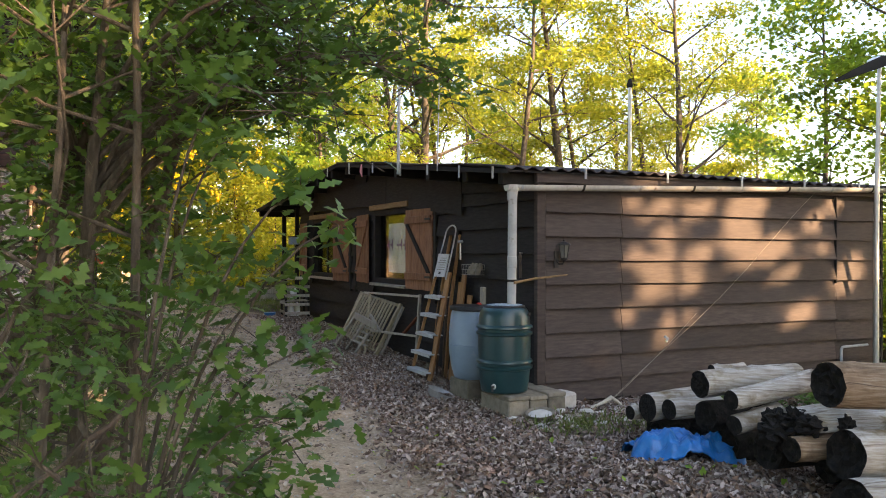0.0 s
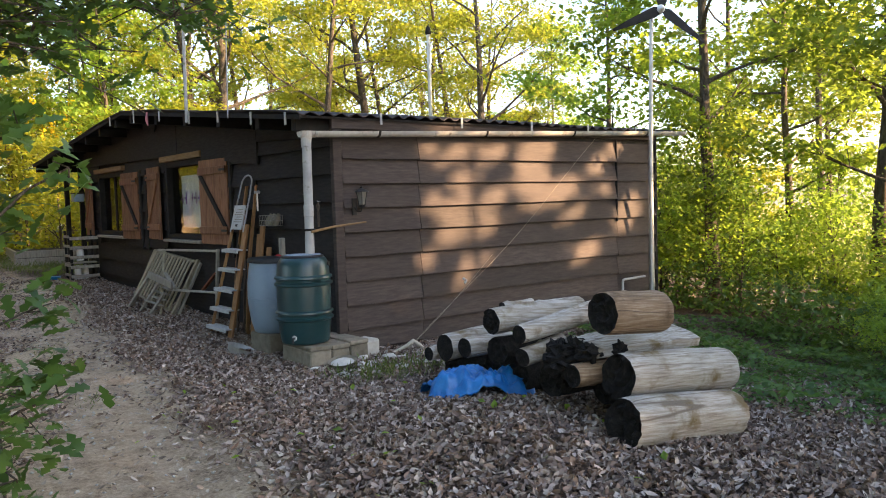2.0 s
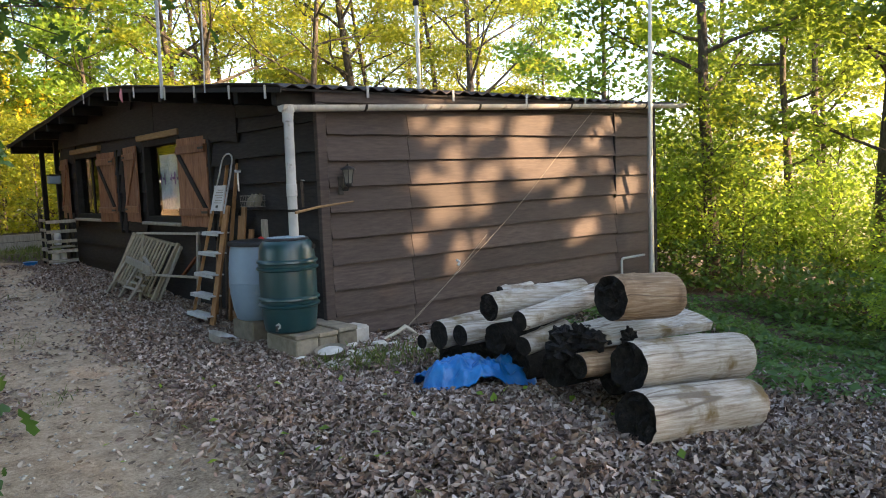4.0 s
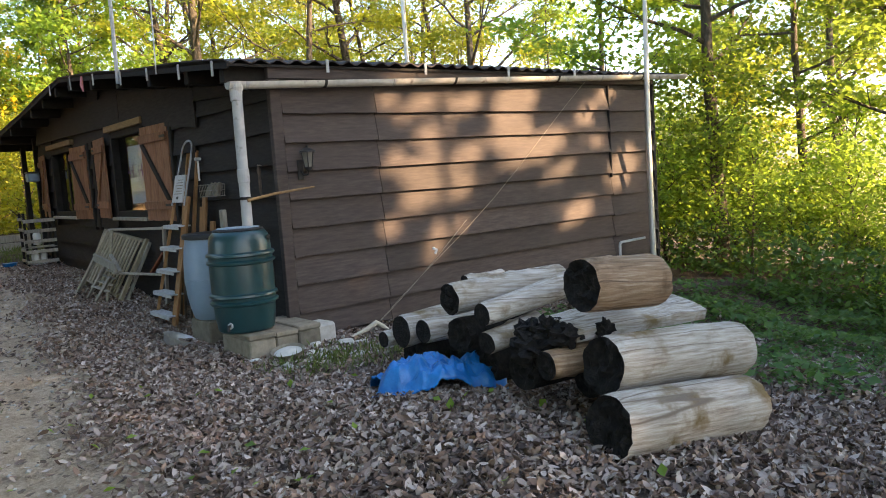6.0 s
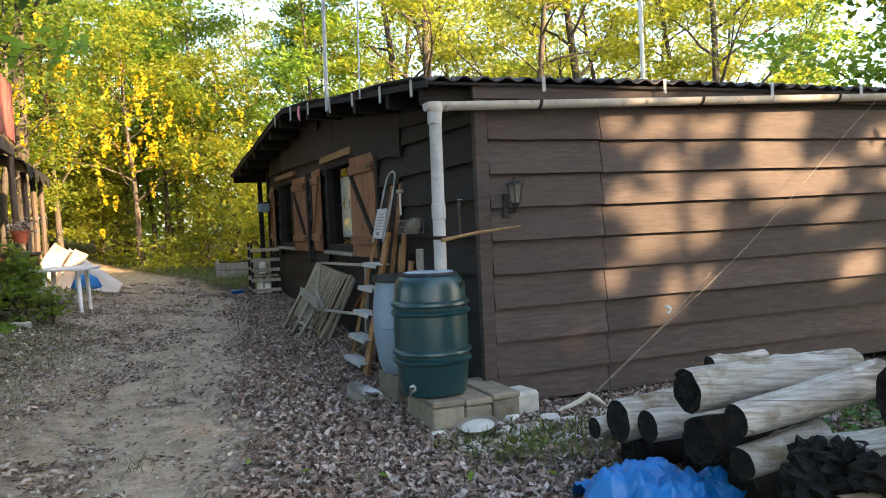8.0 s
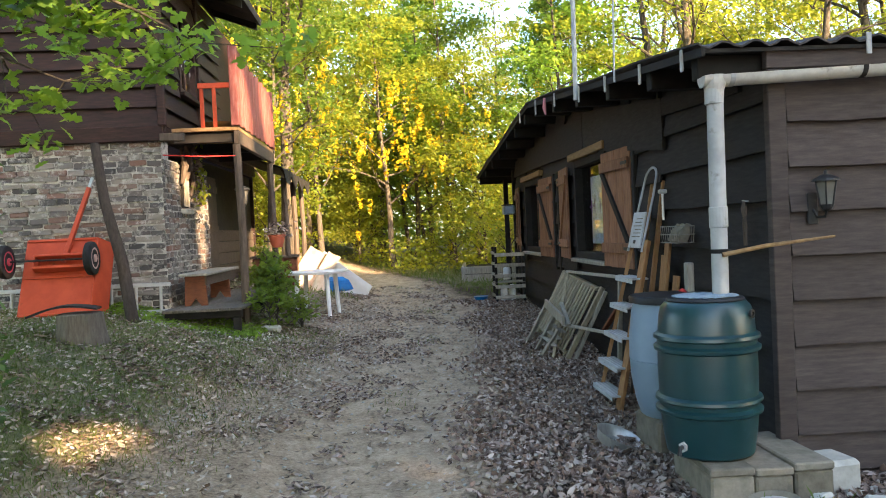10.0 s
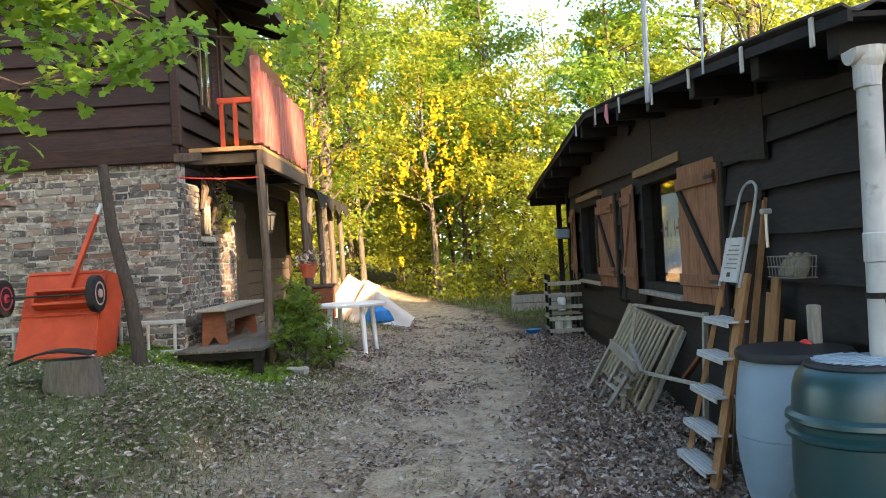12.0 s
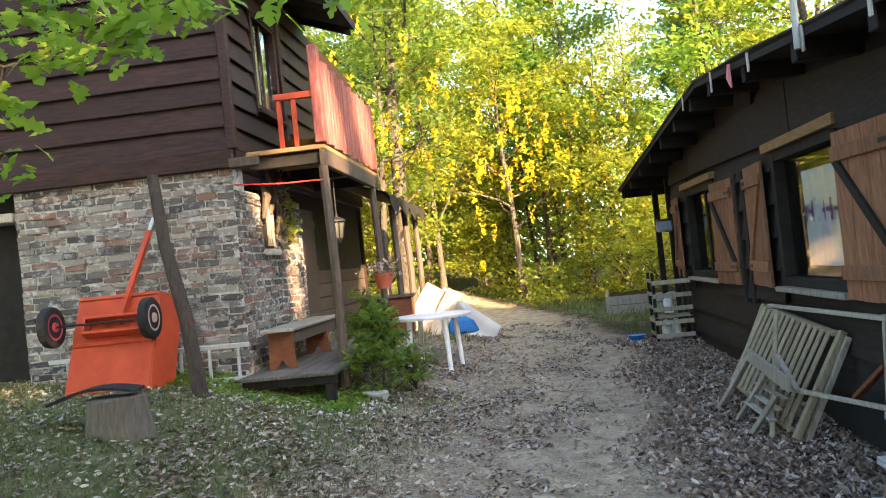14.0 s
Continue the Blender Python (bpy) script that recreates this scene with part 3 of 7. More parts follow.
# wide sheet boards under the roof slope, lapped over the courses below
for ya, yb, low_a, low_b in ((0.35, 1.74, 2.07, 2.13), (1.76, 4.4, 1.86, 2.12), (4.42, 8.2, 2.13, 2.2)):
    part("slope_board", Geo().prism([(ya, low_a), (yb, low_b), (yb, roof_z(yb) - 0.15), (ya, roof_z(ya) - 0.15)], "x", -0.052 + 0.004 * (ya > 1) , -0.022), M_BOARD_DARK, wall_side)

# roof: two slopes of corrugated sheet on boards and purlins that reach past the wall
for nm, ya, yb in (("roof_near", -0.09, 5.70), ("roof_far", 5.64, 12.2)):
    nx = 180
    xs = np.linspace(-0.46, 5.78, nx + 1)
    ks = 14
    vs = []
    rr = np.random.RandomState(4)
    jag = rr.uniform(-0.02, 0.02, nx + 1)
    for j in range(ks + 1):
        for i, x in enumerate(xs):
            y = ya + (yb - ya) * j / ks
            if j == 0 and ya < 0:
                y += jag[i // 6]
            vs.append((x, y, roof_z(y) + 0.055 + 0.018 * math.sin(x * 2 * math.pi / 0.177) - (0.012 if ya > 5 else 0) + 0.01 * math.sin(y * 2.1 + x)))
    nv = len(vs)
    vs += [(x, y, z - 0.012) for x, y, z in vs]
    w_ = nx + 1
    fs = [(j * w_ + i, j * w_ + i + 1, (j + 1) * w_ + i + 1, (j + 1) * w_ + i) for j in range(ks) for i in range(nx)]
    fs += [tuple(q + nv for q in f_[::-1]) for f_ in fs]
    rim = [i for i in range(w_)] + [j * w_ + nx for j in range(1, ks + 1)] + [ks * w_ + i for i in range(nx - 1, -1, -1)] + [j * w_ for j in range(ks - 1, 0, -1)]
    fs += [(rim[i], rim[i] + nv, rim[(i + 1) % len(rim)] + nv, rim[(i + 1) % len(rim)]) for i in range(len(rim))]
    part(nm, Geo().add(vs, fs), M_ROOF, cabin, smooth=False)
part("roof_deck", Geo().prism([(-0.06, roof_z(-0.06)), (5.67, roof_z(5.67)), (5.67, roof_z(5.67) + 0.022), (-0.06, roof_z(-0.06) + 0.022)], "x", -0.42, 5.72), M_DARK, cabin)
part("roof_deck", Geo().prism([(5.672, roof_z(5.672)), (12.1, roof_z(12.1)), (12.1, roof_z(12.1) + 0.022), (5.672, roof_z(5.672) + 0.022)], "x", -0.42, 5.72), M_DARK, cabin)
for y in (0.12, 0.95, 2.0, 3.1, 4.2, 5.3, 6.1, 7.0, 7.9, 8.8, 9.8, 10.9, 12.0):
    z = roof_z(y)
    part("purlin", Geo().box((-0.41, y - 0.05, z - 0.14), (0.028 if 0 < y < 9.6 else 5.5, y + 0.05, z - 0.004), 0.006), M_DARK, cabin)
part("verge_board", Geo().prism([(-0.08, roof_z(-0.08) - 0.02), (5.67, roof_z(5.67) - 0.02), (5.67, roof_z(5.67) + 0.03), (-0.08, roof_z(-0.08) + 0.03)], "x", -0.445, -0.423), M_DARK, cabin)
part("verge_board", Geo().prism([(5.672, roof_z(5.67) - 0.02), (12.12, roof_z(12.12) - 0.02), (12.12, roof_z(12.12) + 0.03), (5.672, roof_z(5.67) + 0.03)], "x", -0.445, -0.423), M_DARK, cabin)
for y, h in ((0.2, 0.10), (1.0, 0.11), (1.9, 0.10), (2.8, 0.13), (3.9, 0.11), (5.0, 0.15), (6.2, 0.12)):
    z = roof_z(y) + 0.02
    part("roof_clip", Geo().box((-0.462, y - 0.016, z - h), (-0.448, y + 0.016, z + 0.03), 0.003), M_GUTTER, cabin, "pale hanging metal strip")
for y, h in ((4.35, 0.16),):
    part("rag_strip", Geo().tube([(-0.47, y, roof_z(y) + 0.03), (-0.475, y + 0.01, roof_z(y) - h * 0.5), (-0.468, y - 0.015, roof_z(y) - h)], [0.012, 0.022, 0.008], 6), M_PINK, cabin, "faded pink rag")
for y in (-0.40, 0.72, 1.85, 2.9, 3.9):
    part("roof_clip", Geo().box((y + 0.9, -0.108, roof_z(0) - 0.05), (y + 0.93, -0.098, roof_z(0) + 0.07), 0.003), M_PIPE, cabin, "pale hanging metal strip")
for y in (10.2, 11.4):
    g = Geo().box((0.0, y - 0.045, -0.2), (0.09, y + 0.045, roof_z(y) - 0.145), 0.008)
    part("porch_post", g, M_DARK, cabin)
# added dark block stands in for the shaded gap under the raised cabin
part("foundation", Geo().box((0.25, 0.35, -1.2), (LONG - 0.2, DEEP - 0.2, -0.005)), M_DARK, cabin)

# windows and shutters
for wi, (y0, y1, z0, z1) in enumerate(WINDOWS):
    fr = Geo()
    for a, b_, c_, d in ((y0 - 0.05, y0 + 0.03, z0 - 0.03, z1 + 0.04), (y1 - 0.03, y1 + 0.05, z0 - 0.03, z1 + 0.04)):
        fr.box((-0.03, a, c_), (0.105, b_, d))
    for c_, d in ((z0 - 0.03, z0 + 0.045), (z1 - 0.045, z1 + 0.04)):
        fr.box((-0.028, y0 + 0.031, c_), (0.104, y1 - 0.031, d))
    mid_ = (y0 + y1) / 2
    if wi:
        fr.box((0.05, mid_ - 0.03, z0 + 0.046), (0.10, mid_ + 0.03, z1 - 0.046))
    win = part("window", fr, M_DARK, cabin, "dark timber window frame")
    for a, b_ in ((y0 + 0.03, mid_ - 0.03), (mid_ + 0.03, y1 - 0.03)) if wi else ((y0 + 0.03, y1 - 0.03),):
        pn = part("pane", Geo().box((0.066, a, z0 + 0.045), (0.070, b_, z1 - 0.045), 0.0005), M_GLASS, win)
        pn.visible_shadow = False
    part("window_sill", Geo().box((-0.10, y0 - 0.06, z0 - 0.075), (0.02, y1 + 0.06, z0 - 0.032), 0.006), M_CRATE, win)
    part("lintel", Geo().box((-0.075, y0 - 0.12, z1 + 0.042), (-0.005, y1 + 0.15, z1 + 0.125), 0.006), M_LINTEL, win)
    if wi == 0:
        cv, cf = [], []
        for i in range(41):
            y = y0 + 0.05 + i * (0.98 / 40)
            x = 0.092 + 0.012 * math.sin(i * 0.95)
            cv += [(x, y, z0 + 0.14), (x, y, z1 - 0.18)]
        cf = [(2 * i, 2 * i + 1, 2 * i + 3, 2 * i + 2) for i in range(40)]
        part("curtain", Geo().add(cv, cf), M_CURTAIN, win, "white lace curtain", smooth=True)
        for i_, (dy, w_, h_) in enumerate(((0.28, 0.09, 0.16), (0.42, 0.11, 0.17), (0.56, 0.05, 0.16), (0.69, 0.03, 0.03), (0.80, 0.10, 0.17), (0.94, 0.10, 0.15))):
            part("painted_mark", Geo().box((0.0745, y0 + dy, 1.42), (0.0765, y0 + dy + w_ * 0.35, 1.42 + h_), 0.0006).box((0.0745, y0 + dy + w_ * 0.36, 1.42 + h_ * 0.4), (0.0765, y0 + dy + w_, 1.42 + h_ * 0.6), 0.0006), M_PURPLE, win, "faded purple lettering stroke")
        part("pale_cloth", Geo().box((0.14, y0 + 0.1, z0 + 0.06), (0.3, y0 + 0.5, z0 + 0.14), 0.03), M_SHEET, win)


def shutter(yc, z0, width, height, flip, angle):
    """A ledged and braced shutter, hinged open against the wall; faces -x."""
    g_ = Geo()
    sh = part("shutter", g_.box((-0.001, 0.0, 0.03), (0.001, 0.01, 0.04), 0.0005), M_SHUTTER, cabin, "orange-brown boarded shutter standing open")
    sh.matrix_basis = pose(-0.055, yc, z0, 0, 0, angle)
    w = width / 4
    for i in range(4):
        part("plank", Geo().box((-0.013, i * w + 0.003 - width / 2, 0.004 * (i % 2)), (0.013, (i + 1) * w - 0.003 - width / 2, height), 0.003), M_SHUTTER, sh)
    for z in (0.14, height - 0.20):
        part("ledge", Geo().box((-0.040, 0.01 - width / 2, z), (-0.014, width / 2 - 0.01, z + 0.10), 0.005), M_SHUTTER, sh)
    a, b_ = (-width / 2 + 0.07, width / 2 - 0.07) if flip else (width / 2 - 0.07, -width / 2 + 0.07)
    z1, z2 = 0.245, height - 0.205
    part("brace", Geo().add([(x, y + d, z) for x in (-0.038, -0.0145) for y, z, d in ((a, z1, -0.045), (a, z1, 0.045), (b_, z2, 0.045), (b_, z2, -0.045))], [(0, 1, 2, 3), (7, 6, 5, 4), (0, 4, 5, 1), (1, 5, 6, 2), (2, 6, 7, 3), (3, 7, 4, 0)]), M_DARK if flip else M_SHUTTER, sh)
    for z in (0.19, height - 0.15):
        part("hinge", Geo().box((-0.046, (width / 2 - 0.16) if not flip else (-width / 2), z - 0.015), (-0.041, (width / 2) if not flip else (-width / 2 + 0.16), z + 0.015), 0.002), M_BLACK, sh)


shutter(10.62 - CY, 0.86, 0.84, 1.14, True, 3)
shutter(13.02 - CY, 0.88, 0.72, 1.13, False, -4)
shutter(14.22 - CY, 0.86, 0.74, 1.12, True, 4)
shutter(16.80 - CY, 0.88, 0.72, 1.10, False, -5)
# narrow dark uprights beside the shutters
for y in (10.12 - CY, 13.44 - CY, 13.72 - CY):
    part("shutter_stop", Geo().box((-0.05, y - 0.04, 0.70), (-0.002, y + 0.03, 2.0), 0.008), M_DARK, cabin)

# gutter and downpipe
g = Geo()
prof = [(0.06 * math.cos(a), 0.06 * math.sin(a)) for a in [math.pi * (1 + i / 10) for i in range(11)]]
inner = [(0.052 * math.cos(a), 0.052 * math.sin(a)) for a in [math.pi * (2 - i / 10) for i in range(11)]]
vs, fs = [], []
ring = prof + inner
for x, zz in ((-0.46, 2.085), (5.95, 2.275)):
    vs += [(x, -0.10 + p, zz + q) for p, q in ring]
k = len(ring)
fs = [(i, (i + 1) % k, (i + 1) % k + k, i + k) for i in range(k)] + [tuple(range(11)), tuple(range(k, k + 11))]
gutter = part("gutter", Geo().add(vs, fs), M_GUTTER, cabin, "weathered pale half-round gutter", smooth=True)
for i in range(9):
    x = -0.3 + 0.76 * i
    zz = 2.085 + 0.19 * (x + 0.46) / 6.41
    strap = [(-0.10 + r_ * math.cos(a), zz + r_ * math.sin(a)) for r_, sweep in ((0.0645, range(11)), (0.0605, range(10, -1, -1))) for a in [math.pi * (1 + i_ / 10) for i_ in sweep]]
    part("gutter_bracket", Geo().prism(strap, "x", x - 0.014, x + 0.014), M_DARK if i % 2 else M_PIPE, gutter)
dp = [(-0.397, -0.10, 2.05), (-0.387, -0.10, 1.93), (-0.390, -0.10, 1.6), (-0.395, -0.10, 1.0), (-0.397, -0.10, 0.83)]
down = part("downpipe", Geo().tube(dp, 0.046, 18), M_PIPE, cabin, "pale grey downpipe", smooth=True)
for p, q in ((dp[0], dp[1]), (dp[2], dp[3])):
    v_ = Vector(p).lerp(Vector(q), 0.5)
    part("pipe_collar", Geo().lathe([(0.047, -0.06), (0.051, -0.055), (0.051, 0.055), (0.047, 0.06)], 18, Matrix.Translation(v_)), M_PIPE, down)
part("gutter_outlet", Geo().lathe([(0.046, -0.10), (0.052, -0.03), (0.063, 0.0), (0.066, 0.05)], 16, Matrix.Translation((-0.387, -0.10, 2.04))), M_GUTTER, gutter)
part("pipe_strap", Geo().lathe([(0.048, -0.012), (0.052, -0.011), (0.052, 0.011), (0.048, 0.012)], 18, Matrix.Translation(Vector(dp[3]) + Vector((0, 0, 0.11)))).tube([Vector(dp[3]) + Vector((0.05, 0, 0.11)), Vector(dp[3]) + Vector((0.10, 0.05, 0.11))], 0.006, 6), M_DARK, down)


# ---- things by the cabin ----
def barrel(name, m, prof_, material, label):
    t = thing(name, m, label, "water barrel")
    part("body", Geo().lathe(prof_, 40), material, t, smooth=True)
    return t


gb = barrel("water_barrel", pose(3.99, 7.38, 0.005, 0, 0, 20) @ Matrix.Diagonal((0.88, 0.88, 1, 1)), [(0.25, 0.0), (0.265, 0.012), (0.285, 0.12), (0.296, 0.225), (0.322, 0.236), (0.325, 0.254), (0.300, 0.268), (0.302, 0.29), (0.325, 0.301), (0.322, 0.318), (0.299, 0.33), (0.303, 0.45), (0.300, 0.565), (0.323, 0.576), (0.325, 0.594), (0.301, 0.607), (0.303, 0.63), (0.324, 0.641), (0.321, 0.659), (0.296, 0.672), (0.288, 0.76), (0.272, 0.81), (0.245, 0.838), (0.238, 0.842)], M_GREEN, "dark green ribbed plastic water barrel on concrete blocks")
part("lid", Geo().lathe([(0.236, 0.836), (0.24, 0.848), (0.232, 0.858), (0.09, 0.864), (0.085, 0.86)], 40), M_BLACK, gb, "dark slotted lid", smooth=True)
for i in range(-5, 6):
    w_ = math.sqrt(0.2 ** 2 - (0.036 * i) ** 2)
    part("lid_rib", Geo().box((-w_, 0.036 * i - 0.006, 0.863), (w_, 0.036 * i + 0.006, 0.869), 0.002), M_BLUE, gb)
part("overflow_port", Geo().lathe([(0.022, 0.0), (0.024, 0.012), (0.012, 0.013), (0.011, 0.004)], 16, pose(0.11, -0.273, 0.775, 90, 0, 12)), M_BLACK, gb)
tap = part("tap", Geo().tube([(-0.28, -0.10, 0.08), (-0.34, -0.12, 0.08), (-0.35, -0.125, 0.04)], 0.014, 10), M_BLACK, gb, smooth=True)
part("tap_nut", Geo().lathe([(0.028, 0), (0.028, 0.018)], 6, pose(-0.315, -0.112, 0.08, 0, 90, 20)), M_ALU, tap)
bb = barrel("storage_barrel", pose(4.12, 8.28, 0.0) @ Matrix.Diagonal((0.98, 0.98, 0.83, 1)), [(0.22, 0.0), (0.235, 0.015), (0.262, 0.12), (0.288, 0.30), (0.297, 0.45), (0.292, 0.455), (0.297, 0.46), (0.292, 0.65), (0.275, 0.82), (0.262, 0.89), (0.262, 0.92)], M_BLUE, "grey-blue plastic drum with a black clamp ring lid")
part("clamp_ring", Geo().lathe([(0.262, 0.905), (0.285, 0.912), (0.288, 0.95), (0.278, 0.965), (0.262, 0.965)], 36), M_BLACK, bb, smooth=True)
part("lid", Geo().lathe([(0.258, 0.93), (0.258, 0.957), (0.20, 0.948), (0.15, 0.955)], 36), M_BLUE, bb, smooth=True)

for i, (x, w_, top, mat) in enumerate(((3.86, 0.235, 0.0, M_CRATE), (4.10, 0.205, -0.012, M_CONC), (4.31, 0.215, 0.004, M_CONC))):
    bl = thing("concrete_block", pose(x, 7.06, -0.30, 0, 0, -2 + 1.5 * i), "pale hollow concrete block under the green barrel", "block", "blocks under the barrel")
    part("block_body", Geo().box((0, 0, 0.0), (w_ - 0.006, 0.62, 0.30 + top - 0.045), 0.012), M_CONC, bl)
    part("cap_slab", Geo().box((-0.004, -0.008, 0.30 + top - 0.043), (w_ - 0.004, 0.63, 0.30 + top), 0.008), M_CONC, bl)
bl = thing("footing_block", pose(4.12, 8.28, -0.28, 0, 0, 4), "rough grey concrete block under the blue drum", "block")
part("block_body", Geo().box((-0.21, -0.20, 0), (0.20, 0.20, 0.278), 0.015), M_CONC, bl)
for x, y, sx, sy, sz, rz in ((4.52, 7.15, 0.23, 0.25, 0.17, 8), (4.42, 7.0, 0.12, 0.1, 0.05, 30), (4.62, 6.95, 0.14, 0.1, 0.05, -20), (4.3, 6.78, 0.10, 0.07, 0.04, 60), (4.78, 6.88, 0.12, 0.08, 0.035, 10), (3.83, 6.93, 0.09, 0.07, 0.04, 20), (0.48, 13.3, 0.26, 0.14, 0.07, -8), (0.2, 13.05, 0.12, 0.1, 0.05, 20), (5.35, 7.05, 0.07, 0.06, 0.04, 5)):
    st = Geo().box((0, 0, -0.03), (sx, sy, sz), 0.025)
    o = part("stone", st, M_STONE, None)
    o.matrix_basis = pose(x, y, on(x + sx / 2, y + sy / 2), 0, 0, rz)
    tagged(o, "pale broken stone lying on the ground", "stone", "loose stones")
bw = thing("bowl", pose(4.12, 6.90, on(4.12, 6.9, -0.012), 6, -8, 0), "grey enamel bowl with pale crust inside", "bowl")
part("bowl_body", Geo().lathe([(0.07, 0.0), (0.11, 0.03), (0.135, 0.075), (0.142, 0.085), (0.13, 0.078), (0.10, 0.06)], 24), M_CONC, bw, smooth=True)
part("crust", Geo().lathe([(0.05, 0.05), (0.115, 0.068), (0.07, 0.088), (0.02, 0.095)], 16), M_STONE, bw, smooth=True)
bw = thing("feed_bowl", pose(3.72, 8.38, on(3.72, 8.38, -0.01), 10, 20, 0), "shallow grey metal feed bowl among dead leaves", "bowl")
part("bowl_body", Geo().lathe([(0.10, 0.0), (0.14, 0.03), (0.155, 0.09), (0.163, 0.095), (0.148, 0.088), (0.12, 0.03)], 24), M_STEEL, bw, smooth=True)


def lantern(m, label, scale=1.0):
    t = thing("wall_lantern", m @ Matrix.Diagonal((scale, scale, scale, 1)), label, "lantern")
    part("glass", Geo().lathe([(0.035, -0.13), (0.058, 0.0)], 6), M_LAMPGLASS, t, "frosted glass")
    for i in range(6):
        a = math.pi / 3 * i
        part("glazing_bar", Geo().tube([(0.037 * math.cos(a), 0.037 * math.sin(a), -0.135), (0.061 * math.cos(a), 0.061 * math.sin(a), 0.004)], 0.005, 6), M_BLACK, t)
    part("cap", Geo().lathe([(0.075, 0.0), (0.072, 0.012), (0.03, 0.035), (0.012, 0.04), (0.012, 0.055), (0.004, 0.065)], 12), M_BLACK, t)
    part("base", Geo().lathe([(0.012, -0.17), (0.03, -0.155), (0.04, -0.132)], 12), M_BLACK, t)
    return t


la = lantern(pose(4.72, 7.40, 1.475), "small black wall lantern with frosted glass")
part("bracket", Geo().tube([(0, 0, -0.16), (0, 0.02, -0.20), (-0.02, 0.07, -0.20), (-0.03, 0.10, -0.15)], 0.008, 8), M_BLACK, la)
part("wall_plate", Geo().box((-0.06, 0.092, -0.24), (0.0, 0.106, -0.06), 0.005), M_BLACK, la)

sk = part("bamboo_stick", Geo().tube([(4.10, 7.375, 1.09), (4.35, 7.37, 1.13), (4.74, 7.365, 1.165)], [0.014, 0.012, 0.007], 8), M_LINTEL, None, smooth=True)
tagged(sk, "thin pale stick wedged behind the downpipe", "stick")

# step ladder, folded and leaning
LZ = on(4.0, 9.55)
ld = thing("step_ladder", pose(4.0, 9.55, LZ), "old wooden step ladder with white treads against the wall", "ladder")


def rung_place(z, y, dx=0.0):
    """A place on the ladder's front at a height above the datum, seen from its foot."""
    return (4.03 + 0.235 * (z + 0.1) - 4.0 + dx, y, z - LZ)


def half_span(z):
    return 0.295 - 0.075 * (z + 0.15)


for sg in (-1, 1):
    a, b_ = Vector(rung_place(LZ, sg * half_span(LZ))), Vector(rung_place(1.14, sg * half_span(1.14)))
    part("stile", Geo().prism([(-0.016, -0.045), (0.016, -0.045), (0.016, 0.025), (-0.016, 0.025)], "z", 0, (b_ - a).length), M_LADDER, ld).matrix_basis = Matrix.Translation(a) @ (b_ - a).to_track_quat("Z", "X").to_matrix().to_4x4()
    part("rear_leg", Geo().tube([(0.26, sg * 0.20, 0.0), (0.34, sg * 0.17, 0.9), rung_place(1.62, sg * 0.135, 0.06)], [0.026, 0.025, 0.022], 4), M_LADDER, ld)
hoop = [rung_place(1.05, 0.185, -0.03), rung_place(1.50, 0.155, -0.01)]
for i in range(13):
    a = math.pi * i / 12
    hoop.append(rung_place(1.64 + 0.10 * math.sin(a), 0.143 * math.cos(a), -0.01))
hoop += [rung_place(1.50, -0.155, -0.01), rung_place(1.05, -0.185, -0.03)]
part("hand_hoop", Geo().tube(hoop, 0.010, 8), M_PIPE, ld, "dull metal hand hoop", smooth=True)
for i, z in enumerate((0.835, 0.605, 0.365, 0.13, -0.09)):
    x_, _, z_ = rung_place(z, 0)
    w_ = half_span(z) + 0.012
    tr_ = part("tread", Geo().box((x_ - 0.085, -w_, z_ - 0.008), (x_ + 0.055, w_, z_ + 0.008), 0.004).box((x_ - 0.087, -w_, z_ - 0.034), (x_ - 0.079, w_, z_ - 0.009), 0.003), M_TREAD, ld, "white metal tread")
    for k_ in range(4):
        part("tread_groove", Geo().box((x_ - 0.07 + 0.03 * k_, -w_ + 0.03, z_ + 0.0085), (x_ - 0.058 + 0.03 * k_, w_ - 0.03, z_ + 0.011), 0.001), M_ALU, tr_)
for y in (-0.10, 0.02, 0.11):
    part("rear_slat", Geo().tube([(0.24, y * 1.5, 0.0), (0.33, y, 1.1)], 0.014, 4), M_POST, ld)
pf = part("platform", Geo().box((-0.012, -0.155, 0), (0.004, 0.155, 0.30), 0.006), M_TREAD, ld, "white folded platform with faded print")
pf.matrix_basis = Matrix.Translation(rung_place(1.08, 0, -0.035)) @ pose(0, 0, 0, 0, 13, 0)
for k_ in range(6):
    part("print_line", Geo().box((-0.0135, -0.12, 0.09 + 0.03 * k_), (-0.0122, 0.10 - 0.03 * (k_ % 3), 0.098 + 0.03 * k_), 0.0003), M_CONC, pf)
part("warning_mark", Geo().box((-0.0135, -0.03, 0.035), (-0.0122, 0.03, 0.065), 0.0003), M_BLACK, pf)
pl = thing("spare_planks", pose(4.28, 9.08, on(4.28, 9.08)), "brown planks leaning on the cabin wall", "planks")
for i, (dy, h) in enumerate(((0.0, 1.35), (0.11, 1.25), (-0.13, 1.1))):
    part("plank", Geo().box((-0.012, dy - 0.05, 0), (0.012, dy + 0.05, h), 0.003, pose(0.02 * i - 0.05, 0, 0, 0, 7, 0)), M_LADDER, pl)


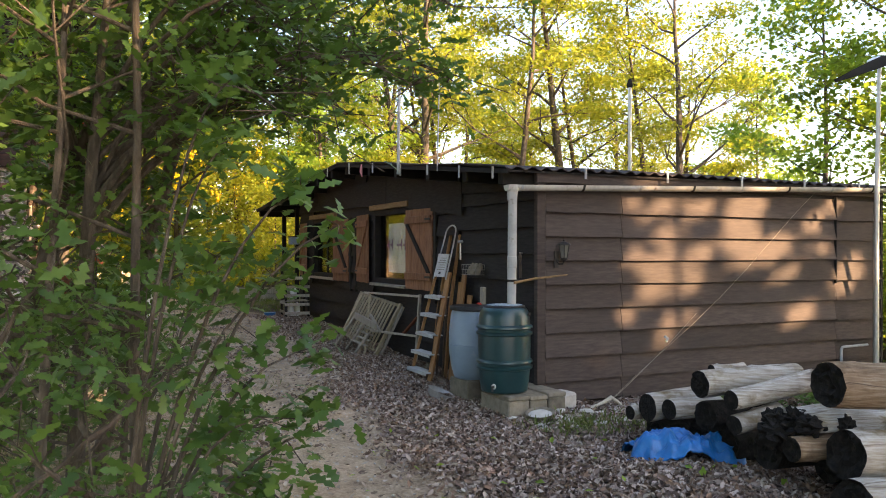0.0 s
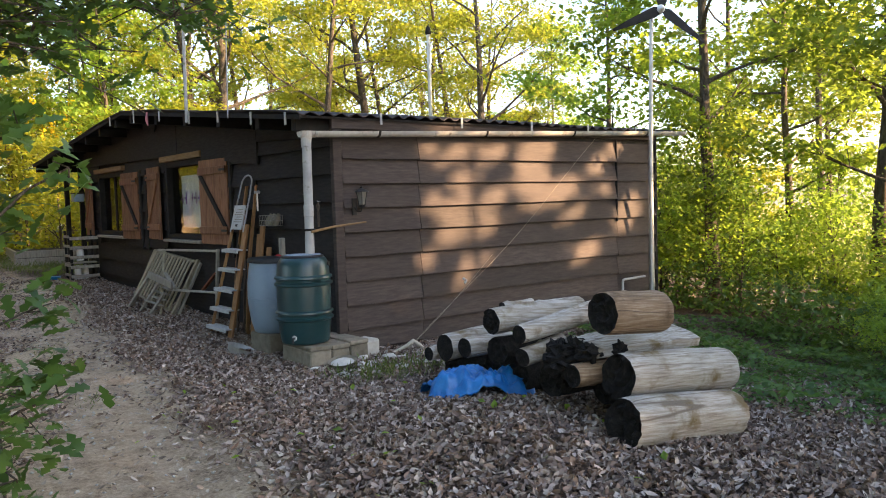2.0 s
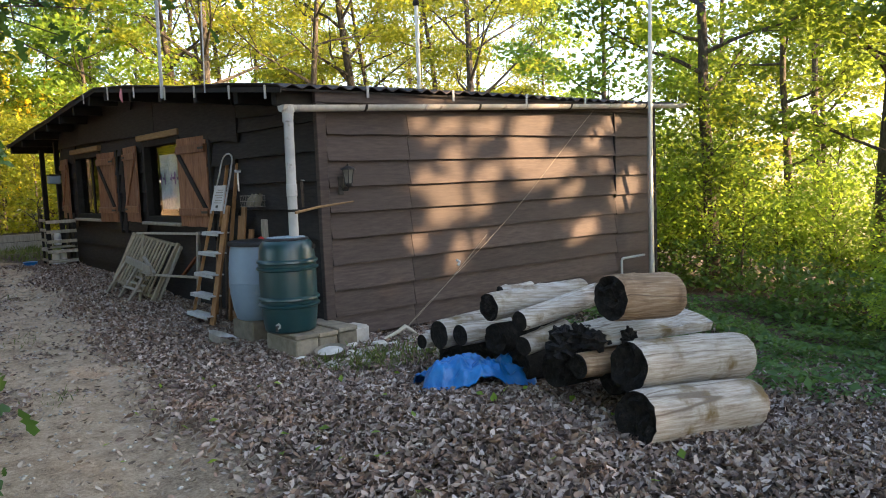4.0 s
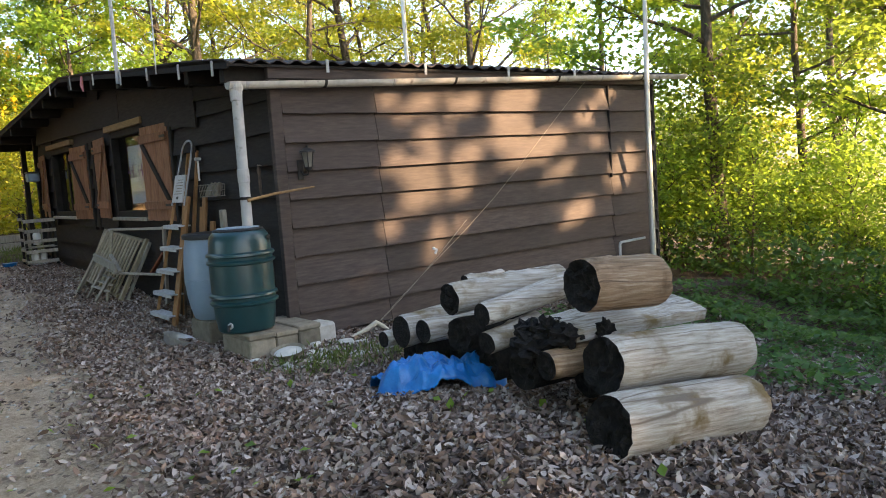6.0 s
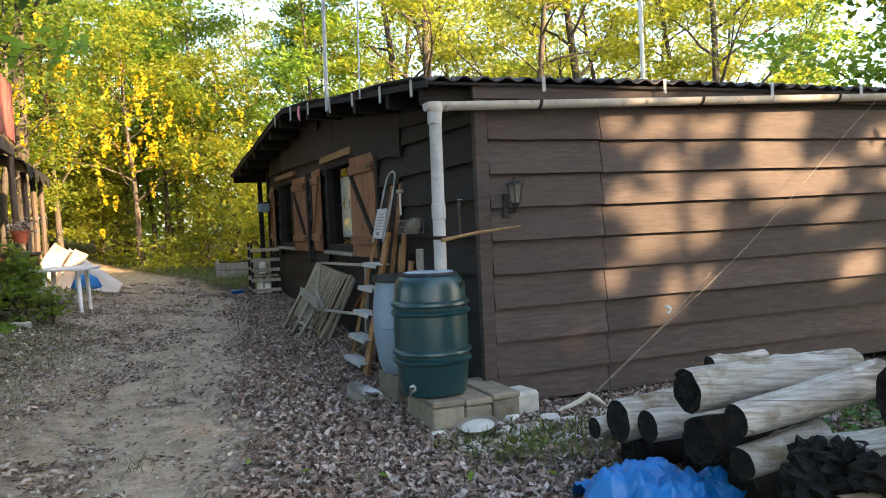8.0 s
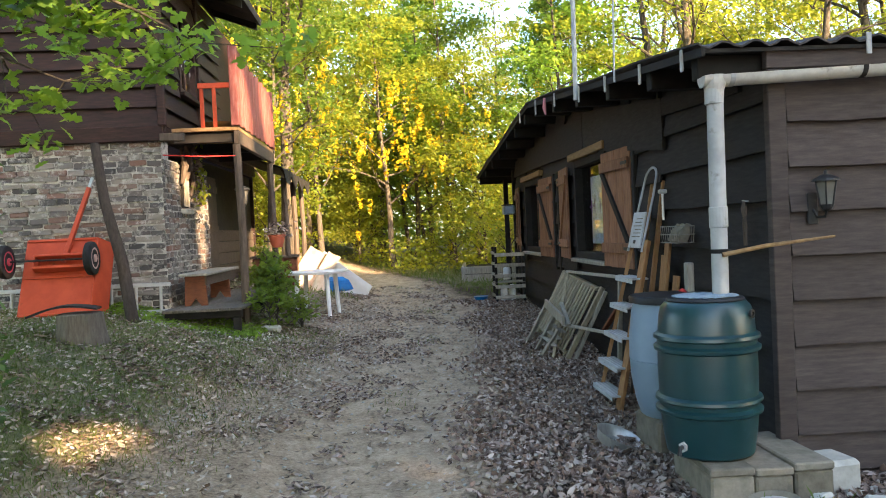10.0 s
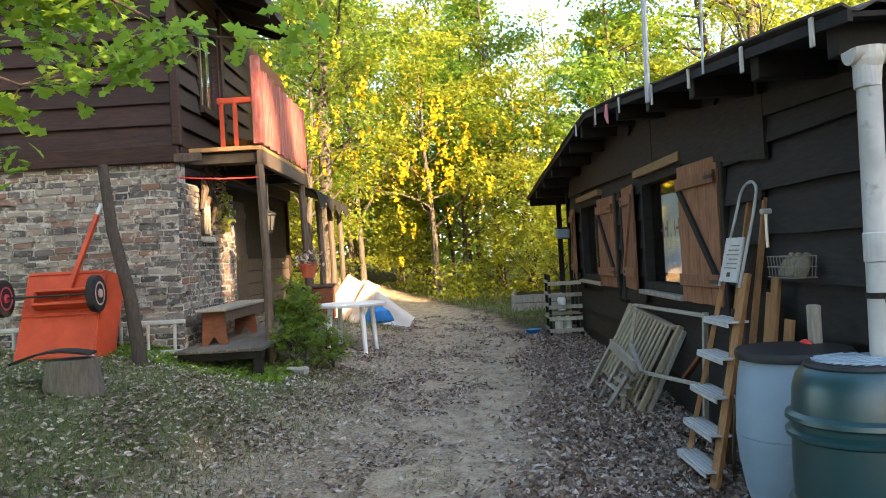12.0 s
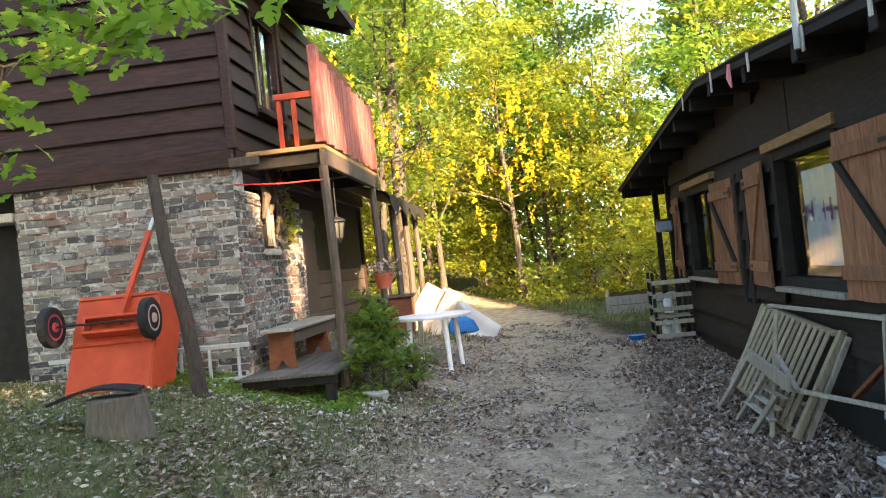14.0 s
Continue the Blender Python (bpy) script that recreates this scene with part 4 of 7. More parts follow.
# broken slatted bench
def bar(t, name, a, b_, w_, h, material, up=(0, 0, 1)):
    """A square bar between two places."""
    a, b_ = Vector(a), Vector(b_)
    d = (b_ - a)
    z = d.normalized()
    x = z.cross(Vector(up))
    x = x.normalized() if x.length > 1e-3 else z.orthogonal().normalized()
    y = z.cross(x)
    m = Matrix((x, y, z)).transposed().to_4x4()
    m.translation = a
    return part(name, Geo().box((-w_ / 2, -h / 2, 0), (w_ / 2, h / 2, d.length), 0.004, m), material, t)


be = thing("slatted_bench", pose(4.0, 11.8, on(4.0, 11.8)), "broken pale slatted garden bench tipped against the wall", "bench")
BO = Vector((4.0, 11.8, on(4.0, 11.8)))


def bench_bar(name, a, b_, w_, h, material=M_BENCHWOOD):
    return bar(be, name, Vector(a) - BO, Vector(b_) - BO, w_, h, material)


# the back panel: top rail, bottom rail, round-edged slats between
T0, T1 = Vector((4.40, 12.86, 0.70)), Vector((4.42, 11.36, 0.60))
B0, B1 = Vector((4.00, 12.72, 0.08)), Vector((4.03, 11.30, -0.05))
bench_bar("top_rail", T0, T1, 0.05, 0.035)
bench_bar("bottom_rail", B0, B1, 0.05, 0.03)
for i in range(13):
    u = (i + 0.3) / 12.8
    off_ = Vector((-0.022, 0, 0.004))
    bench_bar("slat", T0.lerp(T1, u) + off_, B0.lerp(B1, u) + off_, 0.052, 0.014)
bench_bar("end_post", T1 + Vector((0.03, -0.06, 0.02)), B1 + Vector((0.0, -0.06, -0.05)), 0.05, 0.05)
bench_bar("end_post", T1 + Vector((0.05, -0.10, -0.02)), B1 + Vector((0.07, -0.05, -0.08)), 0.045, 0.04, M_CRATE)
bench_bar("end_post", T0 + Vector((0.0, 0.05, 0.02)), B0 + Vector((0.0, 0.05, -0.10)), 0.05, 0.05)
# the collapsed seat and legs in front of it
bench_bar("seat_rail", (3.95, 11.92, 0.42), (3.95, 11.0, 0.33), 0.03, 0.10, M_CRATE)
bench_bar("leg", (3.97, 11.90, 0.44), (3.80, 12.50, -0.12), 0.05, 0.035, M_CRATE)
bench_bar("leg", (4.02, 11.62, 0.36), (3.84, 12.05, -0.12), 0.05, 0.03, M_CRATE)
bench_bar("leg", (4.25, 12.10, 0.74), (3.90, 11.36, -0.12), 0.035, 0.025)
bench_bar("leg", (3.97, 11.36, 0.20), (3.80, 11.55, -0.13), 0.05, 0.035, M_CRATE)
bench_bar("cross_strut", (4.04, 11.50, 0.46), (4.02, 11.06, 0.27), 0.04, 0.03, M_CRATE)
for i in range(4):
    bench_bar("seat_slat", (3.90 + 0.05 * i, 11.95, 0.05 + 0.07 * i), (3.92 + 0.05 * i, 11.35, 0.02 + 0.07 * i), 0.055, 0.016, M_CRATE)
fr_ = thing("bench_frame", pose(4.4, 10.6, on(4.4, 10.6)), "bare grey wooden bench frame against the wall", "bench")
FO = Vector((4.4, 10.6, on(4.4, 10.6)))
for nm, a, b_, w_, h, mt in (("top_rail", (4.40, 12.78, 0.72), (4.42, 10.50, 0.775), 0.045, 0.03, M_CRATE), ("low_rail", (4.05, 11.50, 0.225), (4.40, 10.55, 0.215), 0.04, 0.028, M_CRATE), ("post", (4.42, 10.52, 0.80), (4.40, 10.62, -0.19), 0.045, 0.03, M_CRATE), ("arm_brace", (4.40, 10.56, 0.48), (4.36, 10.98, 0.21), 0.05, 0.03, M_RUST)):
    bar(fr_, nm, Vector(a) - FO, Vector(b_) - FO, w_, h, mt)

# wall basket, hook, red hose on its stand, shelf
bk = thing("wire_basket", pose(4.40, 8.80, 1.13) @ Matrix.Diagonal((1, 0.85, 0.85, 1)), "wire basket with odd bits hung on the wall", "basket")
for z in (0.0, 0.07, 0.14):
    part("hoop_wire", Geo().tube([(-0.10, -0.2, z), (0.03, -0.2, z), (0.03, 0.2, z), (-0.10, 0.2, z), (-0.10, -0.2, z)], 0.004, 6), M_WIRE, bk)
for i in range(9):
    y = -0.2 + 0.05 * i
    part("upright_wire", Geo().tube([(0.03, y, 0.14), (0.02, y, 0.0), (-0.09, y, 0.0), (-0.10, y, 0.14)], 0.003, 5), M_WIRE, bk)
for y, r_ in ((-0.1, 0.05), (0.02, 0.045), (0.12, 0.05)):
    part("bottle", Geo().lathe([(r_ * 0.8, 0.01), (r_ * 0.8, 0.10), (r_ * 0.5, 0.14), (r_ * 0.4, 0.17)], 14, pose(-0.035, y, 0, 18, 14, 0)), M_CONC, bk, smooth=True)
hk = thing("pliers", pose(4.425, 7.80, 1.20), "old steel pliers hung on the dark boards", "pliers")
part("jaw", Geo().tube([(0, 0, 0.10), (0, 0.012, 0.145), (0, 0.004, 0.19)], [0.012, 0.016, 0.006], 8), M_POST, hk)
part("jaw", Geo().tube([(0, 0, 0.10), (0, -0.012, 0.145), (0, -0.003, 0.185)], [0.012, 0.014, 0.006], 8), M_POST, hk)
for sg in (-1, 1):
    part("handle", Geo().tube([(0, 0, 0.11), (0, sg * 0.016, 0.05), (0, sg * 0.013, -0.08)], [0.009, 0.009, 0.006], 8), M_POST, hk)
part("nail", Geo().tube([(0.03, 0, 0.19), (-0.012, 0, 0.195)], 0.004, 6), M_STEEL, hk)
hk = thing("wall_light_stub", pose(4.43, 9.27, 1.30), "small pale fitting on a short rod on the wall", "fitting")
part("rod", Geo().tube([(0, 0, 0), (0, 0, 0.22)], 0.011, 8), M_STEEL, hk)
part("head", Geo().box((-0.03, -0.03, 0.21), (0.03, 0.03, 0.245), 0.008), M_PIPE, hk)
hs = thing("hose_stand", pose(4.30, 8.42, on(4.30, 8.42)), "wooden stand with a red hose reel behind the barrels", "hose stand")
part("stake", Geo().box((-0.025, -0.035, 0), (0.025, 0.035, 1.22), 0.006), M_CRATE, hs)
part("hose_coil", Geo().tube([(0.0 - 0.05, 0.08 * math.cos(a), 0.95 + 0.08 * math.sin(a)) for a in np.linspace(0, 6.0, 26)], 0.014, 8), M_REDCORD, hs, "red hose coil", smooth=True)
sh_ = thing("low_shelf", pose(4.30, 8.72, on(4.30, 8.72)), "rough low wooden shelf by the wall", "shelf")
part("board", Geo().box((-0.12, -0.28, 0.92), (0.12, 0.28, 0.95), 0.004), M_CRATE, sh_)
for y in (-0.24, 0.24):
    part("leg", Geo().box((0.04, y - 0.025, 0), (0.09, y + 0.025, 0.92), 0.004), M_CRATE, sh_)

# rack at the far corner
rk = thing("crate_rack", pose(4.0, 16.5, on(4.0, 16.5)), "narrow dark rack of slatted crates with white bottles", "rack")
for x in (-0.05, 0.42):
    for y in (-0.18, 0.18):
        part("upright", Geo().box((x - 0.02, y - 0.02, 0), (x + 0.02, y + 0.02, 0.95), 0.004), M_DARK, rk)
for k in range(5):
    part("slat", Geo().box((-0.07, -0.205, 0.06 + 0.18 * k), (0.44, -0.19, 0.12 + 0.18 * k), 0.003), M_CRATE, rk)
    part("slat", Geo().box((-0.085, -0.2, 0.10 + 0.18 * k), (-0.07, 0.2, 0.15 + 0.18 * k), 0.003), M_CRATE, rk)
for x, y, z in ((0.1, 0.0, 0.0), (0.24, 0.05, 0.0), (0.16, 0.02, 0.36)):
    part("bottle", Geo().lathe([(0.06, 0.02), (0.065, 0.03), (0.065, 0.2), (0.03, 0.26), (0.03, 0.29)], 14, Matrix.Translation((x, y, z))), M_WHITE, rk, smooth=True)
part("shelf", Geo().box((-0.07, -0.2, 0.33), (0.44, 0.2, 0.35), 0.003), M_CRATE, rk)
bo = part("blue_tub", Geo().lathe([(0.10, 0.0), (0.125, 0.08), (0.13, 0.085), (0.118, 0.08)], 20), M_TARP, None, smooth=True)
bo.matrix_basis = pose(3.72, 16.75, on(3.72, 16.75))
tagged(bo, "small blue plastic tub on the ground", "tub")
hb = part("hanging_basket", Geo().box((-0.1, -0.12, -0.08), (0.1, 0.12, 0.08), 0.02), M_BLUE, None)
hb.matrix_basis = pose(4.33, 17.15, 1.62)
tagged(hb, "small blue box fixed to the cabin corner", "box")
part("box_lid", Geo().box((-0.11, -0.13, 0.075), (0.11, 0.13, 0.1), 0.01), M_BLACK, hb)
part("box_bracket", Geo().tube([(0.0, 0, -0.08), (0.17, 0, -0.08), (0.17, 0, 0.09)], 0.012, 6), M_BLACK, hb)

# roof masts and flue
for nm, x, y, z0, z1, r_, lab in (("antenna_mast", 4.02, 10.35, 2.45, 4.7, 0.022, "slim white plastic mast on the roof edge"), ("thin_mast", 4.03, 9.1, 2.38, 3.6, 0.008, "thin bare rod on the roof edge")):
    o = part(nm, Geo().tube([(x, y, z0), (x + 0.03, y, z1)], r_, 8), M_PIPE, None, smooth=True)
    tagged(o, lab, "mast")
fl = thing("flue_pipe", pose(9.55, 12.4, 2.75), "tall pale metal flue above the roof", "flue")
part("pipe", Geo().lathe([(0.037, 0), (0.037, 1.75)], 16), M_STEEL, fl, smooth=True)
part("cowl", Geo().lathe([(0.045, 1.75), (0.062, 1.79), (0.04, 1.88), (0.02, 1.92)], 16), M_DARK, fl, smooth=True)

# wind turbine on its pole, guy rope
wt = thing("wind_turbine", pose(9.42, 7.26, on(9.42, 7.26, -0.05)), "small three-bladed wind turbine on a galvanised pole", "wind turbine")
base = on(9.42, 7.26)
hubz = 3.93 - base
part("pole", Geo().tube([(0, 0, 0), (0.0, 0, 2.0), (0.06, 0, hubz - 0.03)], [0.036, 0.034, 0.024], 12), M_STEEL, wt, smooth=True)
part("nacelle", Geo().lathe([(0.02, -0.16), (0.05, -0.10), (0.062, 0.0), (0.055, 0.10), (0.02, 0.17)], 16, Matrix.Translation((0.06, -0.02, hubz)) @ pose(0, 0, 0, 90, 0, 30)), M_WHITE, wt, smooth=True)
for ang in (92, 202, 322):
    vs = []
    for s_, c_ in ((0.03, 0.035), (0.10, 0.07), (0.3, 0.06), (0.5, 0.045), (0.74, 0.018)):
        vs += [(s_, -0.006, -c_), (s_, 0.006, c_ * 0.9), (s_, 0.012, c_), (s_, 0.004, -c_)]
    fs = [(4 * i + j, 4 * i + (j + 1) % 4, 4 * i + 4 + (j + 1) % 4, 4 * i + 4 + j) for i in range(4) for j in range(4)] + [(0, 1, 2, 3), (19, 18, 17, 16)]
    part("blade", Geo().add(vs, fs, Matrix.Translation((0.09 - 0.06, -0.20, hubz)) @ pose(0, 0, 0, 0, 0, -35) @ pose(0, 0, 0, 0, -ang, 0)), M_BLACK, wt)
part("hub", Geo().lathe([(0.06, 0), (0.055, 0.04), (0.01, 0.09)], 14, Matrix.Translation((0.03, -0.17, hubz)) @ pose(0, 0, 0, 90, 0, -35)), M_WHITE, wt, smooth=True)
gr = thing("guy_rope", pose(0, 0, 0), "pale guy rope tied from the gutter down to a peg", "rope")
A_, B_ = Vector((8.5, 7.40, 2.18)), Vector((5.06, 7.15, -0.20))
part("line", Geo().tube([A_.lerp(B_, i / 8) + Vector((0, 0, -0.10 * math.sin(math.pi * i / 8) ** 2)) for i in range(9)], 0.0018, 6), M_CRATE, gr)
part("line", Geo().tube([A_.lerp(B_, 0.62 + 0.38 * i / 5) + Vector((0, -0.02, 0.01 - 0.03 * math.sin(math.pi * i / 5))) for i in range(6)], 0.0026, 6), M_CRATE, gr)
part("knot", Geo().tube([(4.78, 7.12, -0.24), (4.9, 7.14, -0.20), (5.05, 7.15, -0.16), (5.14, 7.15, -0.12), (5.2, 7.13, -0.16), (5.25, 7.11, -0.2)], [0.014, 0.018, 0.02, 0.026, 0.02, 0.01], 8), M_ROPE, gr)
part("peg", Geo().tube([(4.78, 7.12, -0.36), (4.76, 7.10, -0.16)], 0.012, 8), M_STEEL, gr)
part("knot", Geo().tube([(5.92, 7.2, 0.42), (5.94, 7.2, 0.46), (5.90, 7.2, 0.48)], 0.016, 6), M_SHEET, gr)
st = thing("tap_pipe", pose(8.95, 7.40, on(8.95, 7.4)), "pale bent standpipe against the front wall", "pipe")
zt = 0.19 - on(8.95, 7.4)
part("riser", Geo().tube([(0, 0, 0), (0, 0, zt - 0.03), (0.012, 0, zt - 0.008), (0.04, 0, zt), (0.47, -0.02, zt + 0.01)], 0.016, 8), M_PIPE, st, smooth=True)


# ---- log pile ----
def log(a, b_, r0, r1, material, label, seed, rot=True, seg=28):
    """A log between two places: uneven bark-free body with a hollowed, charred end."""
    rg = random.Random(seed)
    a, b_ = Vector(a), Vector(b_)
    t = thing("log", Matrix.Translation(a.lerp(b_, 0.5) - Vector((0, 0, max(r0, r1)))), label, "log", "logs in the pile")
    org = a.lerp(b_, 0.5) - Vector((0, 0, max(r0, r1)))
    d = (b_ - a).normalized()
    s_ = d.cross(Vector((0, 0, 1))).normalized()
    u = s_.cross(d)
    n_ = 18
    ph = [rg.uniform(0, 6.3) for _ in range(6)]
    off_ = Vector((seed * 7.3, 0, 0))
    knots = [(rg.uniform(0.2, 0.85), rg.uniform(0, 6.3)) for _ in range(3)]
    vs = []
    for i in range(n_ + 1):
        f_ = i / n_
        r_ = r0 + (r1 - r0) * f_
        c_ = a.lerp(b_, f_) - org + u * (0.008 * math.sin(3 * f_ + ph[0]))
        for j in range(seg):
            th = 2 * math.pi * j / seg
            way = math.cos(th) * s_ + math.sin(th) * u
            rr = r_ * (1 + 0.022 * math.sin(2 * th + ph[1] + f_) + 0.014 * math.sin(5 * th + ph[2] + 2 * f_) + 0.022 * noise.noise((c_ + way * r_) * 7 + off_))
            for kf, kt in knots:
                rr += 0.012 * math.exp(-((f_ - kf) / 0.05) ** 2 - (math.sin((th - kt) / 2) / 0.12) ** 2)
            back = 0.0
            if i in (0, n_):
                back = (0.032 if rot else 0.010) * r_ / 0.17 * abs(noise.noise(way * 4.5 + off_) + 0.6 * noise.noise(way * 11 + off_))
                rr *= 0.97
            vs.append(c_ + rr * way + d * (back if i == 0 else -back))
    fs = [(i * seg + j, i * seg + (j + 1) % seg, (i + 1) * seg + (j + 1) % seg, (i + 1) * seg + j) for i in range(n_) for j in range(seg)]
    part("trunk", Geo().add(vs, fs), material, t, smooth=True)
    for k, (row, sg) in enumerate(((0, 1), (n_, -1))):
        rim = vs[row * seg:(row + 1) * seg]
        c_ = sum(rim, Vector()) / seg
        ev, ef = list(rim), []
        deep = (0.05 if rot else 0.008) * max(r0, r1) / 0.17
        for q in (0.86, 0.66, 0.44, 0.2):
            ev += [c_ + (p - c_) * q + sg * d * deep * (0.15 + (1 - q) * 0.6 + 1.1 * noise.noise(p * 16 * q + off_ * q)) for p in rim]
        ev.append(c_ + sg * d * deep * 0.8)
        for ri in range(4):
            ef += [(ri * seg + j, ri * seg + (j + 1) % seg, (ri + 1) * seg + (j + 1) % seg, (ri + 1) * seg + j) for j in range(seg)]
        ef += [(4 * seg + j, 4 * seg + (j + 1) % seg, 5 * seg) for j in range(seg)]
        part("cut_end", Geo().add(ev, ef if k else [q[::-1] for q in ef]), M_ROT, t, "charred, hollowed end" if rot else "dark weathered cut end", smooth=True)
    return t


log((4.154, 3.589, -0.083), (5.20, 3.48, -0.18), 0.165, 0.168, M_LOG, "thick bleached log lying on the ground", 1)
log((4.405, 3.827, 0.146), (5.50, 3.735, 0.035), 0.160, 0.172, M_LOG, "thick bleached log with mossy yellow stain", 2)
log((4.464, 4.001, 0.547), (5.053, 3.96, 0.515), 0.148, 0.153, M_LOG_TAN, "short tan log on top of the pile", 3)
log((4.35, 5.027, 0.396), (5.305, 4.96, 0.44), 0.108, 0.09, M_LOG, "slim bleached log high on the pile", 4)
log((4.34, 4.699, 0.347), (5.208, 4.729, 0.421), 0.072, 0.085, M_LOG, "slim bleached log high on the pile", 5, False)
log((4.459, 5.754, 0.095), (5.10, 5.754, 0.11), 0.118, 0.115, M_LOG, "bleached log by the cabin end of the pile", 6, False)
log((4.472, 5.502, 0.108), (5.0, 5.502, 0.12), 0.088, 0.09, M_LOG, "bleached log by the cabin end of the pile", 7, False)
log((4.422, 5.936, 0.004), (4.75, 5.95, 0.015), 0.062, 0.06, M_LOG, "small log end at the edge of the pile", 8, False)
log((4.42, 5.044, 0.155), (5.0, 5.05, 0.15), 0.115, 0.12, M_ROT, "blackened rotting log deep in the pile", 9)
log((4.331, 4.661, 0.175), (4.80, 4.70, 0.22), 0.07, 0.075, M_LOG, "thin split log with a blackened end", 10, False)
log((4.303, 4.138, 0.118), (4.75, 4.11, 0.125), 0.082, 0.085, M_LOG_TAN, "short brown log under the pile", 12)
# near-black logs fill the inside of the pile
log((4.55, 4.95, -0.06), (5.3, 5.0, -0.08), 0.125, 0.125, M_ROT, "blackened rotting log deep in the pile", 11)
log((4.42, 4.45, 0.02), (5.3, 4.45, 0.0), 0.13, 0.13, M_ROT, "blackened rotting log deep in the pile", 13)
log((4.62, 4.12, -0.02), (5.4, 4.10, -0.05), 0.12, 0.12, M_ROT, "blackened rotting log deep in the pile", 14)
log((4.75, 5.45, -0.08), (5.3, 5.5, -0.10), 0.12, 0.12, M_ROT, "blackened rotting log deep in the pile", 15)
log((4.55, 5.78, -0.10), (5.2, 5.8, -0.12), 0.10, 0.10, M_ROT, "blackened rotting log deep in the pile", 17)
log((4.60, 5.16, 0.475), (4.95, 5.17, 0.485), 0.04, 0.04, M_LOG, "small split piece on the pile", 16, False)
sl = thing("split_slab", pose(4.42, 4.10, 0.26, 0, 2.5, -5), "long bleached split slab with a charred end", "split log")
rg = random.Random(8)
vs = []
n_ = 22
for i in range(n_ + 1):
    x = 1.10 * i / n_ + 0.06
    j1, j2, j3 = (0.025 * noise.noise((x * 5, k_, 2)) for k_ in (0, 4, 8))
    tip = 1.0 if i < n_ - 2 else 0.8
    vs += [(x, -0.03 + j1, -0.03), (x, -0.05 + j1, 0.035 + j2), (x, 0.06, 0.075 + j2), (x, 0.22, 0.095 + j3), (x, 0.36 + j2, 0.06 * tip), (x, 0.34, -0.03)]
fs = [(6 * i + j, 6 * i + (j + 1) % 6, 6 * i + 6 + (j + 1) % 6, 6 * i + 6 + j) for i in range(n_) for j in range(6)] + [(0, 1, 2, 3, 4, 5)[::-1], tuple(6 * n_ + j for j in range(6))]
part("slab_body", Geo().add(vs, [q[::-1] for q in fs]), M_LOG, sl)


def charred_lump(parent, centre, size, seed):
    """A burnt, splintered lump: a ball broken up by coarse noise."""
    g_, off_ = Geo(), Vector((seed * 3.7, 0, 0))
    vs_, fs_ = [], []
    nu_, nv_ = 18, 11
    for j in range(nv_ + 1):
        for i in range(nu_):
            a_, e_ = 2 * math.pi * i / nu_, math.pi * (j / nv_ - 0.5)
            w = Vector((math.cos(e_) * math.cos(a_), math.cos(e_) * math.sin(a_), math.sin(e_)))
            q = 1 + 0.9 * noise.noise(w * 2.6 + off_) + 0.5 * noise.noise(w * 6 + off_)
            vs_.append((centre[0] + size[0] * w.x * q, centre[1] + size[1] * w.y * q, centre[2] + size[2] * w.z * q))
    fs_ = [(j * nu_ + i, j * nu_ + (i + 1) % nu_, (j + 1) * nu_ + (i + 1) % nu_, (j + 1) * nu_ + i) for j in range(nv_) for i in range(nu_)]
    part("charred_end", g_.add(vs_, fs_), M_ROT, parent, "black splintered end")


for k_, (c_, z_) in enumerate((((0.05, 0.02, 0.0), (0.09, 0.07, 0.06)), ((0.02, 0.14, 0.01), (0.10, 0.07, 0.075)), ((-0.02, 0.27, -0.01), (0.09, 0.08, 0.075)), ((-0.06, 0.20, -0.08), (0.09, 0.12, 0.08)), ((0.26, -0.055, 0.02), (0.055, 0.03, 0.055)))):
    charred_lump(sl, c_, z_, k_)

# crumpled blue tarpaulin
nu, nw = 72, 52
vs = []
for j in range(nw + 1):
    for i in range(nu + 1):
        u, w_ = i / nu - 0.5, j / nw - 0.5
        d = math.hypot(u * 1.9, w_ * 2.0)
        ang = math.atan2(w_, u)
        edge = 1 + 0.10 * math.sin(3 * ang + 1) + 0.04 * math.sin(7 * ang)
        x, y = u * 0.78 * edge, w_ * 0.54 * edge
        h = 0.12 * max(0, 1 - d ** 2 * 0.72) ** 0.45
        h += 0.09 * noise.noise((x * 4.2, y * 4.2, 1)) + 0.13 * (0.4 - abs(noise.noise((x * 4.5 + y * 3, y * 5.5, 5)))) + 0.13 * (0.35 - abs(noise.noise((x * 8, y * 7 - x * 5, 8)))) + 0.06 * (0.35 - abs(noise.noise((x * 19 + y * 9, y * 17, 2))))
        px, py = 4.36 + 0.90 * x + 0.45 * y, 5.20 - 0.70 * x + 0.75 * y
        h *= max(0.0, 1 - (d / 1.1) ** 8)
        vs.append((px, py, on(px, py) + max(0.012, h + 0.02)))
fs = [(j * (nu + 1) + i, j * (nu + 1) + i + 1, (j + 1) * (nu + 1) + i + 1, (j + 1) * (nu + 1) + i) for j in range(nw) for i in range(nu)]
tp = part("tarpaulin", Geo().add(vs, fs), M_TARP, None, smooth=True)
sol = tp.modifiers.new("cloth", "SOLIDIFY")
sol.thickness = 0.004
tagged(tp, "crumpled bright blue tarpaulin by the log pile", "tarpaulin")


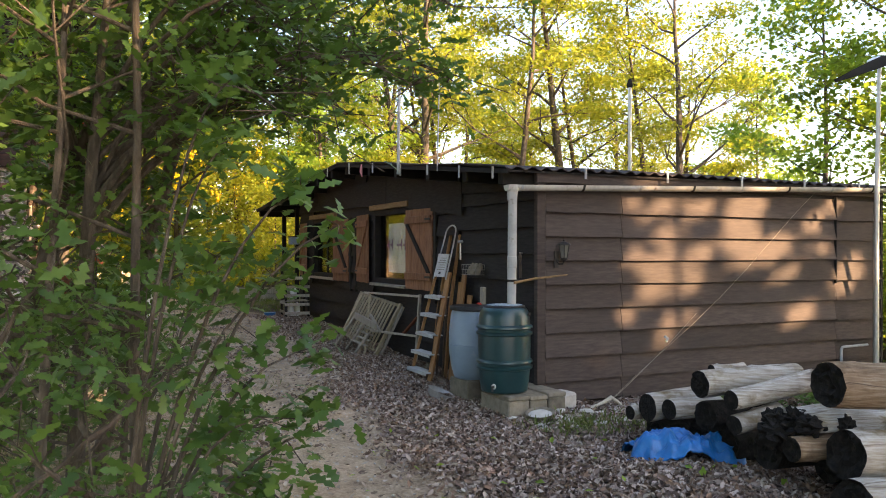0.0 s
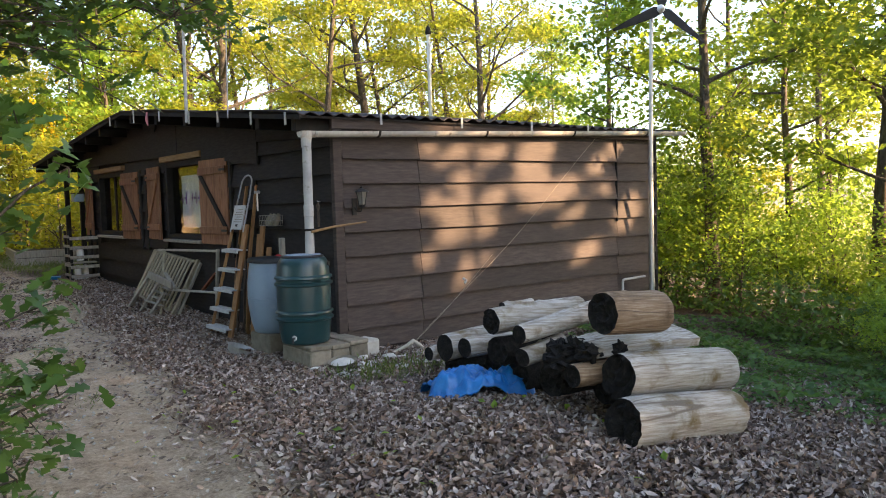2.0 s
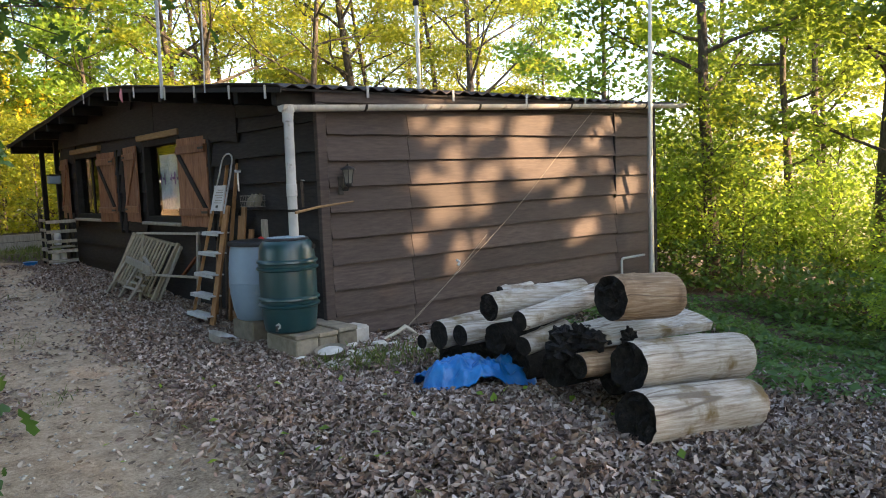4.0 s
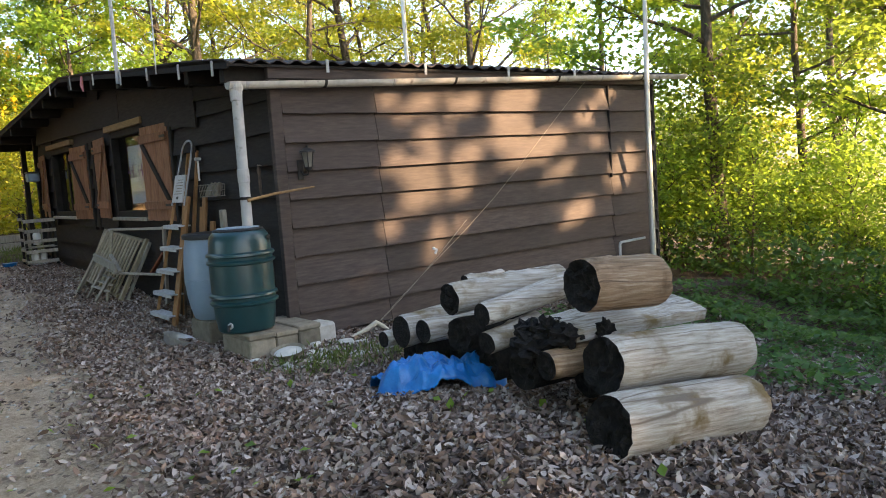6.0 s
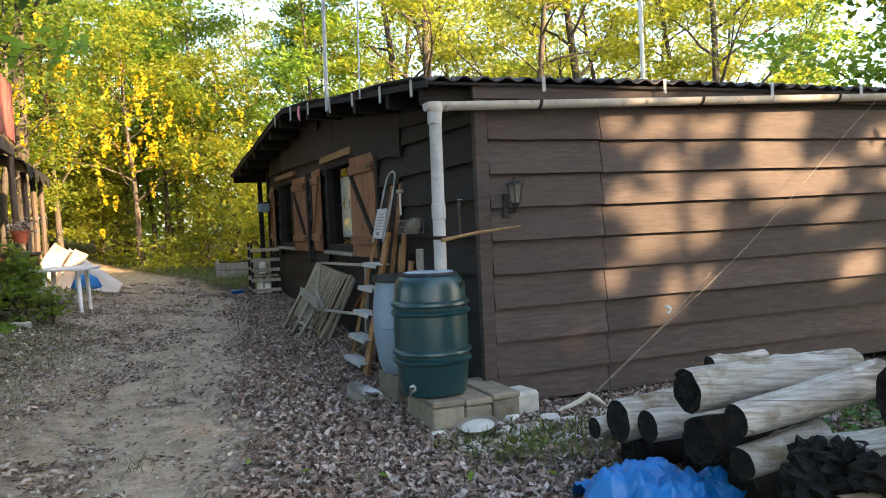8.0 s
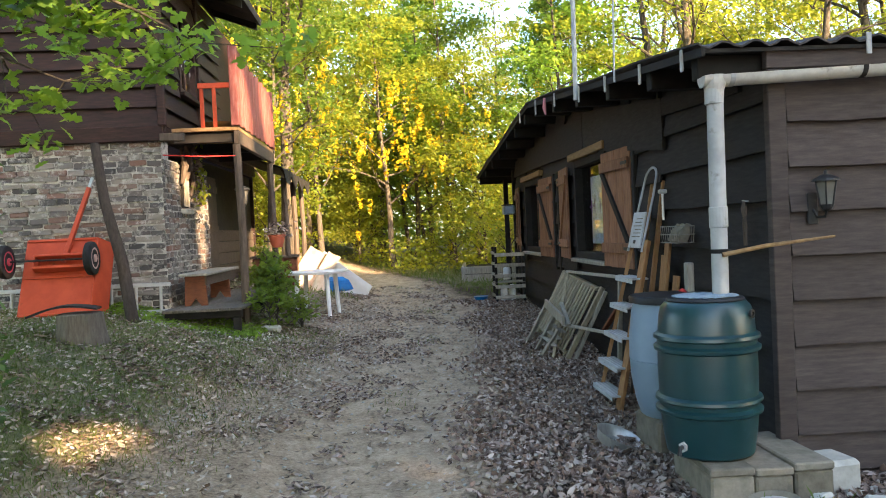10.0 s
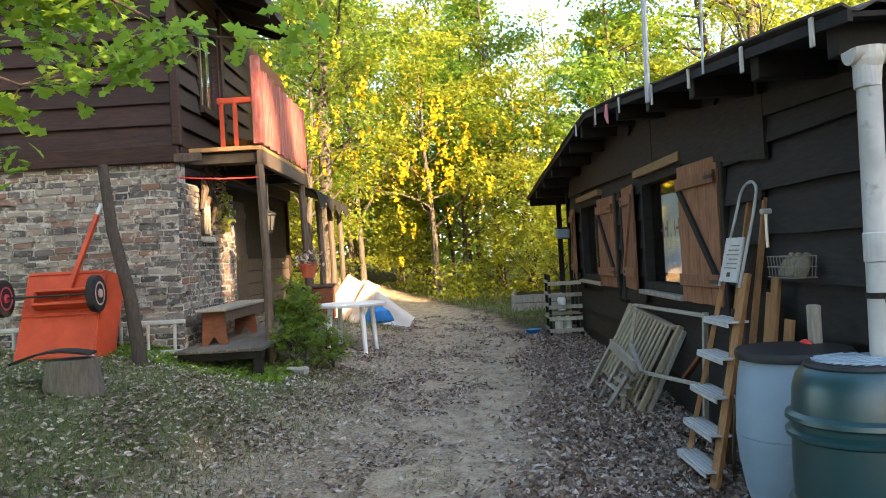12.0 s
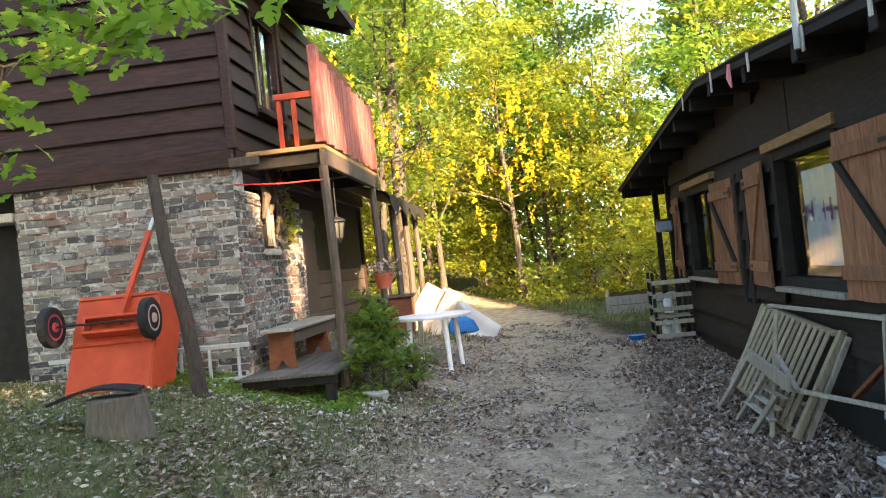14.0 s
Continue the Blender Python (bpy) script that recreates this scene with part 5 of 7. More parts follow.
# ---- stone house ----
HX, HY = -0.6, 13.27
house = thing("stone_house", pose(HX, HY, 0), "old house with a brick ground floor and red-brown boarded upper floor", "house")
hw = part("wall_brick_front", Geo().box((-2.45, 0.03, 0.1), (-0.03, 0.34, 2.62), 0.01), M_MORTAR, house)
hs_ = part("wall_brick_side", Geo().box((-0.34, 0.342, 0.1), (-0.03, 2.38, 2.40), 0.01), M_MORTAR, house)
part("wall_front_rest", Geo().box((-6.0, 0.03, 0.1), (-3.4, 0.3, 2.62), 0.01), M_MORTAR, house)
part("door_recess", Geo().box((-3.399, 0.25, 0.1), (-2.451, 0.3, 2.62), 0.01), M_DARK, house)
part("door_lintel", Geo().box((-3.5, -0.02, 2.30), (-2.46, 0.24, 2.40), 0.01), M_CRATE, house)
part("wall_back", Geo().box((-6.0, 6.7, 0.1), (-0.1, 6.8, 5.0)), M_HOUSE_BOARD, house)
part("wall_far_side", Geo().box((-6.0, 0.35, 0.1), (-5.9, 6.69, 5.0)), M_HOUSE_BOARD, house)
part("wall_side_rest", Geo().box((-0.26, 2.381, 0.1), (-0.16, 6.69, 2.6)), M_DARK, house)
part("upper_wall_front", Geo().box((-6.0, 0.03, 2.621), (-0.03, 0.12, 5.2)), M_HOUSE_BOARD, house)
ws = Geo()
for a, b_, c_, d in ((0.121, 0.90, 2.621, 5.0), (0.90, 1.82, 2.621, 3.38), (0.90, 1.82, 4.55, 5.0), (1.82, 6.69, 2.621, 5.0)):
    ws.box((-0.12, a, c_), (-0.03, b_, d), 0.001)
part("upper_wall_side", ws, M_HOUSE_BOARD, house)
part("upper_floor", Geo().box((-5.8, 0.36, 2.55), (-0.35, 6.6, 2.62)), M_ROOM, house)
HB = lap_meshes("board", 0.245, 5, M_HOUSE_BOARD)
uf, us = bpy.data.objects["upper_wall_front"], bpy.data.objects["upper_wall_side"]
for k in range(10):
    z = 2.787 + 0.2465 * k
    o = part("board", HB[k % 5], None, uf)
    o.matrix_basis = Matrix.Translation((-5.9, 0.028, z)) @ Matrix.Diagonal((5.87, 1, 1, 1))
    for a, b_ in ((0.02, 0.86), (1.86, 3.4)) if 3.2 < z < 4.5 else ((0.02, 3.4),):
        o = part("board", HB[(k + 2) % 5], None, us)
        o.matrix_basis = Matrix.Translation((-0.028, a, z)) @ pose(0, 0, 0, 0, 0, 90) @ Matrix.Diagonal((b_ - a, 1, 1, 1))
part("sill_beam", Geo().box((-6.0, -0.05, 2.60), (0.02, 0.026, 2.80), 0.012), M_HOUSE_BOARD, house, "dark red-brown beam")
part("sill_beam", Geo().box((-0.026, 0.03, 2.61), (0.04, 3.4, 2.79), 0.012), M_HOUSE_BOARD, house)
part("corner_post", Geo().box((-0.03, -0.07, 2.79), (0.07, 0.02, 5.0), 0.01), M_HOUSE_BOARD, house)
part("beam_end", Geo().box((0.0, -0.14, 2.58), (0.30, -0.05, 2.68), 0.01), M_POST, house)
part("rafter_beam", Geo().box((-0.03, 1.86, 2.85), (0.06, 1.98, 4.95), 0.01), M_HOUSE_BOARD, house)
hwn = part("window", Geo().box((-0.10, 0.90, 3.38), (0.03, 0.97, 4.55)).box((-0.10, 1.75, 3.38), (0.03, 1.82, 4.55)).box((-0.09, 0.971, 3.38), (0.028, 1.749, 3.45)).box((-0.09, 0.971, 4.48), (0.028, 1.749, 4.55)).box((-0.07, 1.34, 3.451), (-0.02, 1.38, 4.479)), M_HOUSE_BOARD, house)
for a, b_ in ((0.975, 1.338), (1.382, 1.745)):
    pn = part("pane", Geo().box((-0.05, a, 3.452), (-0.046, b_, 4.478), 0.0005), M_GLASS, hwn)
    pn.visible_shadow = False
part("curtain", Geo().add([(-0.2, 1.0 + 0.03 * i, z) for i in range(26) for z in (3.4, 4.5)], [(2 * i, 2 * i + 1, 2 * i + 3, 2 * i + 2) for i in range(25)]), M_CURTAIN, hwn)
part("window_sill", Geo().box((-0.02, 0.86, 3.33), (0.09, 1.86, 3.378), 0.005), M_HOUSE_BOARD, hwn)
g = Geo().prism([(0.78, 4.90), (-3.0, 6.35), (-3.0, 6.45), (0.80, 5.0)], "y", -0.7, 3.35).prism([(-3.001, 6.35), (-6.8, 4.90), (-6.8, 5.0), (-3.001, 6.45)], "y", -0.7, 3.35)
part("roof", g, M_ROOF, house)
part("gable", Geo().prism([(-6.0, 5.201), (-0.03, 5.201), (-0.03, 5.2), (-3.0, 6.34)], "y", 0.03, 0.12), M_HOUSE_BOARD, house)
for y in (-0.6, 0.6, 1.9, 3.2):
    part("rafter", Geo().prism([(0.74, 4.79), (-0.04, 5.08), (-0.04, 5.18), (0.74, 4.90)], "y", y - 0.03, y + 0.03), M_DARK, house)

# house door and rough boarding beyond the brick; dark tone paints the porch shade
dr = part("house_door", Geo().box((-0.14, 2.45, 0.48), (-0.09, 3.25, 2.35), 0.006), M_POST, house, "weathered brown plank door")
for z in (0.8, 1.45, 2.1):
    part("ledge", Geo().box((-0.085, 2.5, z), (-0.06, 3.2, z + 0.1), 0.004), M_POST, dr)
for k in range(5):
    part("porch_board", Geo().box((-0.155, 3.3, 0.5 + 0.2 * k), (-0.11, 6.6, 0.69 + 0.2 * k), 0.006), M_POST, house)

# niche with a weathered grille
nc = part("niche_window", Geo().box((-0.03, 0.80, 1.78), (0.012, 1.06, 2.42), 0.006), M_DARK, house)
for k in range(4):
    part("grille_bar", Geo().tube([(0.025, 0.83 + 0.065 * k, 1.80), (0.03, 0.83 + 0.065 * k, 2.38)], 0.014, 6), M_CRATE, nc)
part("niche_sill", Geo().box((-0.03, 0.76, 1.70), (0.06, 1.16, 1.765), 0.012), M_STONE, nc)
for y, z, r_ in ((0.72, 2.45, 0.05), (0.95, 2.52, 0.06), (1.15, 2.3, 0.04)):
    part("driftwood", Geo().tube([(0.03, y, z - 0.35), (0.07, y + 0.05, z - 0.1), (0.05, y - 0.06, z + 0.12)], [r_ * 0.5, r_, r_ * 0.3], 8), M_POST, nc)

# balcony
bal = part("balcony_deck", Geo().box((0.042, 0.28, 2.74), (0.90, 3.2, 2.79), 0.006), M_LINTEL, house)
for k in range(3):
    part("joist", Geo().box((0.05, 0.34 + 1.3 * k, 2.60), (0.88, 0.42 + 1.3 * k, 2.738), 0.006), M_DARK, bal)
part("edge_beam", Geo().box((0.84, 0.28, 2.56), (0.91, 3.2, 2.738), 0.008), M_POST, bal)
for i in range(21):
    y = 0.36 + 0.135 * i
    part("rail_board", Geo().box((0.90, y, 2.80 + 0.012 * (i % 3)), (0.914, y + 0.122, 3.70 + 0.02 * ((i * 7) % 3)), 0.004), M_REDWOOD, bal)
for z in (2.95, 3.60):
    part("rail", Geo().box((0.862, 0.3, z), (0.898, 3.2, z + 0.07), 0.004), M_REDWOOD, bal)
part("rail_post", Geo().box((0.82, 0.24, 2.80), (0.93, 0.34, 3.84), 0.01), M_REDWOOD, bal)
part("rail_post", Geo().box((0.84, 3.2, 2.80), (0.92, 3.28, 3.76), 0.01), M_REDWOOD, bal)
part("end_rail", Geo().box((0.40, 0.29, 3.30), (0.82, 0.34, 3.37), 0.006), M_RED, bal)
for x in (0.42, 0.58):
    part("baluster", Geo().box((x, 0.295, 2.79), (x + 0.05, 0.335, 3.30), 0.006), M_RED, bal)
for y, z1 in ((0.32, 2.56), (3.0, 2.56), (4.5, 2.42), (5.8, 2.42), (7.1, 2.42)):
    x = 0.87
    z0 = gz(HX + x, HY + y) - 0.05
    part("porch_post", Geo().tube([(x, y, z0), (x + 0.015, y + 0.01, (z0 + z1) / 2), (x - 0.01, y, z1)], [0.058, 0.05, 0.052], 8), M_POST, house)
vs, fs = [], []
for i in range(37):
    y = 3.22 + 0.115 * i
    vs += [(0.0, y, 2.85), (1.02, y, 2.50 + 0.02 * math.sin(i * 1.3)), (1.06, y, 2.44 - 0.05 * abs(math.sin(i * 0.8)) - 0.18 * abs(math.sin(i * 0.37))), (0.98, y, 2.48), (0.0, y, 2.82)]
fs = [(5 * i + j, 5 * i + (j + 1) % 5, 5 * i + 5 + (j + 1) % 5, 5 * i + 5 + j) for i in range(36) for j in range(5)]
part("awning", Geo().add(vs, fs), M_DARK, house, "dark ragged porch awning")
part("red_cord", Geo().tube([(0.0, -0.02, 2.42), (0.45, 0.15, 2.40), (0.86, 0.28, 2.41)], 0.008, 6), M_REDCORD, house)

deck = thing("porch_deck", pose(HX, HY, 0), "low grey plank deck along the house", "deck")
for i in range(7):
    part("plank", Geo().box((0.02 + 0.137 * i, -0.5, 0.45), (0.15 + 0.137 * i, 3.25, 0.485), 0.005), M_DECK, deck)
for y in (-0.42, 1.3, 3.1):
    part("bearer", Geo().box((0.03, y, 0.36), (0.96, y + 0.09, 0.449), 0.006), M_DARK, deck)
    for x in (0.08, 0.85):
        part("leg", Geo().box((x, y, gz(HX + x, HY + y) - 0.1), (x + 0.09, y + 0.09, 0.359), 0.006), M_DARK, deck)
pb = thing("porch_bench", pose(HX + 0.12, HY - 0.05, 0.485), "rust-brown plank bench on the porch deck", "bench")
part("seat", Geo().box((0, 0, 0.385), (0.36, 2.0, 0.42), 0.006), M_CRATE, pb)
part("apron", Geo().box((0.30, 0.1, 0.26), (0.325, 1.9, 0.384), 0.004), M_POST, pb)
for y in (0.12, 1.5):
    g = Geo().prism([(0.03, 0), (0.10, 0), (0.17, 0.10), (0.24, 0), (0.32, 0), (0.30, 0.383), (0.05, 0.383)], "y", y, y + 0.045)
    part("end_board", g, M_RUST, pb)
fp = thing("flower_pot", pose(0.42, 15.6, 1.16), "red pot with dry twigs fixed to the porch post", "flower pot")
part("pot", Geo().lathe([(0.08, 0), (0.13, 0.17), (0.142, 0.175), (0.142, 0.20), (0.11, 0.20)], 20), M_TERRA, fp, smooth=True)
part("pot_holder", Geo().tube([(-0.1, 0.0, 0.1), (-0.25, 0.3, 0.1), (-0.17, 0.68, 0.1)], 0.012, 6), M_BLACK, fp)
rg = np.random.RandomState(21)
k = 160
dry = scatter("dry_plant", LEAF_V, LEAF_F, rg.normal(size=(k, 3)) * (0.10, 0.10, 0.05) + (0, 0, 0.27), random_turns(k, rg, 0.1), rg.uniform(0.05, 0.09, k), L_DEAD, fp)
tagged(dry, kind="stuff")
hl = lantern(pose(0.12, 14.55, 2.02), "hanging porch lantern with pale glass", 1.5)
part("hanger", Geo().tube([(0, 0, 0.06), (0, 0, 0.38)], 0.006, 6), M_BLACK, hl)
# turned dish stands in for a yellow cut piece of wood
dh = part("dish", Geo().lathe([(0.07, 0.0), (0.17, 0.035), (0.235, 0.075), (0.245, 0.08), (0.22, 0.072), (0.1, 0.03)], 28), M_LINTEL, None, smooth=True)
dh.matrix_basis = pose(0.0, 13.85, 2.795)
tagged(dh, "yellow basin standing on the balcony edge", "basin")
wr = thing("dried_wreath", pose(-0.56, 14.75, 2.15), "bunch of yellow and dry flowers on the brick wall", "flowers")
scatter("blossom", LEAF_V, LEAF_F, rg.normal(size=(140, 3)) * (0.03, 0.13, 0.20) + (0.05, 0, 0), random_turns(140, rg, 0.0), rg.uniform(0.05, 0.10, 140), L_YELLOW, wr)
dry = scatter("dry_stalks", LEAF_V, LEAF_F, rg.normal(size=(90, 3)) * (0.03, 0.08, 0.28) + (0.03, -0.15, 0.05), random_turns(90, rg, 0.0), rg.uniform(0.06, 0.14, 90), L_DEAD, wr)
tagged(dry, kind="stuff")

# tipped-up red garden trailer
cart = thing("garden_trailer", pose(-1.66, 12.33, on(-1.66, 12.33, -0.02), -26, 0, 3) @ Matrix.Diagonal((0.86, 1, 0.96, 1)), "orange-red metal garden trailer tipped up against the wall", "trailer")
part("bed_floor", Geo().box((-0.46, -0.012, 0.02), (0.46, 0.012, 1.06), 0.006), M_RED, cart)
for z in (0.03, 0.52, 1.02):
    part("floor_rib", Geo().box((-0.45, -0.03, z), (0.45, -0.013, z + 0.035), 0.004), M_RED, cart)
for sg in (-1, 1):
    part("side_panel", Geo().add([(sg * 0.46, 0.0, 0.02), (sg * 0.46, 0.0, 1.06), (sg * 0.56, 0.32, 1.12), (sg * 0.56, 0.32, -0.02), (sg * 0.475, 0.0, 0.02), (sg * 0.475, 0.0, 1.06), (sg * 0.575, 0.32, 1.12), (sg * 0.575, 0.32, -0.02)], [(0, 1, 2, 3), (7, 6, 5, 4), (0, 4, 5, 1), (1, 5, 6, 2), (2, 6, 7, 3), (3, 7, 4, 0)]), M_RED, cart)
for z0, z1 in ((0.02, -0.03), (1.06, 1.12)):
    part("end_panel", Geo().add([(-0.46, 0.012, z0), (0.46, 0.012, z0), (0.56, 0.32, z1), (-0.56, 0.32, z1), (-0.46, 0.012, z0 + 0.012), (0.46, 0.012, z0 + 0.012), (0.56, 0.32, z1 + 0.012), (-0.56, 0.32, z1 + 0.012)], [(0, 1, 2, 3), (7, 6, 5, 4), (0, 4, 5, 1), (1, 5, 6, 2), (2, 6, 7, 3), (3, 7, 4, 0)]), M_RED, cart)
part("axle_frame", Geo().box((-0.30, -0.15, 0.60), (0.42, -0.031, 0.635), 0.005).box((-0.30, -0.15, 0.76), (0.42, -0.031, 0.79), 0.005).box((-0.30, -0.15, 0.636), (-0.27, -0.031, 0.759), 0.005).box((0.39, -0.15, 0.636), (0.42, -0.031, 0.759), 0.005), M_RED, cart)
part("axle", Geo().tube([(-0.66, -0.16, 0.70), (0.50, -0.16, 0.70)], 0.012, 8), M_BLACK, cart)
part("tow_bar", Geo().box((-0.028, -0.028, 0), (0.028, 0.028, 1.05), 0.004, Matrix.Translation((0.06, -0.06, 0.72)) @ pose(0, 0, 0, 0, 13, 0)), M_RED, cart)
part("tow_hitch", Geo().box((-0.02, -0.02, 1.05), (0.02, 0.02, 1.20), 0.004, Matrix.Translation((0.06, -0.06, 0.72)) @ pose(0, 0, 0, 0, 13, 0)), M_STEEL, cart)
for x, rim in ((-0.64, M_RIM_RED), (0.47, M_RIM)):
    ty = part("wheel", Geo().lathe([(0.12, -0.045), (0.17, -0.055), (0.198, -0.04), (0.205, 0.0), (0.198, 0.04), (0.17, 0.055), (0.12, 0.045)], 32, Matrix.Translation((x, -0.16, 0.70)) @ pose(0, 0, 0, 0, 90, 0)), M_TYRE, cart, "black rubber tyre", smooth=True)
    part("rim", Geo().lathe([(0.121, -0.03), (0.13, 0.049), (0.115, 0.052), (0.10, 0.035), (0.05, 0.04), (0.045, 0.062), (0.01, 0.064)], 28, Matrix.Translation((x, -0.16, 0.70)) @ pose(0, 0, 0, 0, 90, 0)), rim, ty, "faded red rim", smooth=True)
po = part("leaning_pole", Geo().tube([(-0.80, 12.42, on(-0.8, 12.42, -0.05)), (-0.93, 12.55, 1.1), (-1.17, 12.75, 1.85), (-1.30, 12.9, 2.55)], [0.072, 0.068, 0.06, 0.055], 12), M_POLE, None, smooth=True)
tagged(po, "dark rough wooden pole leaning towards the wall", "pole")
al = thing("short_ladder", pose(-0.55, 13.08, on(-0.55, 13.08, 0.04), 6, 0, 0), "grey ladder lying on edge along the brick wall", "ladder")
for z in (0.02, 0.36):
    part("rail", Geo().box((-2.1, -0.02, z), (0.02, 0.02, z + 0.045), 0.005), M_ALU, al)
for i in range(7):
    part("rung", Geo().tube([(-0.12 - 0.3 * i, 0, 0.06), (-0.10 - 0.3 * i, 0, 0.365)], 0.02, 8), M_ALU, al)
sp = thing("tree_stump", pose(-0.86, 11.05, on(-0.86, 11.05, -0.02)), "grey sawn tree stump used as a chopping block", "stump")
sv, sf = [], []
for i, (r_, z) in enumerate(((0.26, -0.05), (0.235, 0.06), (0.215, 0.18), (0.208, 0.285), (0.197, 0.298), (0.11, 0.300), (0.02, 0.297))):
    for j in range(30):
        a = 2 * math.pi * j / 30
        q = r_ * (1 + (0.05 * math.sin(3 * a + 1) + 0.035 * math.sin(7 * a + i * 0.2) + 0.02 * math.sin(13 * a)))
        sv.append((q * math.cos(a), q * math.sin(a), z))
sf = [(i * 30 + j, i * 30 + (j + 1) % 30, (i + 1) * 30 + (j + 1) % 30, (i + 1) * 30 + j) for i in range(6) for j in range(30)] + [tuple(180 + j for j in range(30))]
part("wood", Geo().add(sv, sf), M_STUMP, sp)
tr = part("rubber_strip", Geo().add([(x, y, z + d) for i in range(9) for x, z in [(-0.32 + 0.08 * i, 0.02 + 0.06 * math.sin(math.pi * i / 8))] for y, d in ((-0.12, 0), (0.12, 0), (0.12, 0.02), (-0.12, 0.02))], [(4 * i + j, 4 * i + (j + 1) % 4, 4 * i + 4 + (j + 1) % 4, 4 * i + 4 + j) for i in range(8) for j in range(4)] + [(0, 1, 2, 3), (35, 34, 33, 32)]), M_TYRE, None)
tr.matrix_basis = pose(-0.98, 11.0, on(-0.86, 11.05, 0.265), 0, -4, 8)
tagged(tr, "bent strip of black rubber lying on the stump", "rubber strip")

# garden table and the clutter beyond it
tb = thing("garden_table", pose(1.02, 15.45, on(1.02, 15.45)) @ Matrix.Diagonal((1.06, 1.06, 1, 1)), "round white plastic garden table", "table")
th_ = 0.66
part("tabletop", Geo().lathe([(0.44, th_ - 0.045), (0.465, th_ - 0.04), (0.475, th_ - 0.01), (0.468, th_), (0.05, th_ + 0.004)], 48), M_WHITE, tb, smooth=True)
for a in (0.6, 2.2, 3.75, 5.3):
    part("leg", Geo().tube([(0.36 * math.cos(a), 0.36 * math.sin(a), -0.04), (0.31 * math.cos(a), 0.31 * math.sin(a), th_ - 0.045)], [0.026, 0.036], 8), M_WHITE, tb)


def bent_sheet(name, m, w_, h, curl, material, label, category):
    vs_ = []
    for j in range(13):
        for i in range(9):
            u, q = i / 8, j / 12
            vs_.append((w_ * (u - 0.5), curl * math.sin(math.pi * q) + 0.05 * math.sin(5 * u), h * q))
    k_ = len(vs_)
    vs_ += [(x, y + 0.03, z) for x, y, z in vs_]
    fs_ = [(j * 9 + i, j * 9 + i + 1, j * 9 + i + 10, j * 9 + i + 9) for j in range(12) for i in range(8)]
    fs_ += [tuple(q + k_ for q in f_[::-1]) for f_ in fs_]
    rim = list(range(9)) + [j * 9 + 8 for j in range(1, 13)] + [12 * 9 + i for i in range(7, -1, -1)] + [j * 9 for j in range(11, 0, -1)]
    fs_ += [(rim[i], rim[i] + k_, rim[(i + 1) % len(rim)] + k_, rim[(i + 1) % len(rim)]) for i in range(len(rim))]
    o_ = part(name, Geo().add(vs_, fs_), material, None, smooth=True)
    o_.matrix_basis = m
    return tagged(o_, label, category)


bent_sheet("foam_mattress", pose(0.45, 18.3, on(0.45, 18.3), 0, 32, 25), 0.5, 0.80, 0.12, M_CARD, "stained pale foam mattress propped up", "mattress")
bent_sheet("foam_mattress", pose(0.72, 18.25, on(0.7, 18.25), 0, 30, 25), 0.25, 0.80, 0.1, M_CARD, "stained tan foam mattress propped up", "mattress")
bent_sheet("white_sheet", pose(1.65, 18.5, on(1.65, 18.5), -20, -52, 0), 0.45, 1.25, -0.14, M_WHITE, "bent white plastic sheet leaning on clutter", "sheet")
bt = part("blue_cover", Geo().box((-0.35, -0.25, 0), (0.35, 0.25, 0.32), 0.10), M_TARP, None)
bt.matrix_basis = pose(1.15, 18.75, on(1.15, 18.75, -0.01), 0, 0, 12)
tagged(bt, "bundle under a blue cover", "bundle")
cr = thing("wooden_chest", pose(0.02, 18.0, on(0.02, 18.0, -0.01), 0, 0, 4), "low brown wooden chest beside the porch", "chest")
part("chest_body", Geo().box((-0.4, -0.3, 0), (0.4, 0.3, 0.55), 0.01), M_RUST, cr)
part("chest_lid", Geo().box((-0.44, -0.34, 0.552), (0.44, 0.34, 0.60), 0.008), M_POST, cr)
rb_ = thing("raised_bed", pose(3.7, 20.2, on(3.9, 20.2, -0.03), 0, 0, -6), "low grey timber-edged bed at the end of the cabin", "raised bed")
for i in range(2):
    part("edge_board", Geo().box((0, -0.03, 0.02 + 0.17 * i), (3.6, 0.03, 0.18 + 0.17 * i), 0.008), M_CRATE, rb_)
    part("edge_board", Geo().box((-0.03, 0.031, 0.02 + 0.17 * i), (0.03, 3.0, 0.18 + 0.17 * i), 0.008), M_CRATE, rb_)
part("soil", Geo().box((0.05, 0.05, 0), (3.6, 3.0, 0.28), 0.03), M_DARK, rb_)

# ---- bricks ----
rk_ = random.Random(11)


def brick_mesh(k):
    r_ = random.Random(100 + k)
    g_ = Geo().box((0, -0.5, -0.5), (1, 0.5, 0.5), 0.08)
    g_.v = [(x + r_.uniform(-0.03, 0.03), y + r_.uniform(-0.15, 0.15), z + r_.uniform(-0.09, 0.09)) for x, y, z in g_.v]
    me = g_.mesh("brick")
    me.materials.append(M_BRICK)
    return me


BRICKS = [brick_mesh(k) for k in range(12)]


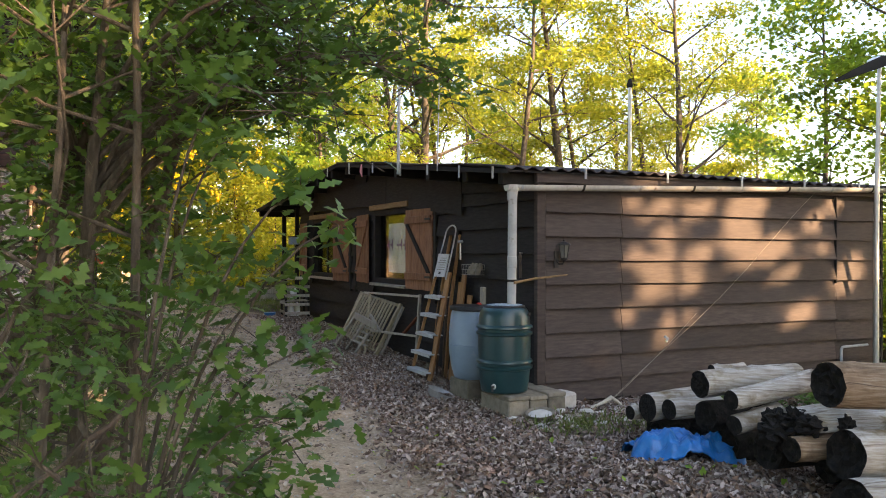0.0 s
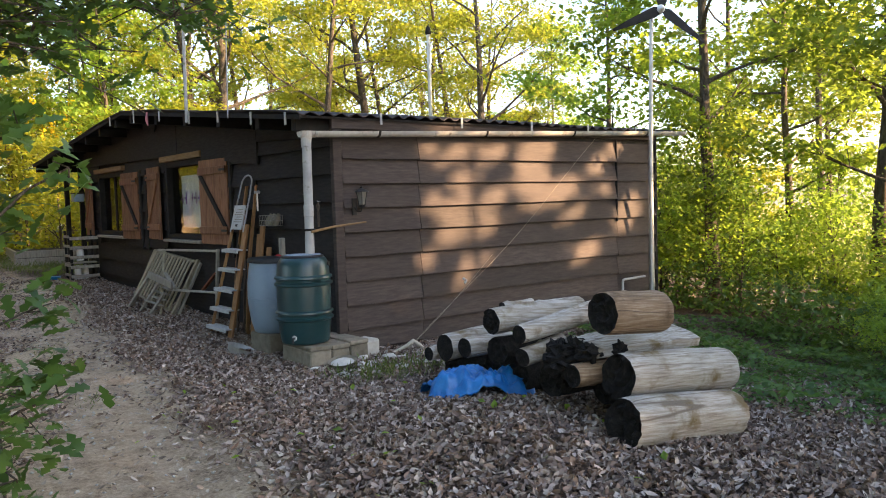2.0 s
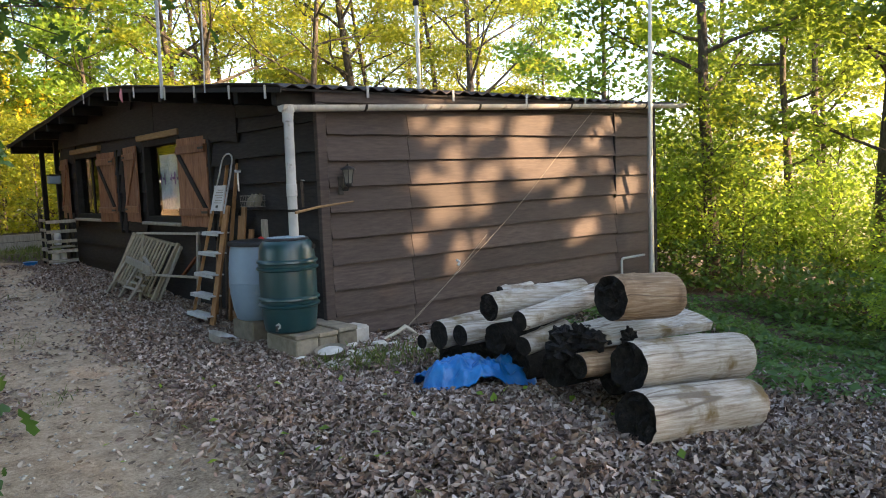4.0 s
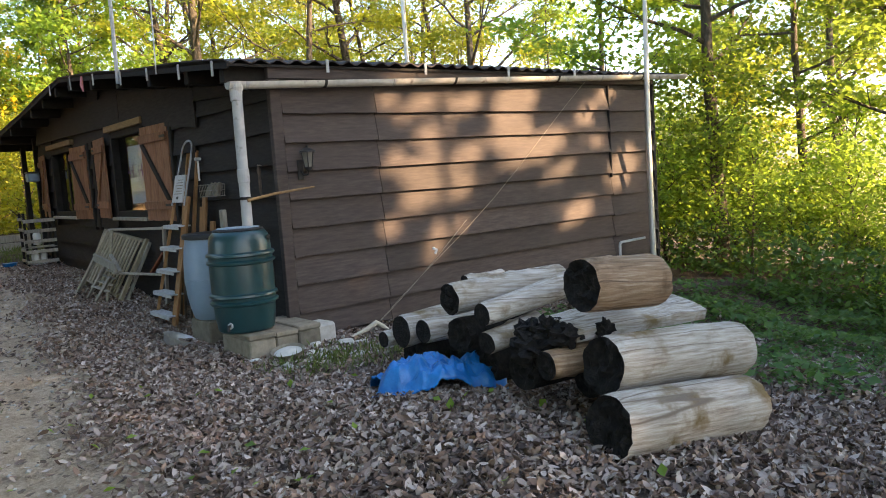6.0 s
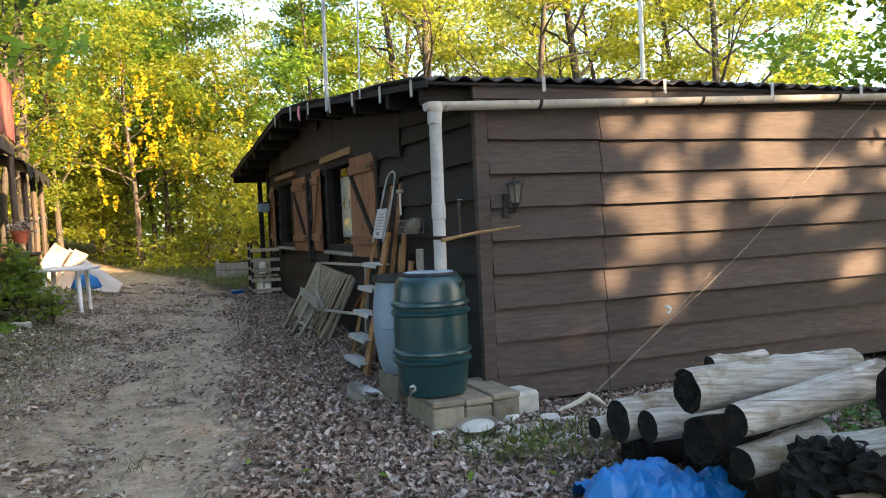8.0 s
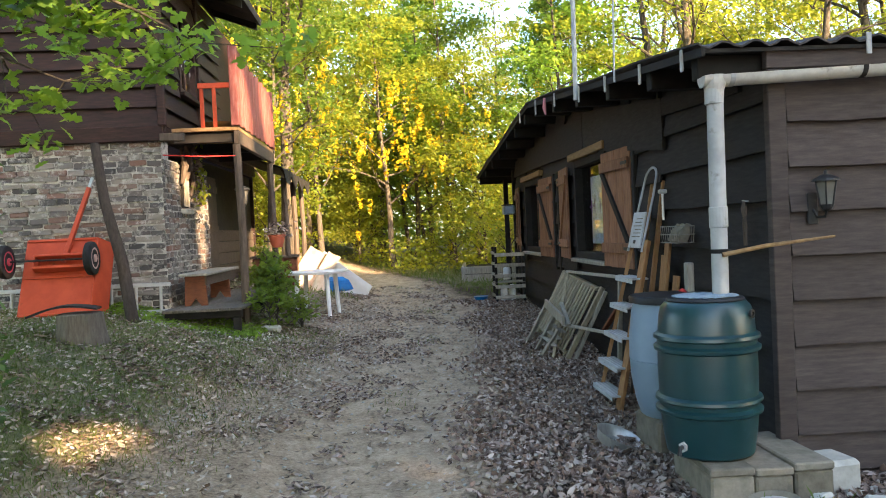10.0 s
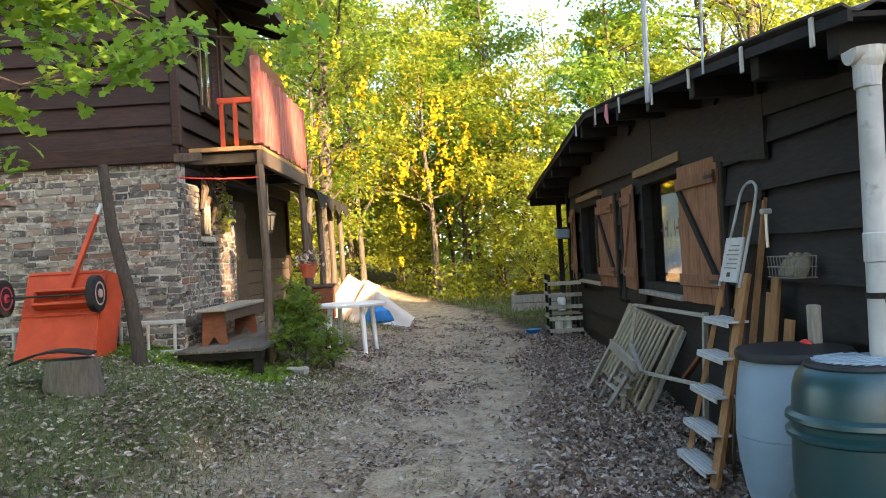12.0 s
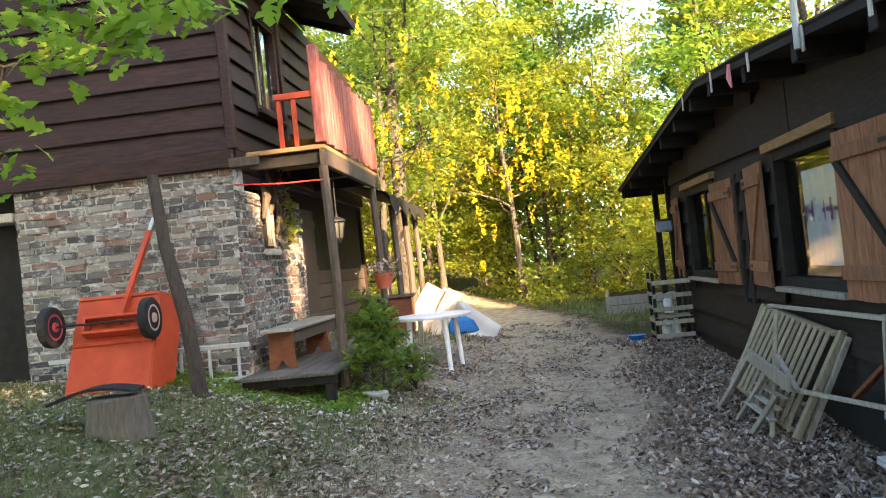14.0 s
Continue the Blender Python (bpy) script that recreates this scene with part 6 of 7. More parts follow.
def lay(parent, length, z0, z1, spot, widths):
    z = z0
    row = 0
    while z < z1 - 0.05:
        h = rk_.choice((0.05, 0.055, 0.06, 0.06, 0.068))
        p = -0.01 - rk_.uniform(0, 0.12)
        while p < length - 0.04:
            w_ = rk_.choice(widths)
            a, b_ = max(0.004, p), min(length - 0.003, p + w_)
            if b_ - a > 0.05:
                o_ = part("brick", rk_.choice(BRICKS), None, parent)
                o_.matrix_basis = spot(a, z + h / 2 + rk_.uniform(-0.009, 0.009)) @ pose(0, 0, 0, 0, rk_.uniform(-2.2, 2.2), 0) @ Matrix.Diagonal((b_ - a, 0.05 + rk_.uniform(-0.014, 0.022), h, 1))
            p += w_ + rk_.uniform(0.010, 0.022)
        z += h + rk_.uniform(0.011, 0.019)
        row += 1


lay(hw, 2.42, 0.36, 2.62, lambda a, z: Matrix.Translation((-2.45 + a, 0.044, z)), (0.14, 0.20, 0.22, 0.22, 0.24, 0.30))
lay(hs_, 2.34, 0.42, 2.40, lambda a, z: Matrix.Translation((-0.044, 0.03 + a, z)) @ pose(0, 0, 0, 0, 0, 90), (0.11, 0.20, 0.21, 0.22, 0.22))


# ---- trees and plants ----
def grow(seed, height, r0, clear, reach, limbs, lean=0.06, rise=0.5, allow=None):
    """A trunk with limbs and twigs; gives the wood and the places where leaves sit."""
    rg_ = random.Random(seed)
    g_ = Geo()
    n_ = 9
    pts, rad = [], []
    dx, dy = rg_.uniform(-lean, lean), rg_.uniform(-lean, lean)
    x = y = 0.0
    for i in range(n_ + 1):
        f_ = i / n_
        pts.append(Vector((x, y, height * f_ - 0.15 * (i == 0))))
        rad.append(r0 * (1.25 if i == 0 else 1) * (1 - 0.88 * f_))
        x += (dx + rg_.uniform(-0.05, 0.05)) * height / n_
        y += (dy + rg_.uniform(-0.05, 0.05)) * height / n_
    g_.tube(pts, rad, 9)
    tips = []
    for k in range(limbs):
        f_ = clear + (0.97 - clear) * (k + rg_.random()) / limbs
        i = min(n_ - 1, int(f_ * n_))
        base_ = pts[i].lerp(pts[i + 1], f_ * n_ - i)
        a = k * 2.4 + rg_.uniform(-0.5, 0.5)
        ln = reach * (1.1 - 0.7 * (f_ - clear) / (1 - clear)) * rg_.uniform(0.7, 1.15)
        d = Vector((math.cos(a), math.sin(a), rise * rg_.uniform(0.4, 1.6))).normalized()
        lp, lr = [base_], [max(0.012, r0 * 0.42 * (1 - 0.6 * f_))]
        p = base_.copy()
        sub_, mine = [], []
        for s_ in range(4):
            d = (d + Vector((rg_.uniform(-0.3, 0.3), rg_.uniform(-0.3, 0.3), rg_.uniform(-0.15, 0.3)))).normalized()
            p = p + d * ln / 4
            lp.append(p.copy())
            lr.append(lr[0] * (1 - 0.21 * (s_ + 1)))
            if s_ >= 1:
                for q in range(2):
                    e = (d + Vector((rg_.uniform(-1, 1), rg_.uniform(-1, 1), rg_.uniform(-0.5, 0.6)))).normalized()
                    t1 = p + e * ln * rg_.uniform(0.15, 0.34)
                    t2 = t1 + (e + Vector((0, 0, rg_.uniform(-0.5, 0.3)))).normalized() * ln * rg_.uniform(0.08, 0.2)
                    sub_.append(([p.copy(), t1, t2], [lr[-1] * 0.55, lr[-1] * 0.35, 0.004]))
                    mine += [t1, t2, t2, p.lerp(t1, 0.6)]
        if allow and not all(allow(q) for q in lp):
            continue
        g_.tube(lp, lr, 6, False)
        for q, w_ in sub_:
            if not allow or allow(q[2]):
                g_.tube(q, w_, 4, False)
        tips += mine + [p, p]
    tips += [pts[-1]] * 3
    return g_, np.array([tuple(t) for t in tips])


def free_of_track(q):
    """Whether a place keeps clear of the walker: beside the track, or well overhead."""
    if q.z > 2.6:
        return q.x < 2.3
    return q.x < min(0.95, 2.25 - 0.42 * (q.y - 2.6)) and q.y > 2.0


def make_tree(name, seed, label, category, group, height, r0, clear, reach, limbs, leaves, size, puff, leaf_mat, lean=0.06, rise=0.5, template=None, m=None, flat=0.35, cull=False):
    t = thing(name, m or Matrix(), label, category, group)
    wood, tips = grow(seed, height, r0, clear, reach, limbs, lean, rise, (lambda q: free_of_track(m @ q)) if cull else None)
    part("trunk", wood, M_BARK, t, smooth=True)
    rg_ = np.random.RandomState(seed)
    w_ = rg_.gamma(0.45, 1.0, len(tips)) + 0.04
    pick = rg_.choice(len(tips), leaves, p=w_ / w_.sum())
    c_ = tips[pick] + rg_.normal(size=(leaves, 3)) * np.array((puff, puff, puff * 0.26))
    c_[:, 2] = np.maximum(c_[:, 2], 0.06)
    if cull:
        c_ = c_[[free_of_track(m @ Vector(p)) for p in c_]]
        leaves = len(c_)
    tv, tf = template or (LEAF_V, LEAF_F)
    scatter("crown", tv, tf, c_, random_turns(leaves, rg_, flat), rg_.uniform(0.65, 1.25, leaves) * size, leaf_mat, t)
    return t


KINDS = [
    dict(seed=1, height=12.5, r0=0.17, clear=0.30, reach=3.0, limbs=15, leaves=7200, size=0.16, puff=0.42, leaf_mat=L_FOREST),
    dict(seed=2, height=13.5, r0=0.20, clear=0.26, reach=3.6, limbs=16, leaves=7000, size=0.16, puff=0.45, leaf_mat=L_YELLOW, lean=0.1),
    dict(seed=3, height=11.0, r0=0.12, clear=0.22, reach=2.3, limbs=14, leaves=6500, size=0.165, puff=0.38, leaf_mat=L_FOREST, lean=0.1),
    dict(seed=4, height=12.0, r0=0.15, clear=0.34, reach=3.2, limbs=12, leaves=6000, size=0.16, puff=0.42, leaf_mat=L_YELLOW, lean=0.12),
    dict(seed=5, height=9.0, r0=0.09, clear=0.15, reach=2.0, limbs=16, leaves=6200, size=0.16, puff=0.36, leaf_mat=L_SHRUB, lean=0.1),
]
LABELS = ["slender spring tree with fresh green leaves", "oak with yellow-green young leaves", "thin young tree with fresh green leaves", "open-crowned oak with yellow-green young leaves", "slim sapling with bright green leaves"]
SHRUBS = [
    dict(seed=31, height=2.6, r0=0.035, clear=0.05, reach=1.2, limbs=16, leaves=2300, size=0.10, puff=0.30, leaf_mat=L_SHRUB, rise=0.9),
    dict(seed=32, height=1.8, r0=0.03, clear=0.03, reach=1.0, limbs=14, leaves=2600, size=0.09, puff=0.24, leaf_mat=L_SHRUB, rise=0.9),
    dict(seed=34, height=3.4, r0=0.045, clear=0.06, reach=1.4, limbs=18, leaves=3600, size=0.12, puff=0.30, leaf_mat=L_YELLOW, rise=0.8),
    dict(seed=33, height=3.6, r0=0.05, clear=0.08, reach=1.5, limbs=18, leaves=3800, size=0.11, puff=0.30, leaf_mat=L_FOREST, rise=0.8),
]
SH_LABELS = ["dense bright green shrub", "low bright green bush", "tall shrub with yellow-green leaves", "tall airy shrub with fresh leaves"]
first = {}


def plant(kind, i, x, y, scale, turn, dz=-0.05):
    """Sets a tree or shrub of a kind on the ground; later ones share the first one's meshes."""
    m = pose(x, y, float(land(x, y)) + dz, 0, 0, turn) @ Matrix.Diagonal((scale, scale, scale, 1))
    if (kind, i) not in first:
        spec = KINDS[i] if kind == "tree" else SHRUBS[i]
        lab = LABELS[i] if kind == "tree" else SH_LABELS[i]
        first[kind, i] = make_tree(kind, spec["seed"], lab, kind, "woodland trees" if kind == "tree" else "undergrowth", m=m, **{k_: v_ for k_, v_ in spec.items() if k_ != "seed"})
        return
    o_ = copy_thing(first[kind, i], pose(0, 0, 0))
    o_.matrix_basis = m


rp = random.Random(77)


def clear_spot(x, y):
    """Keeps trees off the track, the buildings and the open yard."""
    if 3.2 < x < 11.2 and 6.5 < y < 20.8:
        return False
    if -7.5 < x < 2.2 and 11.5 < y < 22:
        return False
    if abs(float(track_off(x, y))) < 1.6 and y < 27:
        return False
    if -2.6 < x < 9.5 and -4 < y < 14:
        return False
    return True


# woodland: behind the cabin, along the valley side, beyond the house
spots = []


def sow(count, x0, x1, y0, y1, gap, kinds, smin=0.8, smax=1.2):
    tries = 0
    made_ = 0
    while made_ < count and tries < count * 30:
        tries += 1
        x, y = rp.uniform(x0, x1), rp.uniform(y0, y1)
        if not clear_spot(x, y) or any((x - a) ** 2 + (y - b_) ** 2 < gap * gap for a, b_ in spots):
            continue
        spots.append((x, y))
        plant("tree", rp.choice(kinds), x, y, rp.uniform(smin, smax), rp.uniform(0, 360))
        made_ += 1


for i, x, y, s_, a in ((0, 12.6, 8.3, 0.76, 30), (2, 13.7, 5.7, 0.9, 110), (0, 14.6, 6.4, 0.9, 200), (4, 11.6, 9.6, 0.8, 10), (2, 16.0, 8.6, 0.85, 250), (3, 13.0, 22.8, 1.0, 40), (1, 15.6, 23.0, 1.0, 140), (3, 18.8, 22.5, 1.0, 300), (1, 10.2, 23.6, 0.95, 210), (1, 17.4, 19.6, 0.9, 20), (4, 2.9, 26.8, 0.9, 0), (2, 3.9, 26.0, 0.8, 60)):
    spots.append((x, y))
    plant("tree", i, x, y, s_, a)
sow(15, -1, 26, 22, 38, 2.3, (0, 1, 1, 2, 3, 0, 4))
sow(4, 20, 30, 8, 20, 2.4, (0, 2, 3))
sow(4, 11, 24, 21.2, 30, 2.0, (1, 3, 0))
sow(14, -4, 8, 25.5, 32, 1.1, (2, 4, 2), 0.6, 0.9)
sow(8, -14, 3, 25, 36, 2.2, (2, 4, 1))
sow(10, -16, -3.5, -4, 10, 2.2, (0, 2, 4))
sow(18, -22, 30, 38, 58, 3.2, (0, 1, 2, 3), 0.8, 1.1)
sow(3, 28, 46, 12, 34, 4.0, (0, 2, 3), 0.8, 1.0)

rs = random.Random(5)
for i in range(38):
    x, y = rs.uniform(10.2, 14.5), rs.uniform(1.5, 15)
    if x < 11.2 and y > 6.5:
        x += 1.2
    if y < 7.4 and 10.3 < 0.775 * x + 0.632 * y < 12.6:
        continue
    plant("shrub", rs.choice((0, 0, 3, 0, 1)), x, y, rs.uniform(0.7, 1.1), rs.uniform(0, 360))
for i in range(12):
    plant("shrub", rs.choice((0, 0, 1, 2)), rs.uniform(14.0, 21.0), rs.uniform(3.5, 15), rs.uniform(0.8, 1.15), rs.uniform(0, 360))
for i in range(20):
    plant("shrub", rs.choice((0, 1, 1)), rs.uniform(12.2, 17.0), rs.uniform(4.5, 10.5), rs.uniform(0.45, 0.7), rs.uniform(0, 360))
for i in range(14):
    plant("shrub", rs.choice((0, 1)), rs.uniform(7.4, 10.4), rs.uniform(0.2, 4.4), rs.uniform(0.35, 0.6), rs.uniform(0, 360))
# far shrubs: their yellow leaf colour paints in the sunlight
for i in range(44):
    x, y = rs.uniform(-8, 12), rs.uniform(24.5, 34)
    if abs(float(track_off(x, y))) < 1.2 and y < 28:
        continue
    plant("shrub", rs.choice((2, 2, 0, 2)), x, y, rs.uniform(0.6, 1.1), rs.uniform(0, 360))
for x, y, s_ in ((5.0, 21.8, 0.8), (6.6, 22.4, 1.0), (8.4, 22.2, 1.1), (-2.5, 22.6, 1.1), (-0.8, 23.2, 1.0), (4.6, 23.6, 0.9), (3.9, 24.3, 0.6), (1.2, 26.4, 0.8), (-1.6, 24.4, 0.8)):
    plant("shrub", 2, x, y, s_, 50 * x)
for sd, x, y, h in ((41, 0.66, 13.75, 0.78), (42, 0.50, 14.05, 0.95), (43, 0.62, 13.40, 0.45), (44, 0.95, 13.95, 0.35)):
    make_tree("porch_bush", sd, "leafy green bush growing beside the porch deck", "bush", "porch bushes", h, 0.014, 0.05, 0.34, 13, int(680 * h), 0.085, 0.075, L_FOREST, 0.05, 1.1, (LOBED_V, LOBED_F), pose(x, y, on(x, y, -0.03)))

# saplings and brambles close to the start of the walk
OAK = (LOBED_V, LOBED_F)
for nm, sd, x, y, h, r0, cl, rc, lm, lv, sz, mat, lab in (
    ("sapling", 51, 0.36, 4.75, 7.0, 0.028, 0.12, 2.0, 26, 5600, 0.095, L_SHADE, "leaning sapling with dark green lobed leaves"),
    ("sapling", 52, -0.10, 4.25, 6.5, 0.026, 0.12, 1.9, 26, 5000, 0.095, L_SHADE, "slender sapling with dark green lobed leaves"),
    ("sapling", 53, -0.75, 5.6, 7.5, 0.035, 0.10, 2.2, 26, 5000, 0.10, L_SHADE, "slender sapling with dark green lobed leaves"),
    ("bramble", 54, 0.18, 2.95, 1.25, 0.012, 0.04, 0.55, 11, 380, 0.07, L_SHADE, "low bramble with lobed leaves on bare stems"),
    ("bramble", 55, 0.55, 3.85, 1.0, 0.010, 0.04, 0.42, 10, 260, 0.065, L_SHADE, "low bramble with lobed leaves on bare stems"),
    ("bramble", 56, -0.15, 3.4, 1.5, 0.014, 0.04, 0.6, 12, 480, 0.07, L_SHADE, "low bramble with lobed leaves on bare stems"),
    ("bramble", 57, 0.35, 4.3, 1.6, 0.014, 0.05, 0.6, 12, 520, 0.065, L_SHADE, "low bramble with lobed leaves on bare stems"),
    ("bramble", 58, 0.9, 4.7, 0.9, 0.010, 0.04, 0.36, 9, 200, 0.06, L_SHADE, "low bramble with lobed leaves on bare stems"),
    ("bramble", 59, -0.5, 2.4, 1.35, 0.012, 0.04, 0.5, 10, 300, 0.075, L_SHADE, "low bramble with lobed leaves on bare stems"),
    ("thicket", 61, -0.35, 5.3, 3.2, 0.03, 0.05, 1.0, 16, 1700, 0.085, L_SHADE, "dense dark green thicket beside the track"),
    ("thicket", 62, 0.30, 5.7, 2.8, 0.025, 0.05, 0.9, 16, 1500, 0.08, L_SHADE, "dense dark green thicket beside the track"),
    ("thicket", 63, -0.1, 6.6, 3.4, 0.03, 0.05, 0.9, 16, 1600, 0.085, L_SHADE, "dense dark green thicket beside the track"),
    ("bramble", 60, 0.10, 5.2, 1.5, 0.014, 0.05, 0.6, 12, 520, 0.065, L_SHADE, "low bramble with lobed leaves on bare stems"),
):
    make_tree(nm, sd, lab, {"sapling": "young tree", "bramble": "bramble", "thicket": "bush"}[nm], "", h, r0, cl, rc, lm, lv, sz, 0.24 if nm == "sapling" else 0.15, mat, 0.16 if nm == "sapling" else 0.08, 0.45, OAK, pose(x, y, on(x, y, -0.03), 0, 0, 30 * sd), cull=True)


# two leaning trunks that stand in the thicket
for sd, label, stems in ((65, "forked dark trunk leaning through the thicket", (((-0.62, 5.76, -0.30), (-0.14, 5.65, 1.22), (0.02, 5.67, 1.80), (0.39, 5.53, 2.93), (0.84, 5.37, 4.28)), ((0.02, 5.67, 1.80), (0.02, 5.61, 2.13), (0.01, 5.55, 2.88), (0.01, 5.50, 3.63)))), (66, "slender dark trunk leaning through the thicket", (((0.15, 6.25, -0.30), (0.51, 6.04, 1.46), (0.71, 5.95, 2.27), (0.85, 5.85, 3.08), (1.25, 5.63, 5.02)),))):
    foot = Vector(stems[0][0])
    lt = thing("leaning_tree", Matrix.Translation(foot), label, "young tree")
    wood, tips = Geo(), []
    rt = random.Random(sd)
    for k_, stem in enumerate(stems):
        pts = [Vector(q) - foot for q in stem]
        wood.tube(pts, [(0.055 if k_ == 0 else 0.04) * (1 - 0.16 * i_) for i_ in range(len(pts))], 10)
        for i_ in range(1, len(pts)):
            for _ in range(4):
                base_ = pts[i_ - 1].lerp(pts[i_], rt.random())
                tip = base_ + Vector((rt.uniform(-0.9, 0.7), rt.uniform(-0.6, 0.6), rt.uniform(-0.1, 0.7)))
                if base_.z > 1.2 and free_of_track(tip + foot):
                    wood.tube([base_, base_.lerp(tip, 0.5) + Vector((0, 0, 0.06)), tip], [0.014, 0.009, 0.004], 5, False)
                    tips += [base_.lerp(tip, 0.7), tip]
    part("trunk", wood, M_BARK, lt, smooth=True)
    rl = np.random.RandomState(sd)
    c = np.array([tuple(q) for q in tips])[rl.randint(0, len(tips), 900)] + rl.normal(size=(900, 3)) * (0.16, 0.16, 0.07)
    scatter("crown", LOBED_V, LOBED_F, c, random_turns(900, rl, 0.4), rl.uniform(0.06, 0.10, 900), L_SHADE, lt)


# laburnum: hanging yellow racemes
def raceme_points(rg_, count, centre, spread_, length):
    c_ = []
    for _ in range(count):
        p = np.array(centre) + rg_.normal(size=3) * np.array(spread_)
        ln = length * rg_.uniform(0.6, 1.2)
        n_ = int(26)
        f_ = rg_.random(n_)
        w_ = 0.055 * (1 - 0.7 * f_) * (length / 0.3)
        a = rg_.random(n_) * 6.28
        c_.append(np.stack([p[0] + w_ * np.cos(a), p[1] + w_ * np.sin(a), p[2] - ln * f_], axis=1))
    return np.concatenate(c_)


for sd, x, y, h, cnt, cz, sp_ in ((71, 2.2, 24.6, 7.0, 85, 4.3, (1.7, 0.9, 1.0)), (72, 4.6, 24.8, 5.5, 55, 3.4, (1.2, 0.8, 0.8)), (73, 0.2, 25.2, 7.5, 50, 4.6, (1.5, 0.9, 1.0)), (74, -0.6, 21.4, 6.5, 40, 4.4, (0.9, 0.8, 0.8))):
    t = make_tree("laburnum", sd, "laburnum tree hung with yellow blossom", "tree", "flowering trees", h, 0.09, 0.22, 2.0, 16, 5200, 0.13, 0.34, L_YELLOW if sd != 74 else L_FOREST, 0.08, 0.6, None, pose(x, y, gz(x, y) - 0.05))
    rg = np.random.RandomState(sd)
    c = raceme_points(rg, cnt, (0, -0.5, cz - 0.3), sp_, 0.42)
    scatter("blossom", LEAF_V, LEAF_F, c, random_turns(len(c), rg, 0.1), rg.uniform(0.06, 0.11, len(c)), L_BLOSSOM, t)

# overhanging branches of a laburnum beside the yard
ov = thing("overhanging_tree", pose(-2.7, 7.6, gz(-2.7, 7.6)), "laburnum tree whose leafy branches hang over the yard", "tree")
g = Geo()
g.tube([(0, 0, -0.1), (0.1, 0.05, 1.2), (0.15, 0.1, 2.6), (0.3, 0.2, 4.5), (0.3, 0.3, 6.0)], [0.12, 0.1, 0.09, 0.06, 0.02], 9)
rg = np.random.RandomState(9)
centres = []
BR = [((0.15, 0.1, 2.4), (1.5, 0.7, 2.65), (2.75, 1.15, 2.05)), ((0.2, 0.1, 3.0), (1.8, 0.9, 3.2), (3.15, 1.25, 2.75)), ((0.2, 0.1, 2.8), (1.2, 1.4, 3.0), (2.5, 2.0, 2.75)), ((0.25, 0.15, 3.6), (2.0, 0.2, 4.0), (3.6, 0.6, 3.3)), ((0.15, 0.1, 2.9), (1.0, 0.9, 3.0), (2.3, 1.0, 2.55)),
      ((0.25, 0.2, 3.8), (2.2, 1.7, 3.9), (3.9, 2.6, 3.45)), ((0.2, 0.1, 3.0), (2.4, 1.2, 3.15), (3.65, 1.2, 2.3))]
for a, b_, c_ in BR:
    a, b_, c_ = Vector(a), Vector(b_), Vector(c_)
    pts = [a.lerp(b_, u).lerp(b_.lerp(c_, u), u) for u in np.linspace(0, 1, 8)]
    g.tube(pts, [0.035 * (1 - 0.85 * i / 7) for i in range(8)], 6, False)
    for i in range(3, 8):
        for q in range(3):
            e = Vector(rg.normal(size=3) * (0.28, 0.28, 0.16))
            tip = pts[i] + e + Vector((0, 0, -0.05))
            g.tube([pts[i], tip], [0.007, 0.003], 4, False)
            centres.append(pts[i].lerp(tip, 0.55))
            centres.append(tip)
            centres.append(tip)
part("trunk", g, M_BARK, ov, smooth=True)
cc = np.array([tuple(v_) for v_ in centres])
k = 2700
c = cc[rg.randint(0, len(cc), k)] + rg.normal(size=(k, 3)) * (0.09, 0.09, 0.07)
scatter("crown", LOBED_V, LOBED_F, c, random_turns(k, rg, 0.5), rg.uniform(0.10, 0.17, k), L_SHRUB, ov)
c = raceme_points(rg, 9, (2.2, 1.6, 3.15), (0.5, 0.3, 0.18), 0.24)
scatter("blossom", LEAF_V, LEAF_F, c, random_turns(len(c), rg, 0.1), rg.uniform(0.02, 0.035, len(c)), L_BLOSSOM, ov)
k = 3200
c = rg.normal(size=(k, 3)) * (1.3, 1.3, 0.9) + (0.0, 0, 5.0)
scatter("upper_crown", LOBED_V, LOBED_F, c, random_turns(k, rg, 0.5), rg.uniform(0.10, 0.16, k), L_SHRUB, ov)
# a second limb system that reaches over the track
ov2 = thing("overhanging_sapling", pose(-1.3, 6.3, gz(-1.3, 6.3) - 0.05), "young tree whose dark leafy tips hang over the track", "tree")
g = Geo()
g.tube([(0, 0, 0), (0.1, 0, 1.6), (0.3, 0.1, 3.0), (0.5, 0.1, 5.0)], [0.07, 0.06, 0.05, 0.02], 8)
centres = []
for a, b_, c_ in (((0.3, 0.1, 3.0), (2.0, 0.2, 4.0), (3.7, 0.4, 3.55)), ((0.3, 0.1, 3.2), (1.9, 0.4, 4.1), (3.1, 0.8, 3.5)), ((0.35, 0.1, 3.4), (2.4, -0.5, 4.2), (4.0, -0.3, 3.7)), ((0.3, 0.1, 3.0), (1.6, -0.6, 3.9), (2.8, -0.8, 3.3)), ((0.35, 0.1, 3.5), (1.5, 0.9, 4.2), (2.7, 1.6, 3.4))):
    a, b_, c_ = Vector(a), Vector(b_), Vector(c_)
    pts = [a.lerp(b_, u).lerp(b_.lerp(c_, u), u) for u in np.linspace(0, 1, 9)]
    g.tube(pts, [0.03 * (1 - 0.85 * i / 8) for i in range(9)], 6, False)
    for i in range(3, 9):
        for q in range(4):
            tip = pts[i] + Vector(rg.normal(size=3) * (0.3, 0.3, 0.14))
            g.tube([pts[i], tip], [0.006, 0.003], 4, False)
            centres += [pts[i].lerp(tip, 0.6), tip]
part("trunk", g, M_BARK, ov2, smooth=True)
